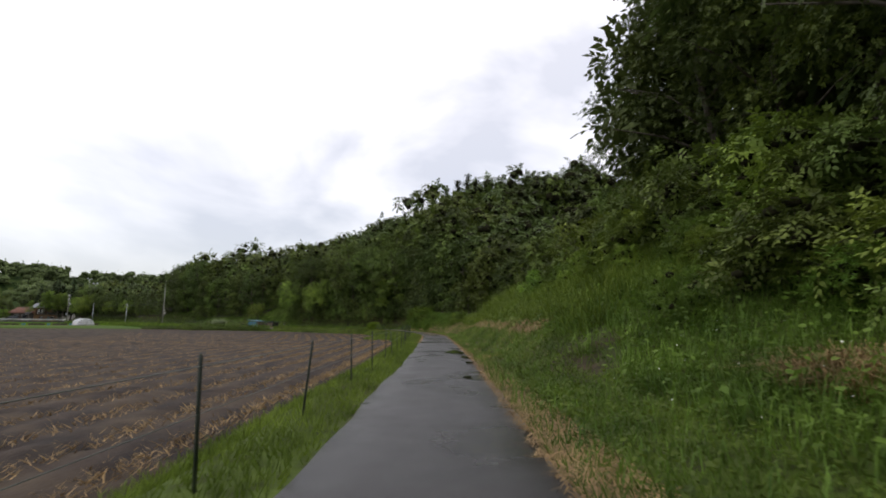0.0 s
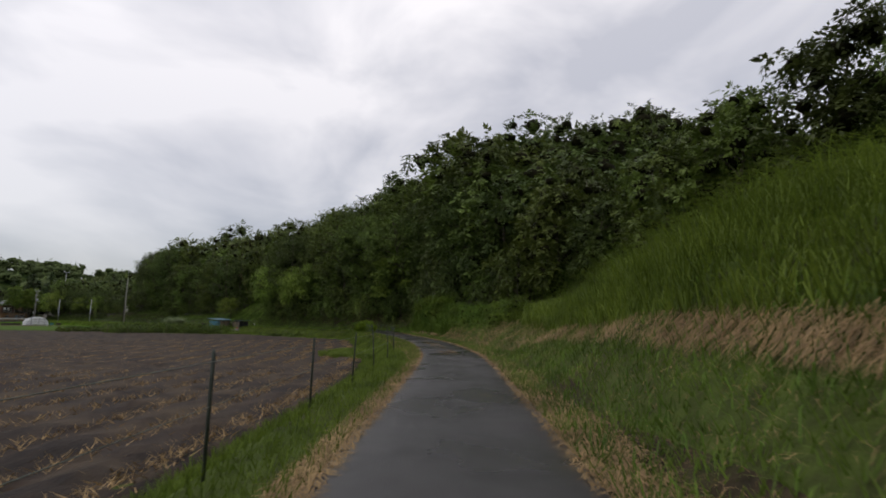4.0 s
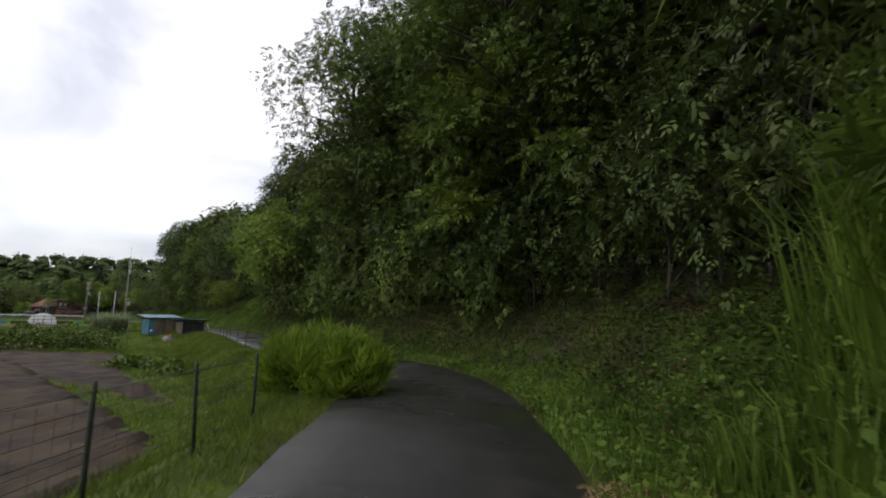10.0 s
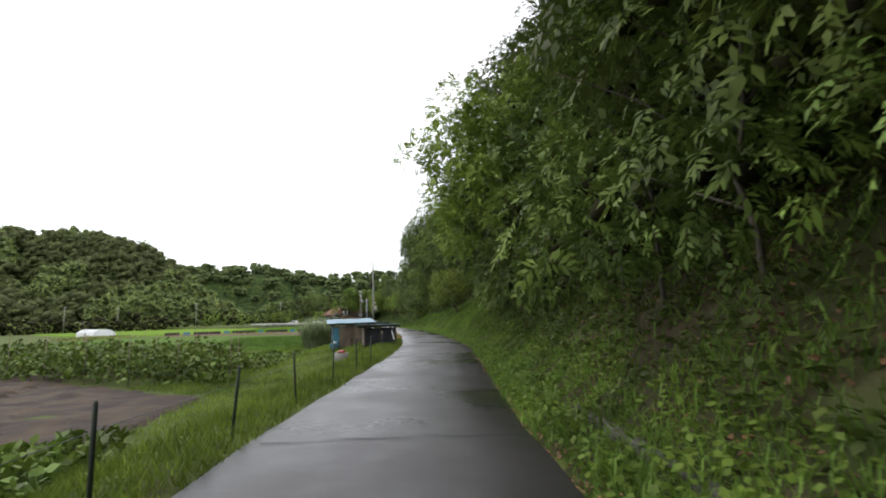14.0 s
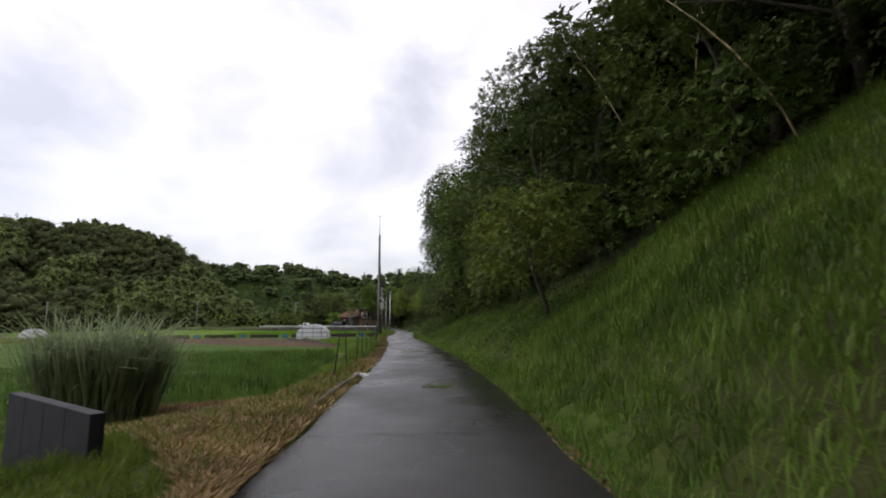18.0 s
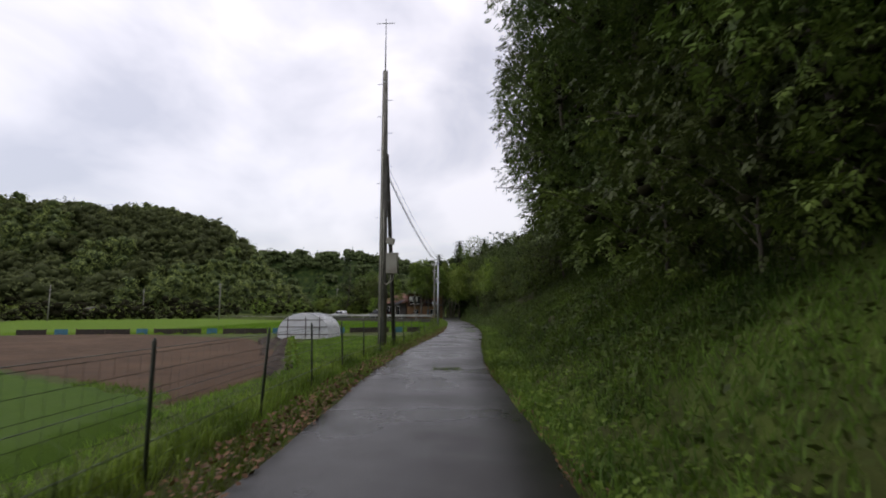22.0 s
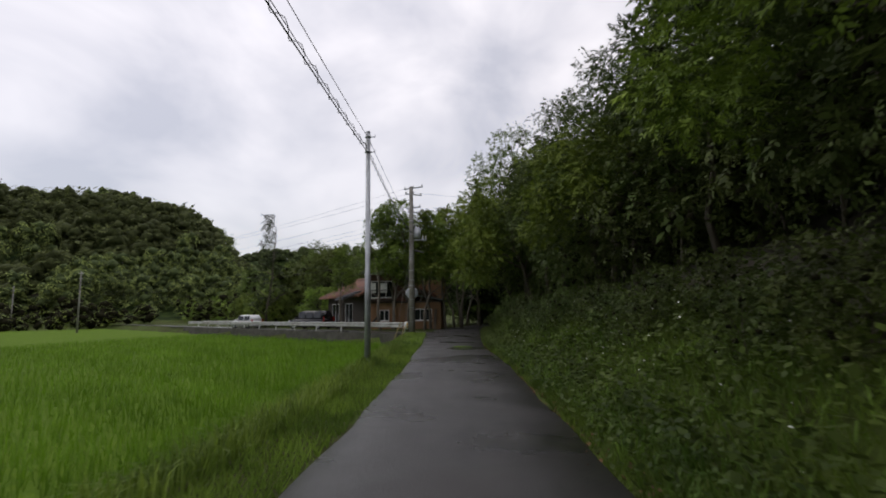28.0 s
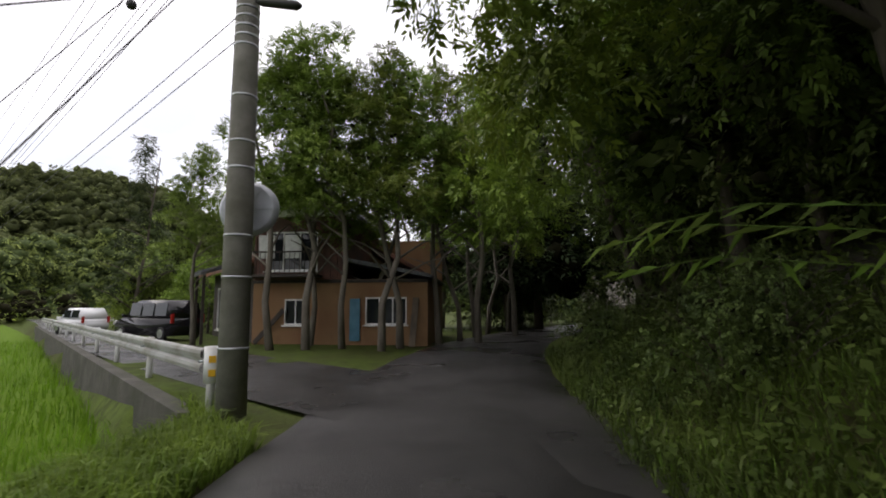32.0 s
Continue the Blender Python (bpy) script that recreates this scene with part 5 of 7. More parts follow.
def transformer_pole():
    ob = empty("utility_pole", "stained concrete power pole with cross-arms and transformer", "utility pole", pose(P4[0], P4[1], 0.0, 0, 0, 52) @ Matrix.Diagonal((1, 1, 0.91, 1)))
    part("shaft", b_tube([(0, 0, -0.5), (0, 0, 3.5), (0, 0, 7.2), (0, 0, 10.9)], [0.195, 0.175, 0.15, 0.125], 18), M_CONCRETE, ob)
    for z in (0.9, 1.9, 2.5, 3.5, 3.9, 4.6, 5.4, 5.55, 5.7, 5.85, 6.0, 7.3, 8.3):
        part("band", b_tube([(0, 0, z), (0, 0, z + 0.035)], 0.203 - 0.0068 * z, 16), M_STEEL, ob)
    for z, half_, turn in ((10.8, 0.75, -30), (10.3, 0.6, 25), (9.3, 0.55, -30), (8.95, 0.4, 20)):
        arm = part("cross_arm", b_box((half_ * 2, 0.08, 0.08), (0.15, 0, z), (0, 0, turn), 0.006), M_STEEL, ob)
        c, sn = math.cos(radians(turn)), math.sin(radians(turn))
        for u in (-0.9, 0.0, 0.9):
            part("insulator", b_tube([(0.15 + u * half_ * c, u * half_ * sn, z + 0.04), (0.15 + u * half_ * c, u * half_ * sn, z + 0.12), (0.15 + u * half_ * c, u * half_ * sn, z + 0.2)], [0.03, 0.055, 0.02], 8), M_WHITE, arm)
    for k, z in enumerate((8.6, 8.25, 7.9, 7.55)):
        part("spool_rack", b_tube([(-0.35, 0, z), (0.35, 0, z)], 0.02, 6), M_STEEL, ob)
    tr = part("transformer", b_tube([(0.38, 0.1, 7.05), (0.38, 0.1, 7.1), (0.38, 0.1, 7.75), (0.38, 0.1, 7.82)], [0.2, 0.23, 0.23, 0.12], 16), M_STEEL, ob, "grey pole transformer")
    for u in (-0.09, 0.09):
        part("bushing", b_tube([(0.38 + u, 0.1, 7.8), (0.38 + u, 0.1, 7.95)], [0.04, 0.025], 8), M_WHITE, tr)
    sh = part("equipment_arm", b_box((1.0, 0.07, 0.07), (0.5, 0.1, 6.9), bevel=0.005), M_STEEL, ob)
    for u in (0.75, 0.95):
        part("fuse_holder", b_tube([(u, 0.1, 6.95), (u, 0.1, 7.2)], [0.04, 0.03], 8), M_WHITE, sh)
    part("cable_closure", b_tube([(0.15, -0.1, 6.1), (0.25, -0.12, 6.08), (0.75, -0.25, 5.92), (0.82, -0.27, 5.9)], [0.03, 0.07, 0.07, 0.03], 10), M_WIRE, ob)
    mir = part("traffic_mirror", b_tube([(-0.02, 0.30, 3.0), (-0.02, 0.36, 3.0), (-0.02, 0.41, 3.0)], [0.36, 0.42, 0.42], 28), M_MIRROR_BACK, ob, "grey back of a round traffic mirror")
    for k in range(6):
        a = k * math.pi / 3
        part("rib", b_box((0.30, 0.02, 0.03), (-0.02 + 0.22 * math.cos(a), 0.30, 3.0 + 0.22 * math.sin(a)), (0, -math.degrees(a), 0)), M_MIRROR_BACK, mir)
    part("mirror_bracket", b_tube([(0, 0.16, 3.0), (0, 0.31, 3.0)], 0.03, 8), M_STEEL, mir)
    return ob


pole_with_mast()
steel_pole(P2, 6.3, "thin galvanised steel pole beside the lane")
steel_pole(P3, 6.6, "thin galvanised steel pole beside the rice field")
transformer_pole()
z1, z2, z3 = ground_at(*P1), ground_at(*P2), ground_at(*P3)
cable("overhead_cable", "lashed black telephone cable between the poles", (*P1, z1 + 6.8), (*P2, z2 + 5.7), 0.5, 0.014, True)
cable("overhead_cable", "thin black overhead wire", (*P1, z1 + 7.2), (*P2, z2 + 6.15), 0.35, 0.008)
cable("overhead_cable", "lashed black telephone cable between the poles", (*P2, z2 + 5.7), (*P3, z3 + 6.0), 0.3, 0.014, True)
cable("overhead_cable", "thin black overhead wire", (*P2, z2 + 6.15), (*P3, z3 + 6.45), 0.22, 0.008)
cable("overhead_cable", "lashed black telephone cable between the poles", (*P3, z3 + 6.0), (*P4, 6.7), 0.25, 0.010, True)
cable("overhead_cable", "thin black overhead wire", (*P3, z3 + 6.45), (*P4, 7.5), 0.2, 0.008)
for dx, z, zz in ((-0.6, 10.9, 9.6), (0.5, 10.4, 9.2), (-0.3, 9.4, 8.2), (-0.3, 8.6, 7.6), (-0.2, 8.25, 7.2), (-0.2, 7.9, 6.9), (-0.1, 6.1, 5.6), (-0.1, 5.7, 5.2)):
    cable("overhead_cable", "black power line running across the valley", (P4[0] + dx, P4[1], z * 0.91), (-196 + dx * 3, 184 - dx, zz), 0.8, 0.008)
for z, zz in ((10.4, 10.0), (8.6, 8.0), (8.25, 7.6), (7.9, 7.3)):
    cable("overhead_cable", "black power line running into the trees", (P4[0] + 0.2, P4[1], z * 0.91), (-112, 232, zz), 0.5, 0.008)
guy = cable("guy_wire", "steel guy wire with a marker ball", (*P4, 7.3), (-135.1, 190.0, -0.6), 0.04, 0.009)
part("marker_ball", b_tube([(-127.80, 196.66, 5.93 + dz) for dz in (0.0, 0.03, 0.08, 0.13, 0.16)], [0.02, 0.06, 0.08, 0.06, 0.02], 14), M_WIRE, guy)
for dz, end in ((5.9, (-120.9, 193.4, 0.95)), (6.8, (-121.7, 194.2, -0.7))):
    cable("guy_wire", "thin steel guy wire down to the verge", (*P4, dz), end, 0.02, 0.008)
for x, y, h in ((-196, 184, 9.8), (-240, 175, 9.5), (-215, 150, 9), (-262, 120, 9), (-190, 215, 9)):
    far_pole = empty("utility_pole", "distant grey concrete power pole", "utility pole", pose(x, y, ground_at(x, y), 0, 0, 20), "distant power poles")
    part("shaft", b_tube([(0, 0, -0.4), (0, 0, h)], [0.17, 0.11], 8), M_CONCRETE, far_pole)
    for k in (0, 1):
        part("cross_arm", b_box((1.6 - 0.4 * k, 0.09, 0.09), (0, 0, h - 0.3 - 0.8 * k)), M_STEEL, far_pole)
flood = empty("floodlight_pole", "tall thin floodlight pole above the trees", "floodlight", pose(-129.5, 217, ground_at(-129.5, 217), 0, 0, 50))
part("shaft", b_tube([(0, 0, -0.4), (0, 0, 15.2)], [0.12, 0.07], 10), M_STEEL, flood)
part("cross_bar", b_box((1.6, 0.08, 0.08), (0, 0, 15.0)), M_STEEL, flood)
for u in (-0.7, 0.7):
    part("lamp_head", b_box((0.45, 0.35, 0.32), (u, -0.1, 15.25), (25, 0, 0), 0.03), M_STEEL, flood)


# ---- fences, stakes, rail ----
def fence(s0, s1, step, d, h, label, wires, net=False, lean=3.0):
    ob = empty("fence", label, "fence", None, "field fences")
    ss = step if isinstance(step, list) else np.arange(s0, s1, step)
    tops = []
    shared = None
    for s_ in ss:
        dd = d(s_) if callable(d) else d
        x, y = lane(s_, dd)
        z = ground_at(x, y)
        if shared is None:
            p = part("post", b_tube([(0, 0, -0.25), (0, 0, h * 0.97), (0, 0, h)], [0.018, 0.018, 0.008], 7), M_POST, ob)
            shared = p.data
        else:
            p = put("post", shared, M_POST, ob)
        p.matrix_basis = pose(x, y, z, rng.normal(0, lean), rng.normal(0, lean), rng.random() * 360)
        tops.append((x, y, z))
    for u in wires:
        part("wire", b_tube([(x, y, z + u * h) for x, y, z in tops], 0.0035, 4), M_MESH, ob)
    if net:
        vs, fs = [], []
        w = 0.0022
        for (xa, ya, za), (xb, yb, zb) in zip(tops, tops[1:]):
            n = max(2, int(math.hypot(xb - xa, yb - ya) / 0.15))
            for k in range(n):
                u = k / n
                x, y, z = xa + (xb - xa) * u, ya + (yb - ya) * u, za + (zb - za) * u
                i = len(vs)
                ux, uy = (xb - xa) / n / 0.15 * w, (yb - ya) / n / 0.15 * w
                vs += [(x - ux, y - uy, z + 0.05), (x + ux, y + uy, z + 0.05), (x + ux, y + uy, z + h * 0.9), (x - ux, y - uy, z + h * 0.9)]
                fs.append((i, i + 1, i + 2, i + 3))
            for k in range(8):
                q = 0.06 + (h * 0.84) * k / 7
                i = len(vs)
                vs += [(xa, ya, za + q - w), (xb, yb, zb + q - w), (xb, yb, zb + q + w), (xa, ya, za + q + w)]
                fs.append((i, i + 1, i + 2, i + 3))
        put("netting", mesh_np("netting", vs, np.array(fs)), M_MESH, ob, "thin green wire netting")
    return ob


edge = lambda s_: float(np.interp(s_, LANE_HALF[:, 0], LANE_HALF[:, 1]))
fence(0, 0, [-12, -9, -5.6, -2.2, 1.4, 4.6, 7.9, 11.9, 15.3, 18.8, 21.6, 24.5, 27.5, 30.6, 33.8, 37.0, 40.6, 44.1, 47.3, 50.9, 55.1, 58.6, 62.0, 64.7, 69.1, 72.6, 76.4, 80.2], lambda s_: -float(np.interp(s_, [0, 30, 42], [1.92, 2.0, 2.35])), 1.12, "thin dark fence posts with slack wire beside the tilled field", (0.55, 0.9))
fence(0, 0, [83.2, 84.8, 86.4, 88.0, 89.6, 91.2], lambda s_: -edge(s_) - 0.75, 0.95, "low wire-net fence before the clump at the bend", (0.5, 0.92), True)
fence(101.5, 123, 2.5, lambda s_: -edge(s_) - 0.35, 0.85, "short dark stakes with cord along the grass verge", (0.75,))
fence(149, 214, 2.55, lambda s_: -edge(s_) - 0.75, 1.2, "green wire-net fence on thin posts beside the crops", (0.3, 0.6, 0.92), True)
for (x, y), (tx, ty), h in (((-121.0, 193.0), (0.54, 0.24), 1.25), ((-121.3, 193.62), (0.38, 0.22), 1.05)):
    z = -0.33
    st = empty("bamboo_stake", "leaning yellow bamboo stake in the verge", "stake", pose(x, y, z), "bamboo stakes")
    part("cane", b_tube([(0, 0, -0.3), (tx * 0.5, ty * 0.5, h * 0.5), (tx, ty, h)], 0.028, 9), M_BAMBOO, st)
    for k in range(4):
        u = 0.15 + 0.24 * k
        part("node", b_tube([(tx * u, ty * u, h * u - 0.012), (tx * u, ty * u, h * u + 0.012)], 0.033, 9), M_BAMBOO, st)


def guard_rail(x0, x1, offset, label):
    ob = empty("guard_rail", label, "guard rail", None, "guard rails")
    n = max(2, int(abs(x1 - x0) / 2.0))
    prof = [(0.0, 0.175), (0.045, 0.15), (0.06, 0.10), (0.045, 0.05), (0.0, 0.02), (0.0, -0.02), (0.045, -0.05), (0.06, -0.10), (0.045, -0.15), (0.0, -0.175)]
    for k in range(0, n, 2):
        xa, xb = x0 + (x1 - x0) * k / n, x0 + (x1 - x0) * min(k + 2, n) / n
        bm = bmesh.new()
        rings = []
        for x in (xa, xb):
            rings.append([bm.verts.new((x, rail_y(x) + offset - px, 0.62 + pz)) for px, pz in prof])
        for a, b, c, d_ in zip(rings[0], rings[0][1:], rings[1][1:], rings[1]):
            bm.faces.new((a, b, c, d_))
        bmesh.ops.solidify(bm, geom=bm.faces[:], thickness=0.006)
        part("beam", bm, M_RAIL, ob)
        x = xa
        post = part("post", b_tube([(x, rail_y(x) + offset + 0.1, -0.3), (x, rail_y(x) + offset + 0.1, 0.80)], 0.058, 12), M_RAIL, ob)
        part("bolt", b_tube([(x, rail_y(x) + offset - 0.075, 0.62), (x, rail_y(x) + offset + 0.05, 0.62)], 0.02, 6), M_STEEL, post)
    return ob


gr = guard_rail(-126.8, -176, 0.32, "white painted steel guard rail above the retaining wall")
sleeve = part("end_sleeve", b_tube([(-126.45, rail_y(-126.4) + 0.34, 0.36), (-126.45, rail_y(-126.4) + 0.34, 0.84)], 0.12, 16), M_RAIL, gr, "rounded white end sleeve")
for z in (0.5, 0.68):
    part("reflector", b_box((0.012, 0.09, 0.09), (-126.335, rail_y(-126.4) + 0.30, z), (0, 0, -20), 0.003), M_YELLOW, sleeve)
guard_rail(-171, -186, 5.2, "white guard rail across the side road")
wall = empty("retaining_wall", "stained mossy concrete retaining wall above the rice", "wall", None)
for k in range(12):
    xa = -126.2 - 4.2 * k
    xb = xa - 4.18
    bm = bmesh.new()
    v = [bm.verts.new(c) for x in (xa, xb) for c in ((x, rail_y(x) - 0.22, -1.25), (x, rail_y(x) + 0.15, -1.25), (x, rail_y(x) + 0.15, 0.06), (x, rail_y(x) - 0.12, 0.06))]
    for q in ((0, 1, 2, 3), (7, 6, 5, 4), (0, 4, 5, 1), (1, 5, 6, 2), (2, 6, 7, 3), (3, 7, 4, 0)):
        bm.faces.new([v[i] for i in q])
    bmesh.ops.recalc_face_normals(bm, faces=bm.faces[:])
    part("panel", bm, M_CONCRETE_DARK, wall)

# ---- low board edging with blue sheets between garden and paddy ----
edging = empty("board_edging", "low dark board edging patched with blue sheets", "edging", None)
line = [(-104.2, 178.0), (-107.2, 172.3), (-110.3, 166.4), (-113.6, 160.6), (-117.5, 155), (-121.5, 149), (-126, 142)]
for k, (a, b) in enumerate(zip(line, line[1:])):
    for j in range(3):
        u0, u1 = j / 3, (j + 1) / 3
        xa, ya, xb, yb = a[0] + (b[0] - a[0]) * u0, a[1] + (b[1] - a[1]) * u0, a[0] + (b[0] - a[0]) * u1, a[1] + (b[1] - a[1]) * u1
        ln, an = math.hypot(xb - xa, yb - ya), math.degrees(math.atan2(yb - ya, xb - xa))
        blue = (k * 3 + j) % 3 == 1
        part("blue_sheet" if blue else "board", b_box((ln * (0.45 if blue else 1.0), 0.03 if not blue else 0.06, 0.55 if not blue else 0.6), ((xa + xb) / 2, (ya + yb) / 2, FIELD + 0.3), (rng.normal(0, 3), 0, an), 0.006), M_TARP_BLUE if blue else M_WOOD_DARK, edging)
        part("stake", b_box((0.05, 0.05, 0.8), (xa, ya, FIELD + 0.32)), M_WOOD_OLD, edging)


# ---- greenhouse tunnels ----
def tunnel(name, label, x, y, turn, width, length, height, base, boards=True):
    ob = empty(name, label, "greenhouse", pose(x, y, base, 0, 0, turn))
    arc = [(math.cos(a) * width / 2 * (1.0 if math.sin(a) > 0 else 1), 0.28 * height + math.sin(a) * height * 0.72) for a in (math.pi * k / 14 for k in range(15))]
    arc = [(width / 2, 0.0)] + arc + [(-width / 2, 0.0)]
    bm = bmesh.new()
    n = 16
    rings = [[bm.verts.new((px, length * k / n, pz + (0.02 * math.sin(k * 2.1 + px * 3) if 0.3 < pz else 0))) for px, pz in arc] for k in range(n + 1)]
    for a, b in zip(rings, rings[1:]):
        for p, q, r_, s_ in zip(a, a[1:], b[1:], b):
            f = bm.faces.new((p, q, r_, s_))
            f.smooth = True
    part("film_cover", bm, M_FILM, ob, "wrinkled white plastic film")
    for e, y_ in (("front", 0.01), ("back", length - 0.01)):
        bm = bmesh.new()
        bm.faces.new([bm.verts.new((px * 0.995, y_, pz * 0.995)) for px, pz in arc])
        bmesh.ops.solidify(bm, geom=bm.faces[:], thickness=0.006)
        part("end_sheet", bm, M_FILM, ob)
    for k in range(0, n + 1, 2):
        part("hoop", b_tube([(px * 1.005, length * k / n, pz * 1.005 + 0.01) for px, pz in arc], 0.014, 5), M_STEEL, ob)
    if boards:
        for z in (0.5, 1.15, 1.75):
            w_ = width * math.sqrt(max(0.05, 1 - max(0, (z - 0.28 * height) / (height * 0.72)) ** 2))
            part("cross_board", b_box((w_, 0.03, 0.07), (0, -0.03, z)), M_WOOD_OLD, ob)
        for u in (-0.3, 0.05, 0.32):
            part("upright", b_box((0.06, 0.04, height * 0.86), (u * width, -0.06, height * 0.43)), M_WOOD_DARK, ob)
        part("base_board", b_box((width * 0.45, 0.03, 0.35), (width * 0.22, -0.05, 0.18), (-6, 0, 0)), M_CLOTH, ob)
        part("base_board", b_box((width * 0.3, 0.03, 0.3), (-width * 0.3, -0.05, 0.15), (-4, 0, 0)), M_CLOTH, ob)
    return ob


tunnel("greenhouse", "small white film greenhouse tunnel with boarded front", -99.7, 160.5, 46.5, 4.5, 4.1, 2.35, FIELD - 0.12)
tunnel("greenhouse_tunnel", "long low white film tunnel across the rice field", -132, 133, 80, 4.0, 22.0, 1.7, FIELD, False)
hoops = empty("spare_hoops", "bundle of bent grey hoops lying in grass", "hoops", pose(-104.6, 165.6, FIELD, 0, 0, 30))
for k in range(6):
    part("hoop", b_tube([(-1.6, 0.08 * k, 0.04), (-1.2, 0.08 * k, 0.3 + 0.02 * k), (0.4, 0.08 * k, 0.34), (1.3, 0.08 * k, 0.22), (1.6, 0.08 * k, 0.04)], 0.02, 6), M_STEEL, hoops)

# ---- sheds beside the lane ----
SH = pose(-33.2, 112.1, -0.34, 0, 0, float(lane_turn(135.5)) + 9)  # at the corner by the lane; x away from the field, y along the lane


def shed(name, label, x0, x1, y0, y1, h_front, h_back, clad, roof_mat):
    ob = empty(name, label, "shed", SH @ pose(0, 0, 0), "farm sheds")
    for x in (x0, (x0 + x1) / 2, x1):
        for y in (y0, y1):
            h = (h_front if y == y0 else h_back) + 0.3
            part("post", b_box((0.09, 0.09, h), (x, y, h / 2 - 0.3)), M_WOOD_DARK, ob)
    for side, a, b in (("front", (x0, y0), (x1, y0)), ("right", (x1, y0), (x1, y1)), ("back", (x1, y1), (x0, y1)), ("left", (x0, y1), (x0, y0))):
        ln, an = math.hypot(b[0] - a[0], b[1] - a[1]), math.degrees(math.atan2(b[1] - a[1], b[0] - a[0]))
        n = max(2, int(ln / 0.55))
        for k in range(n):
            u = (k + 0.5) / n
            h = h_front * 0.93 + rng.normal(0, 0.01)
            p = part(clad[side][0], b_box((ln / n * 0.985, 0.025, h - 0.08), (a[0] + (b[0] - a[0]) * u, a[1] + (b[1] - a[1]) * u, h / 2), (rng.normal(0, 0.8), 0, an), 0.004), clad[side][1], ob)
    n = 6
    for k in range(n):
        w = (x1 - x0 + 0.7) / n
        mid = ((x0 - 0.35) + w * (k + 0.5), (y0 + y1) / 2, (h_front + h_back) / 2 + 0.06)
        part("roof_sheet", b_box((w * 1.02, y1 - y0 + 0.6, 0.018), (mid[0], mid[1], mid[2] + 0.012 * (k % 2) + rng.normal(0, 0.006)), (math.degrees(math.atan2(h_back - h_front, y1 - y0)), rng.normal(0, 0.7), 0), 0.004), roof_mat, ob)
    for y in (y0, y1):
        part("beam", b_box((x1 - x0 + 0.5, 0.08, 0.1), ((x0 + x1) / 2, y, (h_front if y == y0 else h_back) - 0.02)), M_WOOD_DARK, ob)
    return ob


net_ = ("netting_panel", M_NET)
shed("shed", "low shed hung with black netting under blue tin", -1.6, 0.0, 0.0, 1.9, 1.30, 1.27, {"front": net_, "right": net_, "back": net_, "left": ("board", M_WOOD_OLD)}, M_BLUE_ROOF)
sh2 = shed("shed", "larger shed of old boards with a faded blue tin roof", -3.1, -0.95, 3.9, 6.6, 1.42, 1.62, {"front": ("board", M_WOOD_OLD), "right": net_, "back": net_, "left": ("blue_panel", M_TARP_BLUE)}, M_BLUE_ROOF)
# Brown boards of the shed's front, set as one slightly tilted panel.
part("curtain", b_box((1.2, 0.03, 0.72), (-2.15, 3.85, 0.88), (3, 0, 0), 0.01), M_WOOD_OLD, sh2, "pale brown panel of old boards")
part("blue_panel", b_box((0.32, 0.03, 1.15), (-2.93, 3.85, 0.62), (0, 0, 0), 0.01), M_TARP_BLUE, sh2)
lean_to = empty("lean_to", "low lean-to of rusty tin and old boards beside the sheds", "lean-to", SH, "farm sheds")
for k in range(6):
    part("roof_sheet", b_box((0.98, 0.62, 0.02), (-0.42, 2.15 + 0.56 * k, 1.06 - 0.008 * k + 0.01 * (k % 2)), (rng.normal(0, 1), 7 + rng.normal(0, 1), rng.normal(0, 2)), 0.004), M_BLUE_ROOF if k % 3 else M_TILE_RED, lean_to)
for k in range(5):
    part("post", b_box((0.08, 0.08, 1.3), (-0.02, 2.05 + 0.72 * k, 0.36), (0, rng.normal(0, 2), 0)), M_WOOD_DARK, lean_to)
for k in range(4):
    part("board", b_box((0.03, 0.76, 0.9), (-0.5, 2.4 + 0.78 * k, 0.42), (0, rng.normal(0, 1), 0), 0.005), M_WOOD_OLD if k > 1 else M_NET, lean_to)
part("tin_sheet", b_box((0.8, 0.7, 0.02), (-0.4, 5.0, 1.09), (3, 5, 10), 0.004), M_STEEL, lean_to)
for k in range(4):
    blk = empty("roof_weight", "dark concrete block weighting the tin roof", "block", SH @ pose(-1.45 + 0.4 * k, 1.45, 1.345, 0, 0, rng.normal(0, 8)), "roof weights")
    part("block", b_box((0.3, 0.2, 0.16), (0, 0, 0.06), bevel=0.012), M_CONCRETE_DARK, blk)
# The blocks borrow the net material to come out darker; no netting hangs here.
yard = empty("block_wall", "low wall of near-black blocks", "wall", None)
for k in range(4):
    (xa, ya), (xb, yb) = lane(141.2 + 0.45 * k, -3.4 - 0.56 * k), lane(141.64 + 0.45 * k, -3.95 - 0.56 * k)
    part("block", b_box((math.hypot(xb - xa, yb - ya), 0.15, 0.95), ((xa + xb) / 2, (ya + yb) / 2, -0.03), (0, 0, math.degrees(math.atan2(yb - ya, xb - xa))), 0.012), M_NET, yard)
wood = empty("pole_bundle", "bundle of old bamboo poles leaning on the shed", "poles", SH @ pose(-0.16, 2.3, -0.1), "stored poles")
for k in range(9):
    part("cane", b_tube([(0.04 + 0.03 * (k % 3), 0.05 * k, 0.42 + 0.05 * (k % 4)), (0.03 * (k % 2), 1.35 + 0.1 * (k % 3), 0.72 + 0.05 * (k % 4))], 0.022, 6), M_BAMBOO if k % 3 else M_WOOD_OLD, wood)
pipe = empty("white_pipe", "white plastic pipe lying on the tin roof", "pipe", SH @ pose(-0.75, 2.2, 1.11), "")
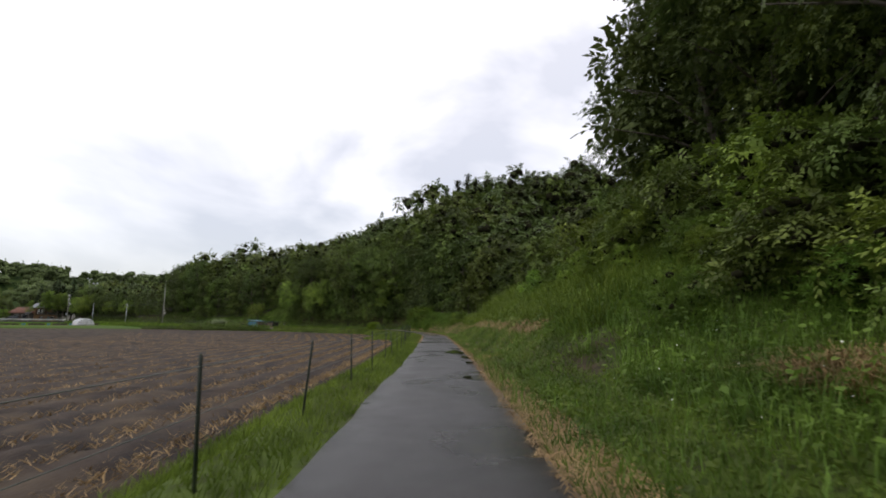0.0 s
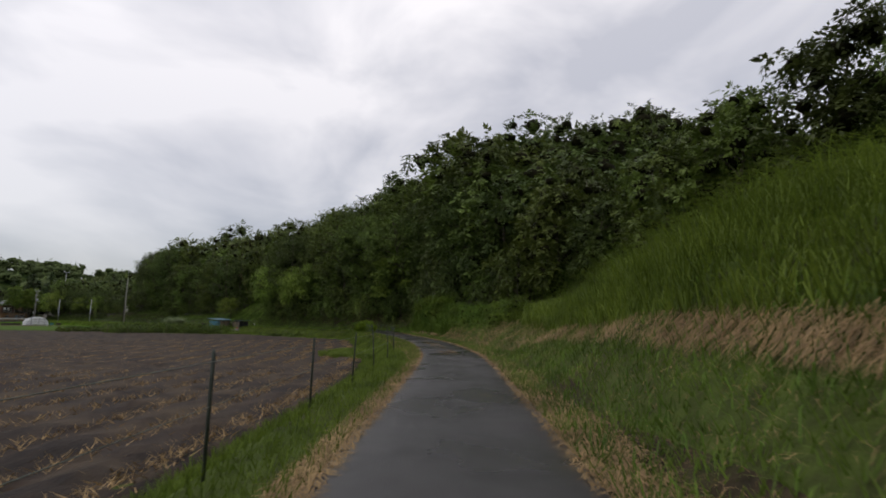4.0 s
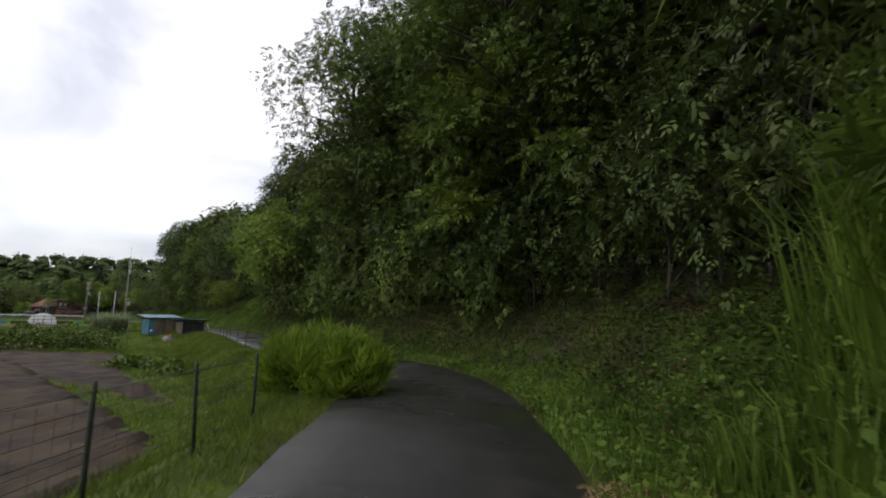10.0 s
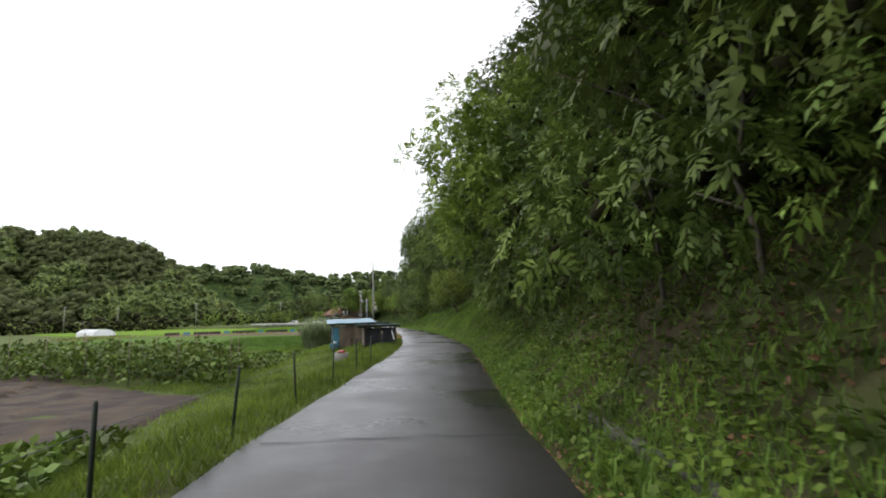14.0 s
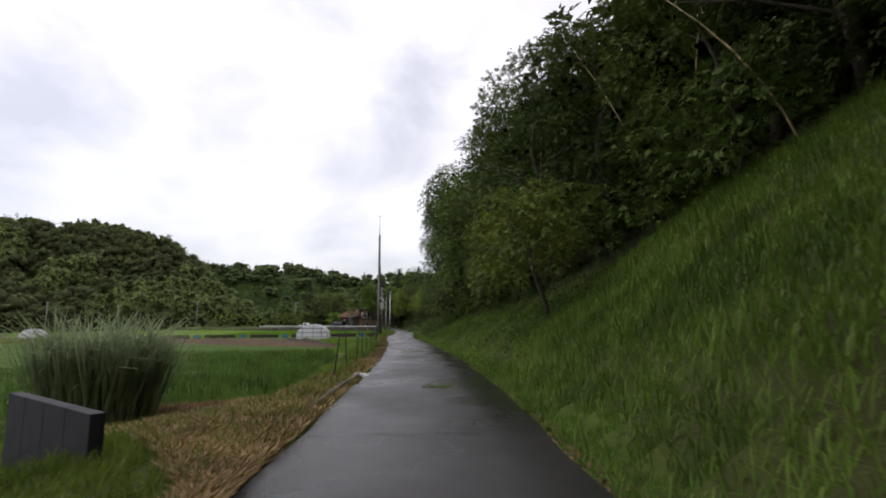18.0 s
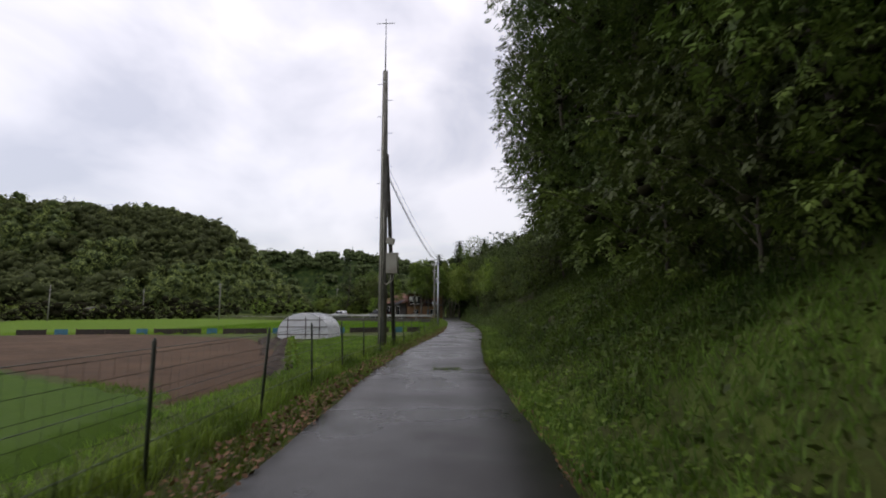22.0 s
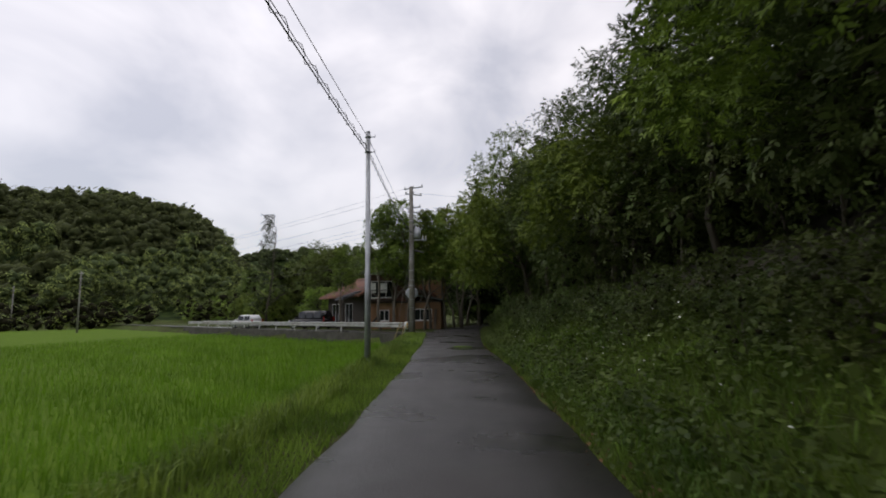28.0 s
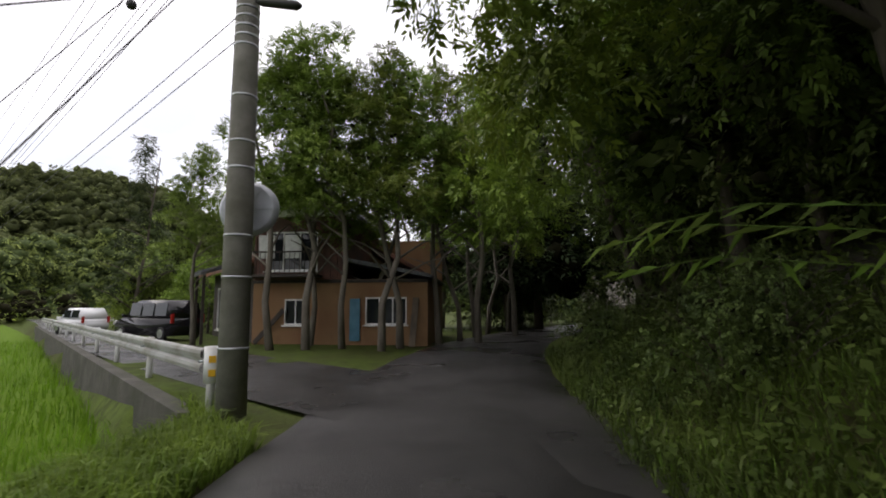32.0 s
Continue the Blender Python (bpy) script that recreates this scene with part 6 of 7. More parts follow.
part("pipe", b_tube([(0, 0, 0), (0.75, 0.3, 0.02)], 0.045, 10), M_WHITE, pipe)
tub = empty("plastic_tub", "blue-grey plastic tub beside the shed", "tub", SH @ pose(-3.1, 3.6, -0.02))
part("tub", b_box((0.36, 0.30, 0.30), (0, 0, 0.16), bevel=0.025, taper=1.15), M_BLUE_ROOF, tub)
part("bucket", b_tube([(0.08, 0.06, 0.33), (0.08, 0.06, 0.44)], [0.08, 0.10], 14), M_WHITE, tub)
drum = empty("concrete_ring", "concrete well ring with a red lid", "well ring", pose(*lane(130.8, -4.5), -0.83))
part("ring", b_tube([(0, 0, -0.1), (0, 0, 0.55)], 0.36, 18), M_CONCRETE, drum)
part("lid", b_tube([(0.05, 0, 0.55), (0.05, 0, 0.62), (0.05, 0, 0.68)], [0.2, 0.2, 0.1], 12), M_RED_LENS, drum)
trough = empty("water_trough", "low concrete trough sunk in the grass", "trough", pose(*lane(131.9, -4.25), -0.74, 0, 0, 40))
for sx, sy, ox, oy in ((1.2, 0.1, 0, 0.4), (1.2, 0.1, 0, -0.4), (0.1, 0.9, 0.6, 0), (0.1, 0.9, -0.6, 0)):
    part("side", b_box((sx, sy, 0.35), (ox, oy, 0.15), bevel=0.01), M_CONCRETE, trough)
part("floor", b_box((1.2, 0.8, 0.05), (0, 0, 0.06)), M_CONCRETE, trough)

# ---- the houses at the junction ----
HB = pose(-139.5, 202.3, 0.0, 0, 0, 47.5) @ Matrix.Diagonal((0.8, 1, 1, 1))  # x along the front to the right, y away from the lane
hb = empty("house", "old two-storey house with ochre plaster and rust-red cladding", "house", HB)


def wall_with_holes(parent, name, x0, x1, z0, z1, y, holes, mat, thick=0.16):
    """Front wall pieces round its openings."""
    xs = sorted({x0, x1, *[h[0] for h in holes], *[h[1] for h in holes]})
    for a, b in zip(xs, xs[1:]):
        cuts = sorted([(h[2], h[3]) for h in holes if h[0] <= a and h[1] >= b])
        z = z0
        for lo, hi in cuts + [(z1, z1)]:
            if lo - z > 0.01:
                part(name, b_box((b - a, thick, lo - z), ((a + b) / 2, y, (lo + z) / 2)), mat, parent)
            z = hi


def window(parent, x0, x1, z0, z1, y, bars=2, mat=M_WHITE):
    w = part("window", b_box((x1 - x0, 0.02, z1 - z0), ((x0 + x1) / 2, y + 0.03, (z0 + z1) / 2)), M_GLASS, parent, "dark window pane")
    for x in np.linspace(x0 + 0.03, x1 - 0.03, bars + 1):
        part("window_frame", b_box((0.06, 0.07, z1 - z0), (x, y - 0.02, (z0 + z1) / 2), bevel=0.006), mat, w)
    for z in (z0 + 0.03, z1 - 0.03):
        part("window_frame", b_box((x1 - x0, 0.075, 0.06), ((x0 + x1) / 2, y - 0.022, z), bevel=0.006), mat, w)
    part("window_sill", b_box((x1 - x0 + 0.16, 0.16, 0.05), ((x0 + x1) / 2, y - 0.07, z0 - 0.03), bevel=0.008), mat, w)
    return w


low = [(1.6, 2.7, 0.75, 1.75), (5.6, 7.6, 0.75, 1.8)]
high = [(0.6, 3.2, 2.85, 4.4)]
wall_with_holes(hb, "wall_lower", 0.0, 8.6, -0.3, 2.45, 0, low, M_PLASTER)
wall_with_holes(hb, "wall_upper", 0.0, 4.6, 2.5, 5.0, -0.02, high, M_CLAD)
part("string_course", b_box((8.7, 0.2, 0.1), (4.3, -0.04, 2.42), bevel=0.01), M_WOOD_DARK, hb)
for k in range(14):
    x = 0.1 + 0.34 * k
    if not 0.55 < x < 3.25:
        part("clad_batten", b_box((0.05, 0.03, 2.4), (x, -0.115, 3.75)), M_CLAD, hb)
part("wall_side", b_box((0.16, 6.0, 5.2), (0.08, 3.1, 2.4)), M_PLASTER, hb)
part("wall_side", b_box((0.16, 6.0, 2.7), (8.52, 3.1, 1.1)), M_PLASTER, hb)
part("wall_side", b_box((0.16, 6.0, 2.6), (4.52, 3.1, 3.75)), M_CLAD, hb)
part("wall_rear", b_box((8.6, 0.16, 5.0), (4.3, 6.2, 2.3)), M_PLASTER, hb)
part("floor", b_box((8.3, 6.0, 0.12), (4.3, 3.1, 2.45)), M_WOOD_OLD, hb)
window(hb, 1.6, 2.7, 0.75, 1.75, -0.04, 2)
window(hb, 5.6, 7.6, 0.75, 1.8, -0.04, 3)
window(hb, 0.6, 3.2, 2.85, 4.4, -0.06, 3)
bal = part("balcony", b_box((3.3, 0.8, 0.1), (1.8, -0.5, 2.62), bevel=0.01), M_WOOD_DARK, hb)
for k in range(14):
    part("baluster", b_tube([(0.25 + 0.24 * k, -0.86, 2.66), (0.25 + 0.24 * k, -0.86, 3.5)], 0.014, 6), M_WOOD_DARK, bal)
part("handrail", b_box((3.3, 0.06, 0.06), (1.8, -0.86, 3.52), bevel=0.01), M_WOOD_DARK, bal)
for x in (0.9, 2.2):
    part("laundry", b_box((0.8, 0.03, 0.9), (x, -0.6, 3.75), (4, 0, 0), 0.01), M_CLOTH, bal, "pale cloth hanging on the balcony")
gable = b_prism([(-0.35, 5.0), (4.95, 5.0), (2.3, 6.7)], 0.14)
bmesh.ops.translate(gable, verts=gable.verts[:], vec=(0, 0.02, 0))
part("gable", gable, M_WHITE, hb, "pale plastered gable")
for side, turn, cx in ((-1, -32.5, 0.85), (1, 32.5, 3.75)):
    rf = part("roof", b_box((3.75, 7.4, 0.10), (cx, 2.9, 5.86), (0, turn, 0), 0.01), M_TILE_GREY, hb, "dark grey tiled roof")
    for k in range(9):
        u = -1.6 + 0.4 * k
        part("roof_roll", b_box((0.36, 7.4, 0.05), (cx + u * math.cos(radians(turn)), 2.9, 5.86 - u * math.sin(radians(turn)) + 0.09), (0, turn + 3 * side, 0), 0.01), M_TILE_GREY, rf)
lean = part("lean_to_roof", b_box((4.3, 6.6, 0.09), (6.7, 2.9, 2.9), (0, 9, 0), 0.01), M_TILE_GREY, hb)
for k in range(10):
    part("roof_roll", b_box((0.36, 6.6, 0.05), (4.9 + 0.4 * k, 2.9, 3.26 - 0.0634 * k), (0, 12, 0), 0.01), M_TILE_GREY, lean)
part("leaning_board", b_box((0.2, 0.05, 1.9), (0.95, -0.3, 0.7), (0, 48, 0), 0.01), M_WOOD_DARK, hb)
part("shutter", b_box((0.5, 0.06, 1.6), (5.1, -0.12, 0.95), bevel=0.01), M_TARP_BLUE, hb, "blue-grey wooden shutter")
part("leaning_board", b_box((0.3, 0.05, 1.9), (8.0, -0.35, 0.85), (-12, 4, 0), 0.01), M_WOOD_OLD, hb)

HR = pose(-148.4, 203.0, 0.0, 0, 0, -2) @ Matrix.Diagonal((0.66, 1, 1.18, 1))
hr = empty("house", "single-storey house with a red-brown tiled roof", "house", HR)
wall_with_holes(hr, "wall", 0, 12.0, -0.2, 2.7, 0, [(1.5, 4.0, 0.3, 2.1), (6.0, 8.5, 0.3, 2.1)], M_WOOD_DARK)
part("wall", b_box((0.16, 7, 2.9), (0.08, 3.6, 1.25)), M_PLASTER, hr)
part("wall", b_box((0.16, 7, 2.9), (11.92, 3.6, 1.25)), M_PLASTER, hr)
part("wall", b_box((12, 0.16, 2.9), (6, 7.1, 1.25)), M_PLASTER, hr)
window(hr, 1.5, 4.0, 0.3, 2.1, -0.04, 2)
window(hr, 6.0, 8.5, 0.3, 2.1, -0.04, 2)
for side, y0, sg in ((0, -0.9, 1), (1, 8.0, -1)):
    slope = part("roof", b_box((13.4, 4.75, 0.1), (6, 3.55 - sg * 2.25, 3.42), (sg * 20.5, 0, 0), 0.01), M_TILE_RED, hr, "red-brown tiled roof slope")
    for k in range(33):
        part("roof_roll", b_tube([(-0.55 + 0.41 * k, 3.55 - sg * 4.45, 2.66), (-0.55 + 0.41 * k, 3.55 - sg * 0.06, 4.30)], 0.085, 6), M_TILE_RED, slope)
part("ridge_tile", b_tube([(-0.7, 3.55, 4.34), (12.7, 3.55, 4.34)], 0.16, 8), M_TILE_RED, hr)
for x in (0.1, 11.9):
    g = b_prism([(-3.5, 2.6), (3.5, 2.6), (0, 4.1)], 0.12)
    bmesh.ops.rotate(g, verts=g.verts[:], matrix=Matrix.Rotation(radians(90), 3, "Z"))
    bmesh.ops.translate(g, verts=g.verts[:], vec=(x, 3.55, 0))
    part("gable", g, M_PLASTER, hr)
porch = part("porch_roof", b_box((2.6, 2.2, 0.09), (10.4, -1.1, 2.65), (16, 0, 0), 0.01), M_TILE_GREY, hr, "grey tiled porch roof")
for k in range(7):
    part("roof_roll", b_tube([(9.25 + 0.38 * k, -2.1, 2.42), (9.25 + 0.38 * k, -0.1, 3.0)], 0.075, 6), M_TILE_GREY, porch)
for x in (9.3, 11.5):
    part("porch_post", b_box((0.11, 0.11, 2.5), (x, -2.0, 1.2)), M_WOOD_DARK, hr)
hg = empty("house", "far small house with a grey tiled roof among trees", "house", pose(-247, 161, ground_at(-247, 161), 0, 0, 70))
part("wall", b_box((9, 6, 2.2), (0, 0, 1.1), bevel=0.02), M_WOOD_OLD, hg)
for sg in (-1, 1):
    part("roof", b_box((10, 3.7, 0.12), (0, sg * 1.65, 2.8), (-sg * 24, 0, 0), 0.01), M_CONCRETE_DARK, hg)
for x in (-2.5, 2):
    part("window", b_box((1.8, 0.05, 1.2), (x, -3.02, 1.5)), M_GLASS, hg)


# ---- parked cars ----
def car(label, x, y, turn, length, width, height, nose, paint, boxy):
    """Front towards -x."""
    ob = empty("car", label, "car", pose(x, y, 0.02, 0, 0, turn), "parked cars")
    L2, W2 = length / 2, width / 2
    belt = height * 0.56
    side = [(-L2, 0.28), (-L2 - 0.0, belt * 0.72), (-L2 + 0.12, belt * 0.86), (-L2 + nose, belt), (L2 - 0.06, belt), (L2, belt * 0.8), (L2, 0.3), (L2 - 0.2, 0.2), (-L2 + 0.15, 0.2)]
    bm = b_prism(side, width)
    for v in bm.verts:
        if abs(v.co.x) > L2 - 0.2:
            v.co.y *= 0.9
    bmesh.ops.bevel(bm, geom=[e for e in bm.edges], offset=0.05, segments=2, affect="EDGES")
    part("body", bm, paint, ob, smooth=True)
    cab = [(-L2 + nose - 0.05, belt - 0.02), (-L2 + nose + boxy, height - 0.04), (-L2 + nose + boxy + 0.3, height), (L2 - 0.45, height - 0.02), (L2 - 0.05, belt - 0.02)]
    bm = b_prism(cab, width * 0.94)
    for v in bm.verts:
        if v.co.z > height - 0.1:
            v.co.y *= 0.84
    bmesh.ops.bevel(bm, geom=[e for e in bm.edges], offset=0.04, segments=2, affect="EDGES")
    cabin = part("cabin", bm, paint, ob, smooth=True)
    a, b = Vector((-L2 + nose + 0.02, 0, belt + 0.04)), Vector((-L2 + nose + boxy - 0.02, 0, height - 0.10))
    mid_, tl = (a + b) / 2, math.degrees(math.atan2(b.z - a.z, b.x - a.x))
    part("windscreen", b_box(((b - a).length, width * 0.78, 0.015), (mid_.x - 0.035, 0, mid_.z + 0.02), (0, -tl, 0), 0.005), M_GLASS, cabin)
    for sg in (-1, 1):
        for k in range(2 if length < 4.2 else 3):
            x0 = -L2 + nose + 0.55 + k * 1.0
            part("side_window", b_box((0.86, 0.02, height - belt - 0.2), (x0 + 0.35, sg * width * 0.445, (height + belt) / 2 - 0.03), (sg * 9, 0, 0), 0.006), M_GLASS, cabin)
        part("wing_mirror", b_box((0.12, 0.2, 0.14), (-L2 + nose + 0.25, sg * (W2 + 0.08), belt + 0.08), bevel=0.03), paint, ob)
        part("headlight", b_box((0.28, 0.36, 0.16), (-L2 + 0.06, sg * width * 0.36, belt * 0.76), (0, -20, sg * 14), 0.04), M_LAMP, ob, "clear headlight")
        part("tail_light", b_box((0.08, 0.14, 0.4), (L2 - 0.02, sg * width * 0.42, belt * 0.95), bevel=0.02), M_RED_LENS, ob)
        part("fog_lamp", b_box((0.06, 0.16, 0.09), (-L2 - 0.005, sg * width * 0.34, 0.38), bevel=0.02), M_LAMP, ob)
        for ux in (-L2 + 0.72, L2 - 0.68):
            wh = part("wheel", b_tube([(ux, sg * (W2 - 0.2), 0.3), (ux, sg * (W2 - 0.18), 0.3), (ux, sg * (W2 - 0.02), 0.3), (ux, sg * (W2 + 0.0), 0.3)], [0.27, 0.3, 0.3, 0.27], 20), M_RUBBER, ob)
            part("rim", b_tube([(ux, sg * (W2 - 0.03), 0.3), (ux, sg * (W2 + 0.012), 0.3)], [0.2, 0.19], 16), M_ALLOY, wh)
    part("grille", b_box((0.03, width * 0.44, 0.09), (-L2 - 0.005, 0, belt * 0.66), bevel=0.01), M_ALLOY if boxy > 0.7 else M_RUBBER, ob)
    part("bumper_intake", b_box((0.03, width * 0.5, 0.12), (-L2 - 0.003, 0, 0.36), bevel=0.02), M_RUBBER, ob)
    part("number_plate", b_box((0.02, 0.33, 0.16), (-L2 - 0.02, 0, 0.5), bevel=0.005), M_WHITE, ob)
    return ob


car("white small hatchback car parked beside the road", -158.0, 197.5, 22, 3.6, 1.69, 1.52, 0.85, M_BODY_WHITE, 0.75)
car("black minivan parked under the trees", -146.2, 200.0, 22, 4.6, 1.72, 1.80, 0.9, M_BODY_BLACK, 0.85)

# ---- things lying about ----
for x, y, s_ in ((-44.3, 124.35, 0.46), (-44.75, 124.0, 0.2)):
    sack = empty("white_sack", "crumpled white plastic sack on the verge", "sack", pose(x, y, max(ground_at(x, y), 0.0) - 0.02, 0, 0, 30), "white sacks")
    bm = bmesh.new()
    bmesh.ops.create_icosphere(bm, subdivisions=3, radius=0.5)
    for v in bm.verts:
        v.co *= 1 + 0.22 * noise.noise(v.co * 3.1)
        v.co = Vector((v.co.x * 1.2 * s_, v.co.y * 0.7 * s_, max(v.co.z * 0.42, -0.05) * s_))
    part("sack", bm, M_CLOTH, sack, smooth=True)
plank = empty("kerb_plank", "thin plank edging the verge by the fence", "plank", None)
part("plank", b_tube([(*lane(144.0, -edge(144) - 0.3), 0.02), (*lane(147, -edge(147) - 0.25), 0.04), (*lane(149.6, -edge(149) - 0.12), 0.03)], 0.05, 6), M_WOOD_OLD, plank)
def puddle(s_, d_, ln, wd, seed):
    """A still film of water with a ragged rim."""
    rim = []
    for k in range(44):
        a = k / 44 * 6.283
        q = 1 + 0.16 * math.sin(3 * a + seed) + 0.13 * math.sin(7 * a + 2 * seed) + 0.09 * math.sin(13 * a + 3 * seed)
        rim.append((*lane(s_ + ln * math.cos(a) * q, d_ + wd * math.sin(a) * q), 0.036))
    tagged(put("puddle", mesh_np("puddle", rim, np.array([list(range(44))])), M_WATER), "still puddle on the wet lane", "puddle", kind="structure")


for row in ((23.3, 0.70, 1.35, 0.40, 1.0), (20.2, 0.95, 0.5, 0.14, 2.2), (17.4, 0.98, 0.4, 0.13, 3.1), (12.9, 0.72, 0.3, 0.10, 0.4)):
    puddle(*row)

# narrow pale strip tied to a stake by the sheds, black box on a fence post
x, y = lane(130.06, -1.95)
strip = empty("marker_stake", "thin stake with a pale plastic strip tied on", "stake", pose(x, y, -0.1))
part("stake", b_tube([(0, 0, -0.2), (0.02, 0, 1.25)], 0.02, 6), M_POST, strip)
part("strip", b_box((0.05, 0.012, 0.42), (0.07, -0.03, 0.62), (0, -16, 20), 0.004), M_WHITE, strip, "pale plastic strip")

x, y = lane(128.7, -2.35)
stake = empty("fence_stake", "thin dark stake with a brown cap in the verge", "stake", pose(x, y, -0.3))
part("stake", b_tube([(0, 0, -0.2), (0.015, 0, 0.95)], 0.018, 6), M_POST, stake)
part("cap", b_tube([(0.015, 0, 0.93), (0.015, 0, 0.99), (0.015, 0, 1.06)], [0.045, 0.05, 0.03], 8), M_WOOD_OLD, stake)

# tall floodlight mast behind the trees
mast = empty("floodlight_mast", "tall grey mast with two floodlights", "light mast", pose(-150, 262, ground_at(-150, 262)))
part("mast", b_tube([(0, 0, -0.5), (0, 0, 15.6)], [0.16, 0.09], 8), M_STEEL, mast)
part("cross_arm", b_box((2.2, 0.12, 0.12), (0, 0, 15.3)), M_STEEL, mast)
for x in (-0.9, 0.9):
    part("floodlight", b_box((0.7, 0.35, 0.5), (x, -0.15, 15.6), (-25, 0, 0), 0.04), M_STEEL, mast, "grey floodlight housing")
# joints across the lane
for k, (s_, wd) in enumerate(((98.5, 0.03), (111.0, 0.04), (142.0, 0.03), (163.5, 0.035), (180.5, 0.05), (188.0, 0.03), (206.8, 0.05), (211.5, 0.04), (229.0, 0.03), (239.0, 0.04))):
    e = 1.2 * float(np.interp(s_, LANE_HALF[:, 0], LANE_HALF[:, 1]) / 1.3)
    pts = [(s_ + 0.05 * math.sin(k + 2.3 * j), -e + 2 * e * j / 9) for j in range(10)]
    vv, ff = [], []
    for j, (a_, d_) in enumerate(pts):
        zc = 0.034 - 0.03 * (d_ / e) ** 2 * 0.75 + 0.004
        for o in (-wd / 2, wd / 2):
            x, y = lane(a_ + o * (0.6 + 0.4 * math.sin(j * 1.9 + k)), d_)
            vv.append((x, y, zc))
        if j:
            ff.append((2 * j - 2, 2 * j - 1, 2 * j + 1, 2 * j))
    tagged(put("road_joint", mesh_np("road_joint", np.array(vv), np.array(ff)), M_RUBBER), "dark tar joint across the wet lane", "road", kind="structure")

# ---- shrubs along the bank ----
def row_of(kinds, name, label, category, s0, s1, step, d0, d1, lo, hi, group, tall_=1.0, sink=0.15):
    s_ = s0
    k = 0
    while s_ < s1:
        a, b = (d0(s_), d1(s_)) if callable(d0) else (d0, d1)
        x, y = lane(s_ + rng.uniform(-0.4, 0.4), rng.uniform(a, b))
        plant(kinds[k % len(kinds)], name, label, category, float(x), float(y), rng.uniform(lo, hi), tall=tall_ * rng.uniform(0.85, 1.2), group=group, sink=sink)
        s_ += step * rng.uniform(0.8, 1.2)
        k += 1


wood_edge = lambda s_: float(np.interp(s_, FOREST[:, 0], FOREST[:, 1]))
SH_ = ("shrub", "leafy green shrub on the bank", "shrub")
row_of(T_SHRUB_FINE, *SH_, 100, 137, 1.9, 3.7, 4.6, 1.0, 1.6, "bank shrubs", 1.25)
row_of(T_SHRUB_FINE, *SH_, 97, 137, 2.2, 4.6, 6.0, 1.5, 2.1, "bank shrubs", 1.4)
row_of(T_SHRUB_FINE, *SH_, 151, 179, 2.6, lambda s_: wood_edge(s_) - 0.8, lambda s_: wood_edge(s_) + 0.4, 1.1, 1.6, "bank shrubs")
row_of(T_SHRUB_FINE, *SH_, 207, 222, 1.6, 4.9, 6.0, 0.8, 1.1, "bank shrubs", 1.2)
row_of(T_SHRUB_FINE[1:2], *SH_, 222, 274, 1.3, 3.0, 3.9, 0.32, 0.52, "bank shrubs", 1.2)
DARK_ = ("shrub", "dark evergreen shrub deep under the trees", "shrub")
row_of(T_DARK, *DARK_, 220, 278, 1.9, 5.4, 7.0, 1.1, 1.7, "dark undergrowth", 1.2)
row_of(T_DARK, *DARK_, 219, 278, 2.2, 7.4, 9.2, 1.6, 2.2, "dark undergrowth", 1.3)
row_of(T_DARK, *DARK_, 284, 304, 1.6, -4.8, -3.4, 1.1, 1.7, "dark undergrowth", 1.2)
row_of(T_DARK, *DARK_, 84, 104, 1.4, 4.7, 5.9, 0.9, 1.5, "dark undergrowth", 1.2)
row_of(T_DARK, *DARK_, 84, 105, 1.9, 6.2, 8.2, 1.7, 2.4, "dark undergrowth", 1.3)
row_of(T_SHRUB, *SH_, 4, 30, 1.9, 7.2, 9.4, 0.8, 1.3, "bank shrubs")
row_of(T_SHRUB, *SH_, 5, 32, 1.9, 9.4, 12.2, 1.1, 1.7, "bank shrubs")
row_of(T_OAK, "tree", "leafy broadleaf tree on the slope", "tree", 179, 204, 3.2, 10.8, 12.8, 1.1, 1.4, "trees on the slope")
row_of(T_SHRUB_FINE, *SH_, 31, 86, 2.6, lambda s_: wood_edge(s_) - 1.4, lambda s_: wood_edge(s_) + 0.4, 1.2, 2.0, "bank shrubs", 1.2)
row_of(T_SHRUB_FINE, *SH_, 135, 150, 2.6, lambda s_: wood_edge(s_) - 0.8, lambda s_: wood_edge(s_) + 0.6, 1.2, 1.8, "bank shrubs")
row_of(T_SHRUB_FINE, *SH_, 180, 203, 2.6, lambda s_: wood_edge(s_) - 0.6, lambda s_: wood_edge(s_) + 0.6, 1.2, 1.8, "bank shrubs")


T_WEED = [tree_kind(271 + k, "shrub", 1.5, 0.9, 16, 420, 0.26, (M_GRASS_TALL, M_GRASS, M_GRASS)[k], M_GRASS, 0.012, 7, 0.05, core=0.3, leaflets=7, width=0.26, droop=-0.1) for k in range(3)]
row_of(T_WEED, "tall_weed", "bushy bright green weed on top of the bank", "weed", 58, 84, 1.0, 3.3, 4.4, 0.55, 0.8, "bank weeds", 1.1, 0.05)
row_of(T_WEED, "tall_weed", "bushy bright green weed on top of the bank", "weed", 60, 86, 1.3, 2.7, 3.4, 0.4, 0.62, "bank weeds", 1.0, 0.05)
row_of(T_WEED, "tall_weed", "tall bushy green weed among the reeds", "weed", 80.5, 88.5, 0.9, 2.9, 4.4, 1.1, 1.5, "bank weeds", 1.15, 0.05)
row_of(T_WEED, "tall_weed", "bushy bright green weed on the bank", "weed", 8, 32, 1.5, 5.2, 8.0, 0.7, 1.1, "bank weeds", 1.0, 0.05)


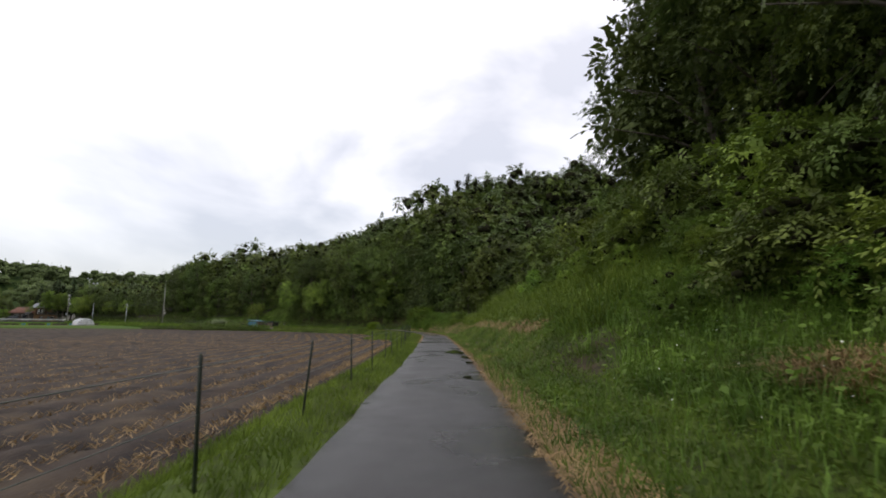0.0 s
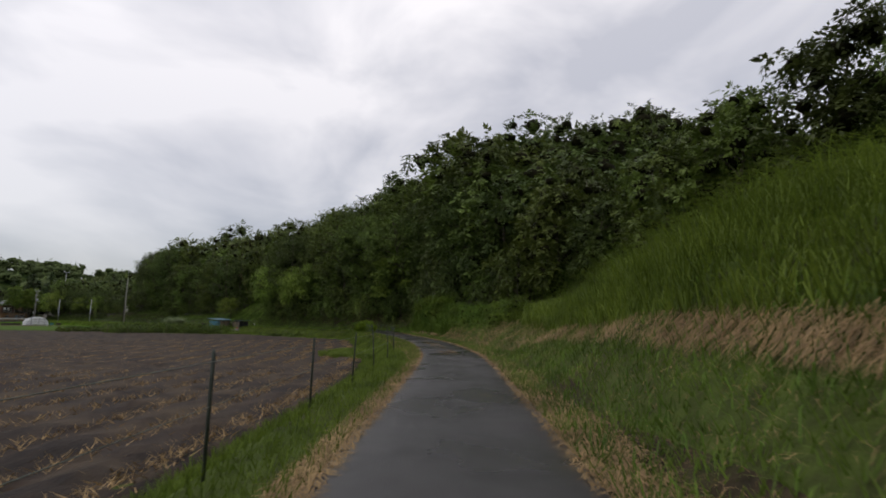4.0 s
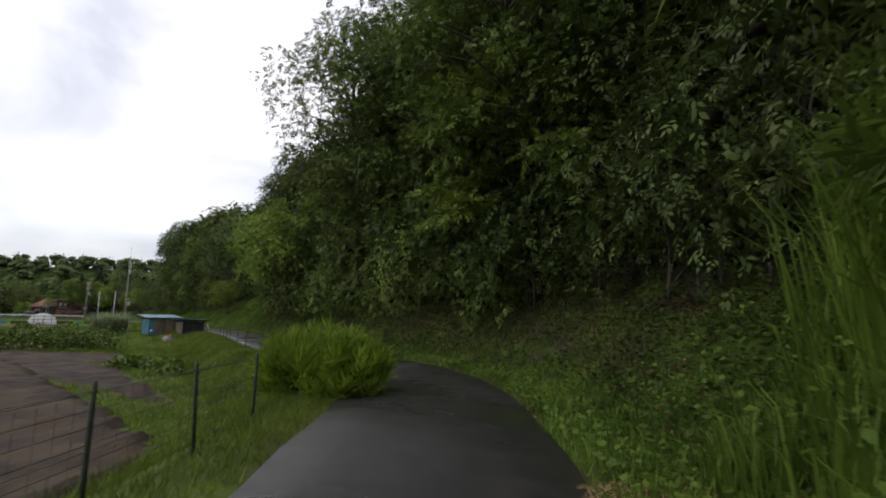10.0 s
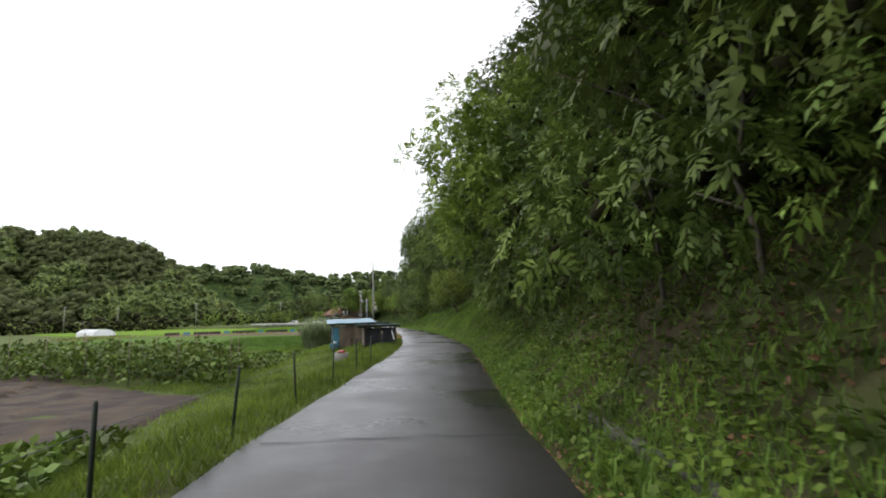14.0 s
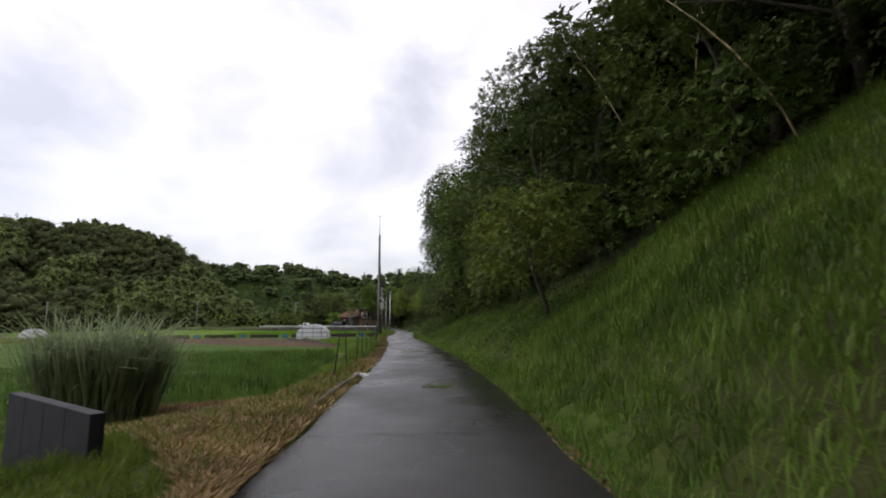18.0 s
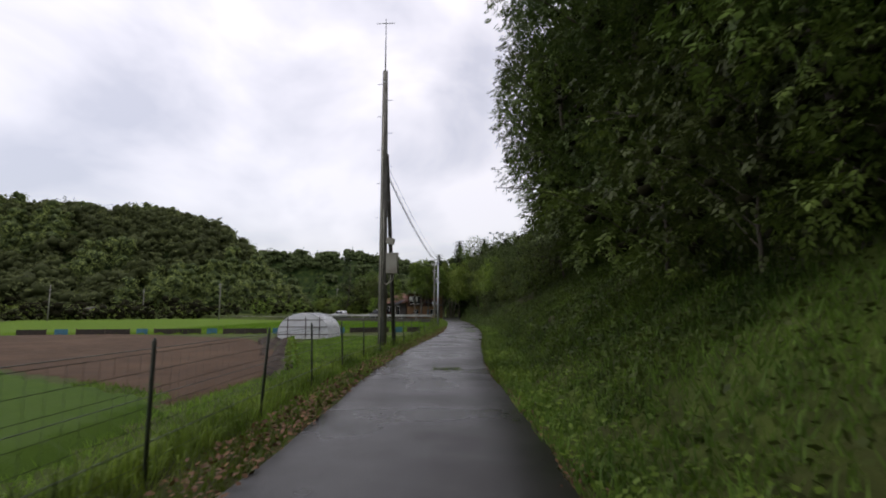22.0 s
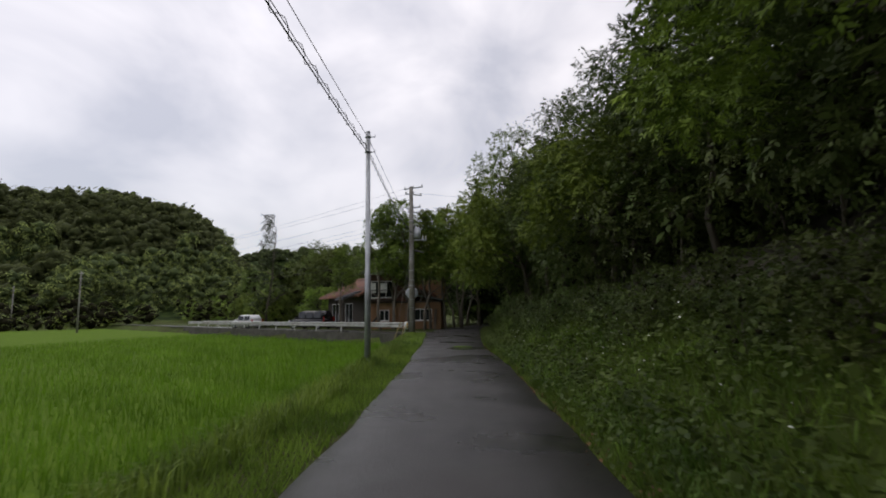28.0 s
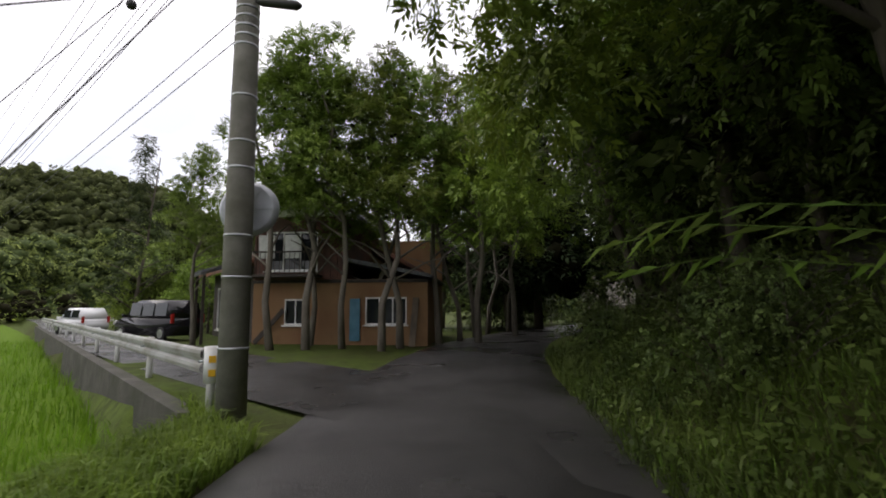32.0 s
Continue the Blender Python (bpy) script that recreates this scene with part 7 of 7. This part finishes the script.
def lone(kind, label, s_, d_, scale, tall_=1.0, tilt=(0, 0)):
    x, y = lane(s_, d_)
    return plant(kind, "tree", label, "tree", float(x), float(y), scale, turn=float(lane_turn(s_)), tall=tall_, tilt=tilt)


lone(T_LIGHT[0], "bright green tree leaning out over the grassy bank", 151.3, 4.0, 0.72, 1.0, (0, -14))
lone(T_LIGHT[1], "bright young tree at the foot of the bank", 133.5, 9.0, 0.8)
for k, (s_, d_) in enumerate(((202.2, 9.2), (199.0, 8.4), (195.0, 8.0), (191.0, 8.1), (187.0, 8.3))):
    lone(T_NEAR[k % 3], "tall dark tree leaning out from the wood's edge", s_, d_, 1.3, 1.1, (0, -8))
for s_, d_, sc in ((196.5, 10.2, 1.35), (200.5, 10.0, 1.35), (204.2, 9.6, 1.25), (207.2, 9.6, 1.0), (210.5, 9.2, 0.8)):
    lone(T_OAK[0], "dense dark tree standing above the soil bank", s_, d_, sc, 1.05)
lone(T_HOLLOW[0], "dark spreading tree with limbs out over the lane", 131.5, 7.6, 1.1, 1.0, (0, -4))
lone(T_LIGHT[1], "bright-leaved tree reaching far over the lane", 258.0, 5.0, 1.35, 1.1, (0, -16))
lone(T_NEAR[0], "tall tree reaching over the lane", 262.5, 5.4, 1.15, 1.1)
lone(T_LIGHT[0], "bright-leaved tree reaching far over the lane", 266.5, 4.6, 1.3, 1.1, (0, -14))
lone(T_LIGHT[0], "bright-leaved tree with limbs out over the lane", 135.6, 5.9, 1.25, 1.1, (0, -26))
lone(T_LIGHT[1], "bright-leaved tree with limbs out over the lane", 123.5, 4.9, 1.25, 1.1, (0, -22))
lone(T_NEAR[2], "tall tree leaning out over the soil bank", 131.0, 6.2, 1.25, 1.05)
lone(T_NEAR[1], "tall dark tree leaning out over the soil bank", 134.8, 6.3, 1.2, 1.0)
lone(T_NEAR[2], "tall tree on the bend overhanging the lane", 108.0, 6.6, 1.3, 1.1)
lone(T_NEAR[0], "tall tree on the bend with hanging branches", 101.0, 7.8, 1.3, 1.2)
lone(T_SILK, "feathery bright silk tree hanging low over the bend", 99.5, 6.6, 1.05, 1.05, (0, -22))
lone(T_LIGHT[1], "bright-leaved tree reaching over the lane", 243.0, 5.4, 1.0, 1.0)
lone(T_LIGHT[0], "bright-leaved tree reaching over the lane", 231.5, 5.2, 1.0, 1.0)
lone(T_SLIM, "tall slim ivy-grown tree above the bend", 112.5, 5.4, 1.0, 1.0, (0, -6))
lone(T_OVER, "tall open-crowned tree whose limbs hang over the lane", 114.0, 7.6, 1.05, 1.05, (0, -20))
lone(T_OVER, "wide open-crowned tree arching over the bend", 99.5, 7.2, 0.95, 1.0, (0, -22))
lone(T_OVER, "wide open-crowned tree arching over the bend", 106.5, 7.8, 0.95, 1.0, (0, -22))
lone(T_OAK[1], "very tall tree on the hill's nose", 93.0, 11.0, 1.75, 1.1)

# ---- trees round the houses ----
T_PODO = [tree_kind(101 + k, "podo", 10.5, 2.3, 64, 1900, 0.36, M_LEAF_PINE, M_BARK_PALE, 0.13, 8, 0.25, core=0.1, leaflets=9, width=0.24, droop=-0.1) for k in range(2)]
for k, (x, y, sc) in enumerate([(-136.4, 202.0, 1.05), (-135.7, 202.9, 1.1), (-135.2, 204.0, 0.95), (-134.3, 205.8, 1.0), (-134.8, 207.9, 1.05), (-135.6, 209.6, 0.9), (-137.6, 212.2, 1.0), (-139.4, 214.6, 0.95), (-140.6, 200.4, 0.74)]):
    plant(T_PODO[k % 2], "podocarp_tree", "slender evergreen with pale bare trunk before the house", "tree", x, y, sc, z=-0.05, group="evergreens before the house", tilt=(rng.normal(0, 2), rng.normal(0, 3)))
for x, y, sc in ((-142, 219, 1.25), (-145.5, 222.5, 1.2), (-139.5, 224.5, 1.3), (-148, 218, 1.05)):
    plant(T_CEDAR[0], "cedar_tree", "tall dense dark green cedar behind the houses", "tree", x, y, sc, group="cedars behind the houses", tall=1.0)
T_SPRUCE = tree_kind(111, "spruce", 12.5, 2.6, 70, 520, 0.62, M_LEAF_CEDAR, M_BARK, 0.13, 14, 0.12, core=0, leaflets=7, width=0.22, droop=0.5)
plant(T_SPRUCE, "conifer", "open-branched conifer behind the parked cars", "tree", -160.6, 200.6, 1.12)
row_x = [(-150, 205.2, 1.3), (-153.5, 205.0, 1.5), (-162, 201.6, 1.6), (-165, 202.6, 1.9), (-168.5, 203, 1.7), (-147.5, 206.2, 1.4)]
for k, (x, y, sc) in enumerate(row_x):
    plant(T_SHRUB[k % 3], "garden_shrub", "rounded green garden shrub by the parked cars", "shrub", x, y, sc, tall=1.2, group="garden shrubs")
for k, (x, y, sc) in enumerate([(-152, 206, 0.7), (-164, 208, 0.95), (-170, 206, 0.9), (-176, 204, 0.8), (-160, 214, 1.1), (-150, 216, 1.1), (-172, 213, 1.1), (-182, 207, 0.9)]):
    plant((T_OAK + T_LIGHT)[k % 5], "garden_tree", "broadleaf tree behind the houses", "tree", x, y, sc, group="trees behind the houses", z=0.0)

for x, y, kind, sc in ((-151.5, 203.4, T_LIGHT[0], 0.75), (-163.5, 203.2, T_LIGHT[1], 0.85), (-168.5, 204.8, T_LIGHT[0], 0.8), (-160.5, 209.5, T_OVER, 0.85), (-155.5, 207.5, T_OVER, 0.75)):
    plant(kind, "garden_tree", "light green leafy tree beyond the parked cars", "tree", x, y, sc, group="trees behind the houses", z=0.0)

for x, y, sc in ((16, 138, 1.25), (12.5, 136, 1.2), (9.5, 139, 1.15), (19, 141, 1.1), (22, 138, 1.0), (6, 142, 1.0), (1, 146, 0.9), (-52, 169, 0.95), (-3, 140, 0.9)):
    plant(T_CEDAR[1], "cedar_tree", "dark pointed cedar standing above the hill woods", "tree", x, y, sc * 1.15, tall=0.78, group="cedars on the ridge")

# ---- the clump at the bend, garden crops ----
ctr = np.array([-11.0, 82.3])
clump = empty("ginger_clump", "dense clump of long bright green leaves at the bend", "plant clump", pose(ctr[0], ctr[1], -0.1))
n = 900
a_, q_ = rng.random(n) * 6.283, np.sqrt(rng.random(n))
foot = np.c_[1.05 * q_ * np.cos(a_), 0.9 * q_ * np.sin(a_), (0.95 - 0.45 * q_ * q_) * rng.random(n)]
lean_ = np.c_[foot[:, :2] * 0.55 + 0.22 * rng.standard_normal((n, 2)), np.ones(n)]
face_ = np.c_[foot[:, :2] + 0.5 * rng.standard_normal((n, 2)), np.full(n, 0.6)]
v, f = sprays(foot, lean_, face_, 0.64 * (0.8 + 0.4 * rng.random(n)), 11, 0.13, 0.85)
tagged(put("foliage", mesh_np("foliage", v, f), M_CLUMP, clump), kind="stuff")


def crop_bed(name, label, corners, height, n, size, mat, stakes=0):
    """A bed of plants: leaves through the whole of a four-cornered bed, thicker in rows."""
    c = np.array(corners, float)
    u, w = rng.random(n), np.round(rng.random(n) * 6) / 6 + 0.05 * rng.standard_normal(n)
    xy = (c[0] * (1 - u)[:, None] + c[1] * u[:, None]) * (1 - w)[:, None] + (c[3] * (1 - u)[:, None] + c[2] * u[:, None]) * w[:, None]
    z = FIELD + height * (0.08 + 0.92 * rng.random(n) ** 0.8) * (0.75 + 0.25 * np.sin(xy[:, 0] * 1.7) * np.sin(xy[:, 1] * 2.1))
    out = rng.standard_normal((n, 3)) * 0.6 + [0, 0, 0.8]
    ob = empty(name, label, "vegetable bed", None, "vegetable beds")
    row_no = np.clip(np.round(w * 6), 0, 6)
    for k in range(7):
        m_ = row_no == k
        if m_.any():
            v, f = leaves(np.c_[xy, z][m_], out[m_], size * (0.7 + 0.6 * rng.random(m_.sum())), width=0.75)
            tagged(put("crop_foliage", mesh_np("crop_foliage", v, f), mat, ob), kind="stuff")
    for k in range(stakes):
        a, b = (k % 8) / 7, (k // 8) / max(1, (stakes - 1) // 8)
        p = (c[0] * (1 - a) + c[1] * a) * (1 - b) + (c[3] * (1 - a) + c[2] * a) * b
        part("stake", b_tube([(p[0], p[1], FIELD - 0.1), (p[0] + rng.normal(0, 0.03), p[1], FIELD + height * 1.12)], 0.014, 5), M_WOOD_OLD, ob)
    return ob


crop_bed("vegetable_bed", "tall staked cucumber vines with broad dark leaves", [(-31.5, 101.8), (-48, 97.0), (-51, 101), (-37.5, 106)], 1.75, 9000, 0.20, M_CROP, 24)
crop_bed("vegetable_bed", "low leafy green vegetables in rows", [(-36.5, 106.5), (-41, 105.8), (-46, 111.5), (-41, 113)], 0.5, 2600, 0.24, M_CROP)
crop_bed("vegetable_bed", "broad-leaved taro and beans behind the sheds", [(-44, 107.5), (-58, 102.5), (-60, 105), (-47, 110)], 0.95, 3000, 0.28, M_CROP, 8)
crop_bed("vegetable_bed", "low leafy plants beside the field", [(-20, 91.2), (-25.5, 93.5), (-27, 96.5), (-23, 95.2)], 0.45, 900, 0.24, M_CROP)
crop_bed("vegetable_bed", "single row of small yellow-green plants", [(-77.5, 149.6), (-102.5, 161.0), (-102.8, 160.6), (-77.9, 149.1)], 0.32, 900, 0.17, M_GRASS_TALL)
crop_bed("vegetable_bed", "pale leafy crop beyond the rice", [(-112, 128), (-126, 137), (-132, 130), (-118, 120)], 0.6, 1800, 0.3, M_LEAF_BAMBOO)

# ---- ground cover, vines, litter ----
def cover(name, label, n, s0, s1, d0, d1, size, mat, lift=0.12, patchy=0.3):
    at, gs, gd = strip_places(n, s0, s1, d0, d1, patchy)
    at[:, 2] += lift * rng.random(len(at)) + 0.02
    return stuff(name, label, "ground cover", mat, leaves(at, np.tile([0, 0, 1.0], (len(at), 1)), size * (0.6 + 0.8 * rng.random(len(at))), 0.1, 0.7))


cover("weeds_bend", "low fresh green weeds at the foot of the bank", 18000, 84, 138, lambda s: edge_r(s) + 0.1, 3.0, 0.085, M_GRASS, 0.2, 0.15)
cover("ivy_bend", "deep green ivy and ferns over the shady bank", 26000, 84, 138, 2.8, 6.0, 0.11, M_GRASS_DEEP_SHADED, 0.35, 0.2)
cover("weeds_early", "low weeds with small round leaves", 12000, -6, 18, lambda s: edge_r(s) + 0.4, 6.0, 0.075, M_GRASS, 0.2)
cover("weeds_slope", "bright leafy weeds at the foot of the slope", 12000, 150, 212, lambda s: edge_r(s) + 0.1, lambda s: edge_r(s) + 1.3, 0.075, M_GRASS_TALL, 0.15)
cover("weeds_slope_deep", "deep green leafy weeds on the lower slope", 16000, 150, 212, lambda s: edge_r(s) + 1.0, 5.8, 0.085, M_GRASS_DEEP_SHADED, 0.2)
cover("weeds_last", "broad kudzu-like leaves over the bank", 30000, 206, 264, lambda s: edge_r(s) + 0.7, 5.4, 0.10, M_GRASS_DEEP_SHADED, 0.5, 0.15)
cover("weeds_last_edge", "fresh green broad-leaved weeds along the lane", 9000, 212, 262, lambda s: edge_r(s) + 0.05, lambda s: edge_r(s) + 1.0, 0.070, M_GRASS_DEEP_SHADED, 0.32, 0.1)
cover("litter_bend", "brown fallen leaves under the trees", 11000, 88, 132, 2.6, 5.5, 0.07, M_LITTER, 0.03)
cover("litter_fence", "brown dry leaves along the fence", 11000, 155, 214, lambda s: edge_l(s) + 0.06, lambda s: edge_l(s) - 0.55, 0.06, M_LITTER, 0.12, 0.35)
cover("flowers", "small white flowers in the weeds", 420, 222, 256, lambda s: edge_r(s) + 0.8, 3.6, 0.032, M_FLOWER, 0.75, 0.55)
cover("flowers_early", "small white flowers among the grass", 160, -2, 12, 3, 6.5, 0.034, M_FLOWER, 0.5, 0.5)


def vine(s_, d_, z0, z1, n):
    x, y = lane(s_, d_)
    ob = empty("hanging_vine", "hanging vine with lobed bright green leaves", "vine", None, "hanging vines")
    pts = [(x + 0.12 * math.sin(k * 1.3), y + 0.12 * math.cos(k * 1.7), z1 + (z0 - z1) * k / 9) for k in range(10)]
    part("stem", b_tube(pts, 0.008, 5), M_BARK, ob)
    u = rng.random(n)
    at = np.c_[x + 0.22 * rng.standard_normal(n), y + 0.22 * rng.standard_normal(n), z0 + (z1 - z0) * u]
    toward = np.tile(np.r_[-np.array([np.interp(s_, LS, LR[:, 0]), np.interp(s_, LS, LR[:, 1])]), 0.3], (n, 1))
    v, f = leaves(at, toward * 1.4, 0.12 * (0.7 + 0.6 * rng.random(n)), 0.8, 0.85)
    put("leaves", mesh_np("leaves", v, f), M_LEAF[2], ob)


for s_, d_, z0, z1, n in ((105.2, 2.7, 1.5, 4.4, 60), (105.9, 2.9, 2.6, 5.2, 70), (104.4, 3.0, 2.9, 5.0, 60), (106.8, 3.1, 2.4, 4.6, 50), (226.5, 2.6, 1.3, 4.6, 70), (227.4, 2.8, 1.9, 5.0, 60)):
    vine(s_, d_, z0, z1, 2 * n)
# concrete drain edge and rocks in the bank
drain = empty("drain_channel", "mossy concrete edge of a roadside drain", "drain", None)
for k in range(14):
    s_ = 99.5 + 1.0 * k
    x, y = lane(s_, 2.35)
    part("edging", b_box((0.13, 0.97, 0.16), (x, y, 0.03 + 0.01 * rng.standard_normal()), (0, 0, float(lane_turn(s_))), 0.012), M_CONCRETE_DARK, drain)
for k in range(7):
    s_, d_ = 190 + rng.uniform(-6, 5), rng.uniform(3.4, 4.6)
    x, y = lane(s_, d_)
    rock = empty("rock", "brown weathered rock showing in the grassy slope", "rock", pose(x, y, ground_at(x, y) - 0.14, 20, -30, rng.random() * 360), "rocks in the slope")
    bm = bmesh.new()
    bmesh.ops.create_icosphere(bm, subdivisions=2, radius=0.22)
    for v in bm.verts:
        v.co *= 1 + 0.35 * noise.noise(v.co * 4 + Vector((k, 0, 0)))
        v.co.z *= 0.7
    part("rock", bm, M_ROCK, rock)
# straw bundle by the first trees, straw on the lane
at, gs, gd = strip_places(900, 6.0, 7.4, 4.7, 5.8, 0.2)
stuff("straw_heap", "heap of dry brown cut grass on the bank", "straw", M_STRAW, blades(at, 0.5, 0.008, 2.2))
for nm, s0, s1, d0, d1, n in (("straw_lane", 53.6, 55.0, -0.55, 0.3, 260), ("straw_lane_thin", 54, 68, -0.4, 0.2, 700), ("straw_lane_far", 78, 87, -0.2, 0.45, 420)):
    at, gs, gd = strip_places(n, s0, s1, d0, d1, 0.8)
    at[:, 2] = 0.042
    stuff(nm, "scattered dry straw lying on the lane", "straw", M_STRAW, laid(at, 0.16, 0.003, 0.05))

stuff("straw_stubble", "pale stubble in rows on the tilled field", "straw", M_STRAW, tufts(np.c_[STUBBLE, np.full(len(STUBBLE), FIELD + 0.09)], 0.10, 0.016, 1.6))
cover("weeds_first", "bushy broad-leaved weeds on the rough slope", 22000, -8, 34, 3.2, 11.5, 0.11, M_GRASS, 0.55, 0.25)
at, gs, gd = strip_places(16000, -8, 16, 3.4, 10.5, 0.35)
stuff("grass_rough", "rough tall grass on the slope", "grass", M_GRASS, blades(at, 0.6, 0.009, 1.1))
cover("weeds_open_slope", "mixed low weeds on the open slope", 24000, 176, 212, 2.6, 9.5, 0.09, M_GRASS_DEEP_SHADED, 0.22, 0.25)

# dead grass and a tall silvery clump beyond the sheds
at, gs, gd = strip_places(34000, 139.5, 155, lambda s: edge_l(s) - 0.08, lambda s: edge_l(s) - 0.3 - np.minimum(0.75 * np.maximum(s - 140, 0), 6.6) * (1 - smooth(s, 150, 155)), 0.12)
stuff("grass_dead", "brown dead grass sprayed along the verge", "grass", M_STRAW, tufts(at, 0.11, 0.022, 1.6))
ct = lane(149.0, -8.0)
r_ = np.sqrt(rng.random(1500)) * 1.2
a_ = rng.random(1500) * 6.283
clump = empty("pampas_clump", "tall clump of silvery green pampas grass", "grass clump", pose(ct[0], ct[1], FIELD))
pts = np.c_[r_ * np.cos(a_), r_ * np.sin(a_), np.zeros(1500)]
v, f = blades(pts, 2.6, 0.026, 0.9, facing=np.c_[pts[:, :2] * 0.45, np.zeros(1500)])
put("foliage", mesh_np("foliage", v, f), M_PAMPAS, clump)
# soil and leaf litter at the lane's edges
for nm, s0, s1, d0, d1, n in (("litter_right", 92, 205, lambda s: edge_r(s) - 0.12, lambda s: edge_r(s) + 0.25, 9000), ("litter_last", 212, 258, lambda s: edge_r(s) - 0.15, lambda s: edge_r(s) + 0.3, 3000)):
    cover(nm, "dark earth crumbs and leaf litter at the lane's edge", n, s0, s1, d0, d1, 0.05, M_LITTER, 0.015, 0.45)
for s_, d_ in ((182.2, 0.35), (209.2, 0.5), (204.5, 0.6), (146.5, 0.3), (160.0, -0.2), (246.0, 0.4)):
    at, gs, gd = strip_places(160, s_ - 0.12, s_ + 0.12, d_ - 0.35, d_ + 0.35)
    at[:, 2] = 0.02
    stuff("grass_crack", "small grass tuft growing from a crack in the lane", "grass", M_GRASS_TALL, tufts(at, 0.07, 0.008, 1.2))
for s_, d_, h_, tx, ty in ((150, 8.6, 8.5, 0.25, 0.12), (152, 8.2, 7.0, -0.2, 0.1), (149, 8.9, 6.0, 0.5, 0.2), (158, 6.6, 5.5, 0.3, -0.2), (146, 8.4, 5.0, -0.3, 0.25)):
    x, y = lane(s_, d_)
    z0 = ground_at(x, y)
    pole = empty("leaning_bamboo", "bare leaning bamboo stem among the trees", "bamboo", pose(x, y, z0))
    part("stem", b_tube([(h_ * tx * u * u - 1.2 * u, h_ * ty * u - 1.2 * u, -0.2 + h_ * u) for u in (0, 0.2, 0.4, 0.6, 0.8, 1.0)], [0.035, 0.034, 0.03, 0.026, 0.02, 0.01], 6), M_BAMBOO, pole)
# round-headed cedars beyond the house
T_DOME = tree_kind(121, "cedar", 13, 3.6, 90, 1500, 0.75, M_LEAF_CEDAR, base=0.24, limbs=0, core=0.7, leaflets=5, width=0.4)
for x, y, sc, tl in ((-141.5, 221, 1.15, 1.0), (-146.5, 224.5, 1.1, 0.95), (-138.0, 227, 1.15, 1.0)):
    plant(T_DOME, "cedar_tree", "broad dense dark green cedar beyond the house", "tree", x, y, sc, group="cedars behind the houses", tall=tl)
cover("weeds_tall", "leafy green weeds standing in the tall grass", 18000, 60, 91, 2.3, 5.4, 0.075, M_GRASS, 0.9, 0.35)
for k, (x, y, sc) in enumerate([(-137.2, 203.6, 0.95), (-133.6, 204.6, 1.0), (-134.2, 209.4, 1.05), (-136.4, 213.6, 1.05), (-141.2, 218.0, 1.0), (-136.9, 206.2, 0.85)]):
    plant(T_PODO[k % 2], "podocarp_tree", "slender evergreen with pale bare trunk before the house", "tree", x, y, sc, z=-0.05, group="evergreens before the house", tilt=(rng.normal(0, 2), rng.normal(0, 3)))

at, gs, gd = strip_places(12000, 244, 268, lambda s: edge_r(s) + 0.05, 4.6, 0.1)
stuff("grass_last_bank", "long lush grass on the bank by the junction", "grass", M_GRASS_DEEP_SHADED, blades(at, 0.42, 0.008, 1.1))
at, gs, gd = strip_places(5000, 246, 257, lambda s: edge_l(s) - 0.05, lambda s: edge_l(s) - 2.2, 0.1)
stuff("grass_pole_foot", "lush bright grass round the pole's foot", "grass", M_GRASS_TALL, blades(at, 0.32, 0.008, 1.0))
at = np.c_[rng.uniform(-126.6, -122.9, 9000), rng.uniform(195.4, 198.4, 9000)]
off = lane_sd(at)[1]
at = at[(off < edge_l(258) - 0.02) & (off > -3.5) & (at[:, 1] < rail_y(at[:, 0]) + 0.15)]
stuff("grass_wall_end", "lush bright grass at the end of the retaining wall", "grass", M_GRASS_TALL, blades(np.c_[at, terrain(at)], 0.30, 0.008, 1.0))
sprig = empty("bamboo_sprig", "arching bamboo branch with long light green leaves", "bamboo", None)
for k, (ox, oy, oz) in enumerate(((0, 0, 0), (0.12, 0.25, 0.12), (-0.1, 0.3, -0.14))):
    line = [Vector(p) + Vector((ox, oy, oz)) for p in ((-118.6, 199.5, 1.2), (-119.2, 199.1, 1.5), (-119.7, 198.9, 1.66), (-120.3, 198.65, 1.74), (-120.85, 198.45, 1.66))]
    part("stem", b_tube(line, [0.006, 0.005, 0.004, 0.003, 0.002], 5), M_GRASS, sprig)
    for j in range(16):
        u = 1.0 + 2.9 * j / 15
        p = line[int(u)].lerp(line[min(int(u) + 1, 4)], u - int(u))
        dx, dy = -0.75 + 0.5 * rng.standard_normal(), -0.25 + 0.5 * rng.standard_normal()
        d_ = Vector((dx, dy, -0.25 + 0.3 * rng.standard_normal())).normalized()
        n_ = d_.cross(Vector((0.25 + 0.3 * rng.standard_normal(), 1, 0.5 * rng.standard_normal()))).normalized()
        ln = rng.uniform(0.15, 0.26)
        bm = bmesh.new()
        q = [p, p + d_ * ln * 0.35 + n_ * 0.017, p + d_ * ln - Vector((0, 0, 0.04)), p + d_ * ln * 0.35 - n_ * 0.017]
        bm.faces.new([bm.verts.new(w_) for w_ in q])
        part("leaf", bm, M_GRASS_TALL, sprig)
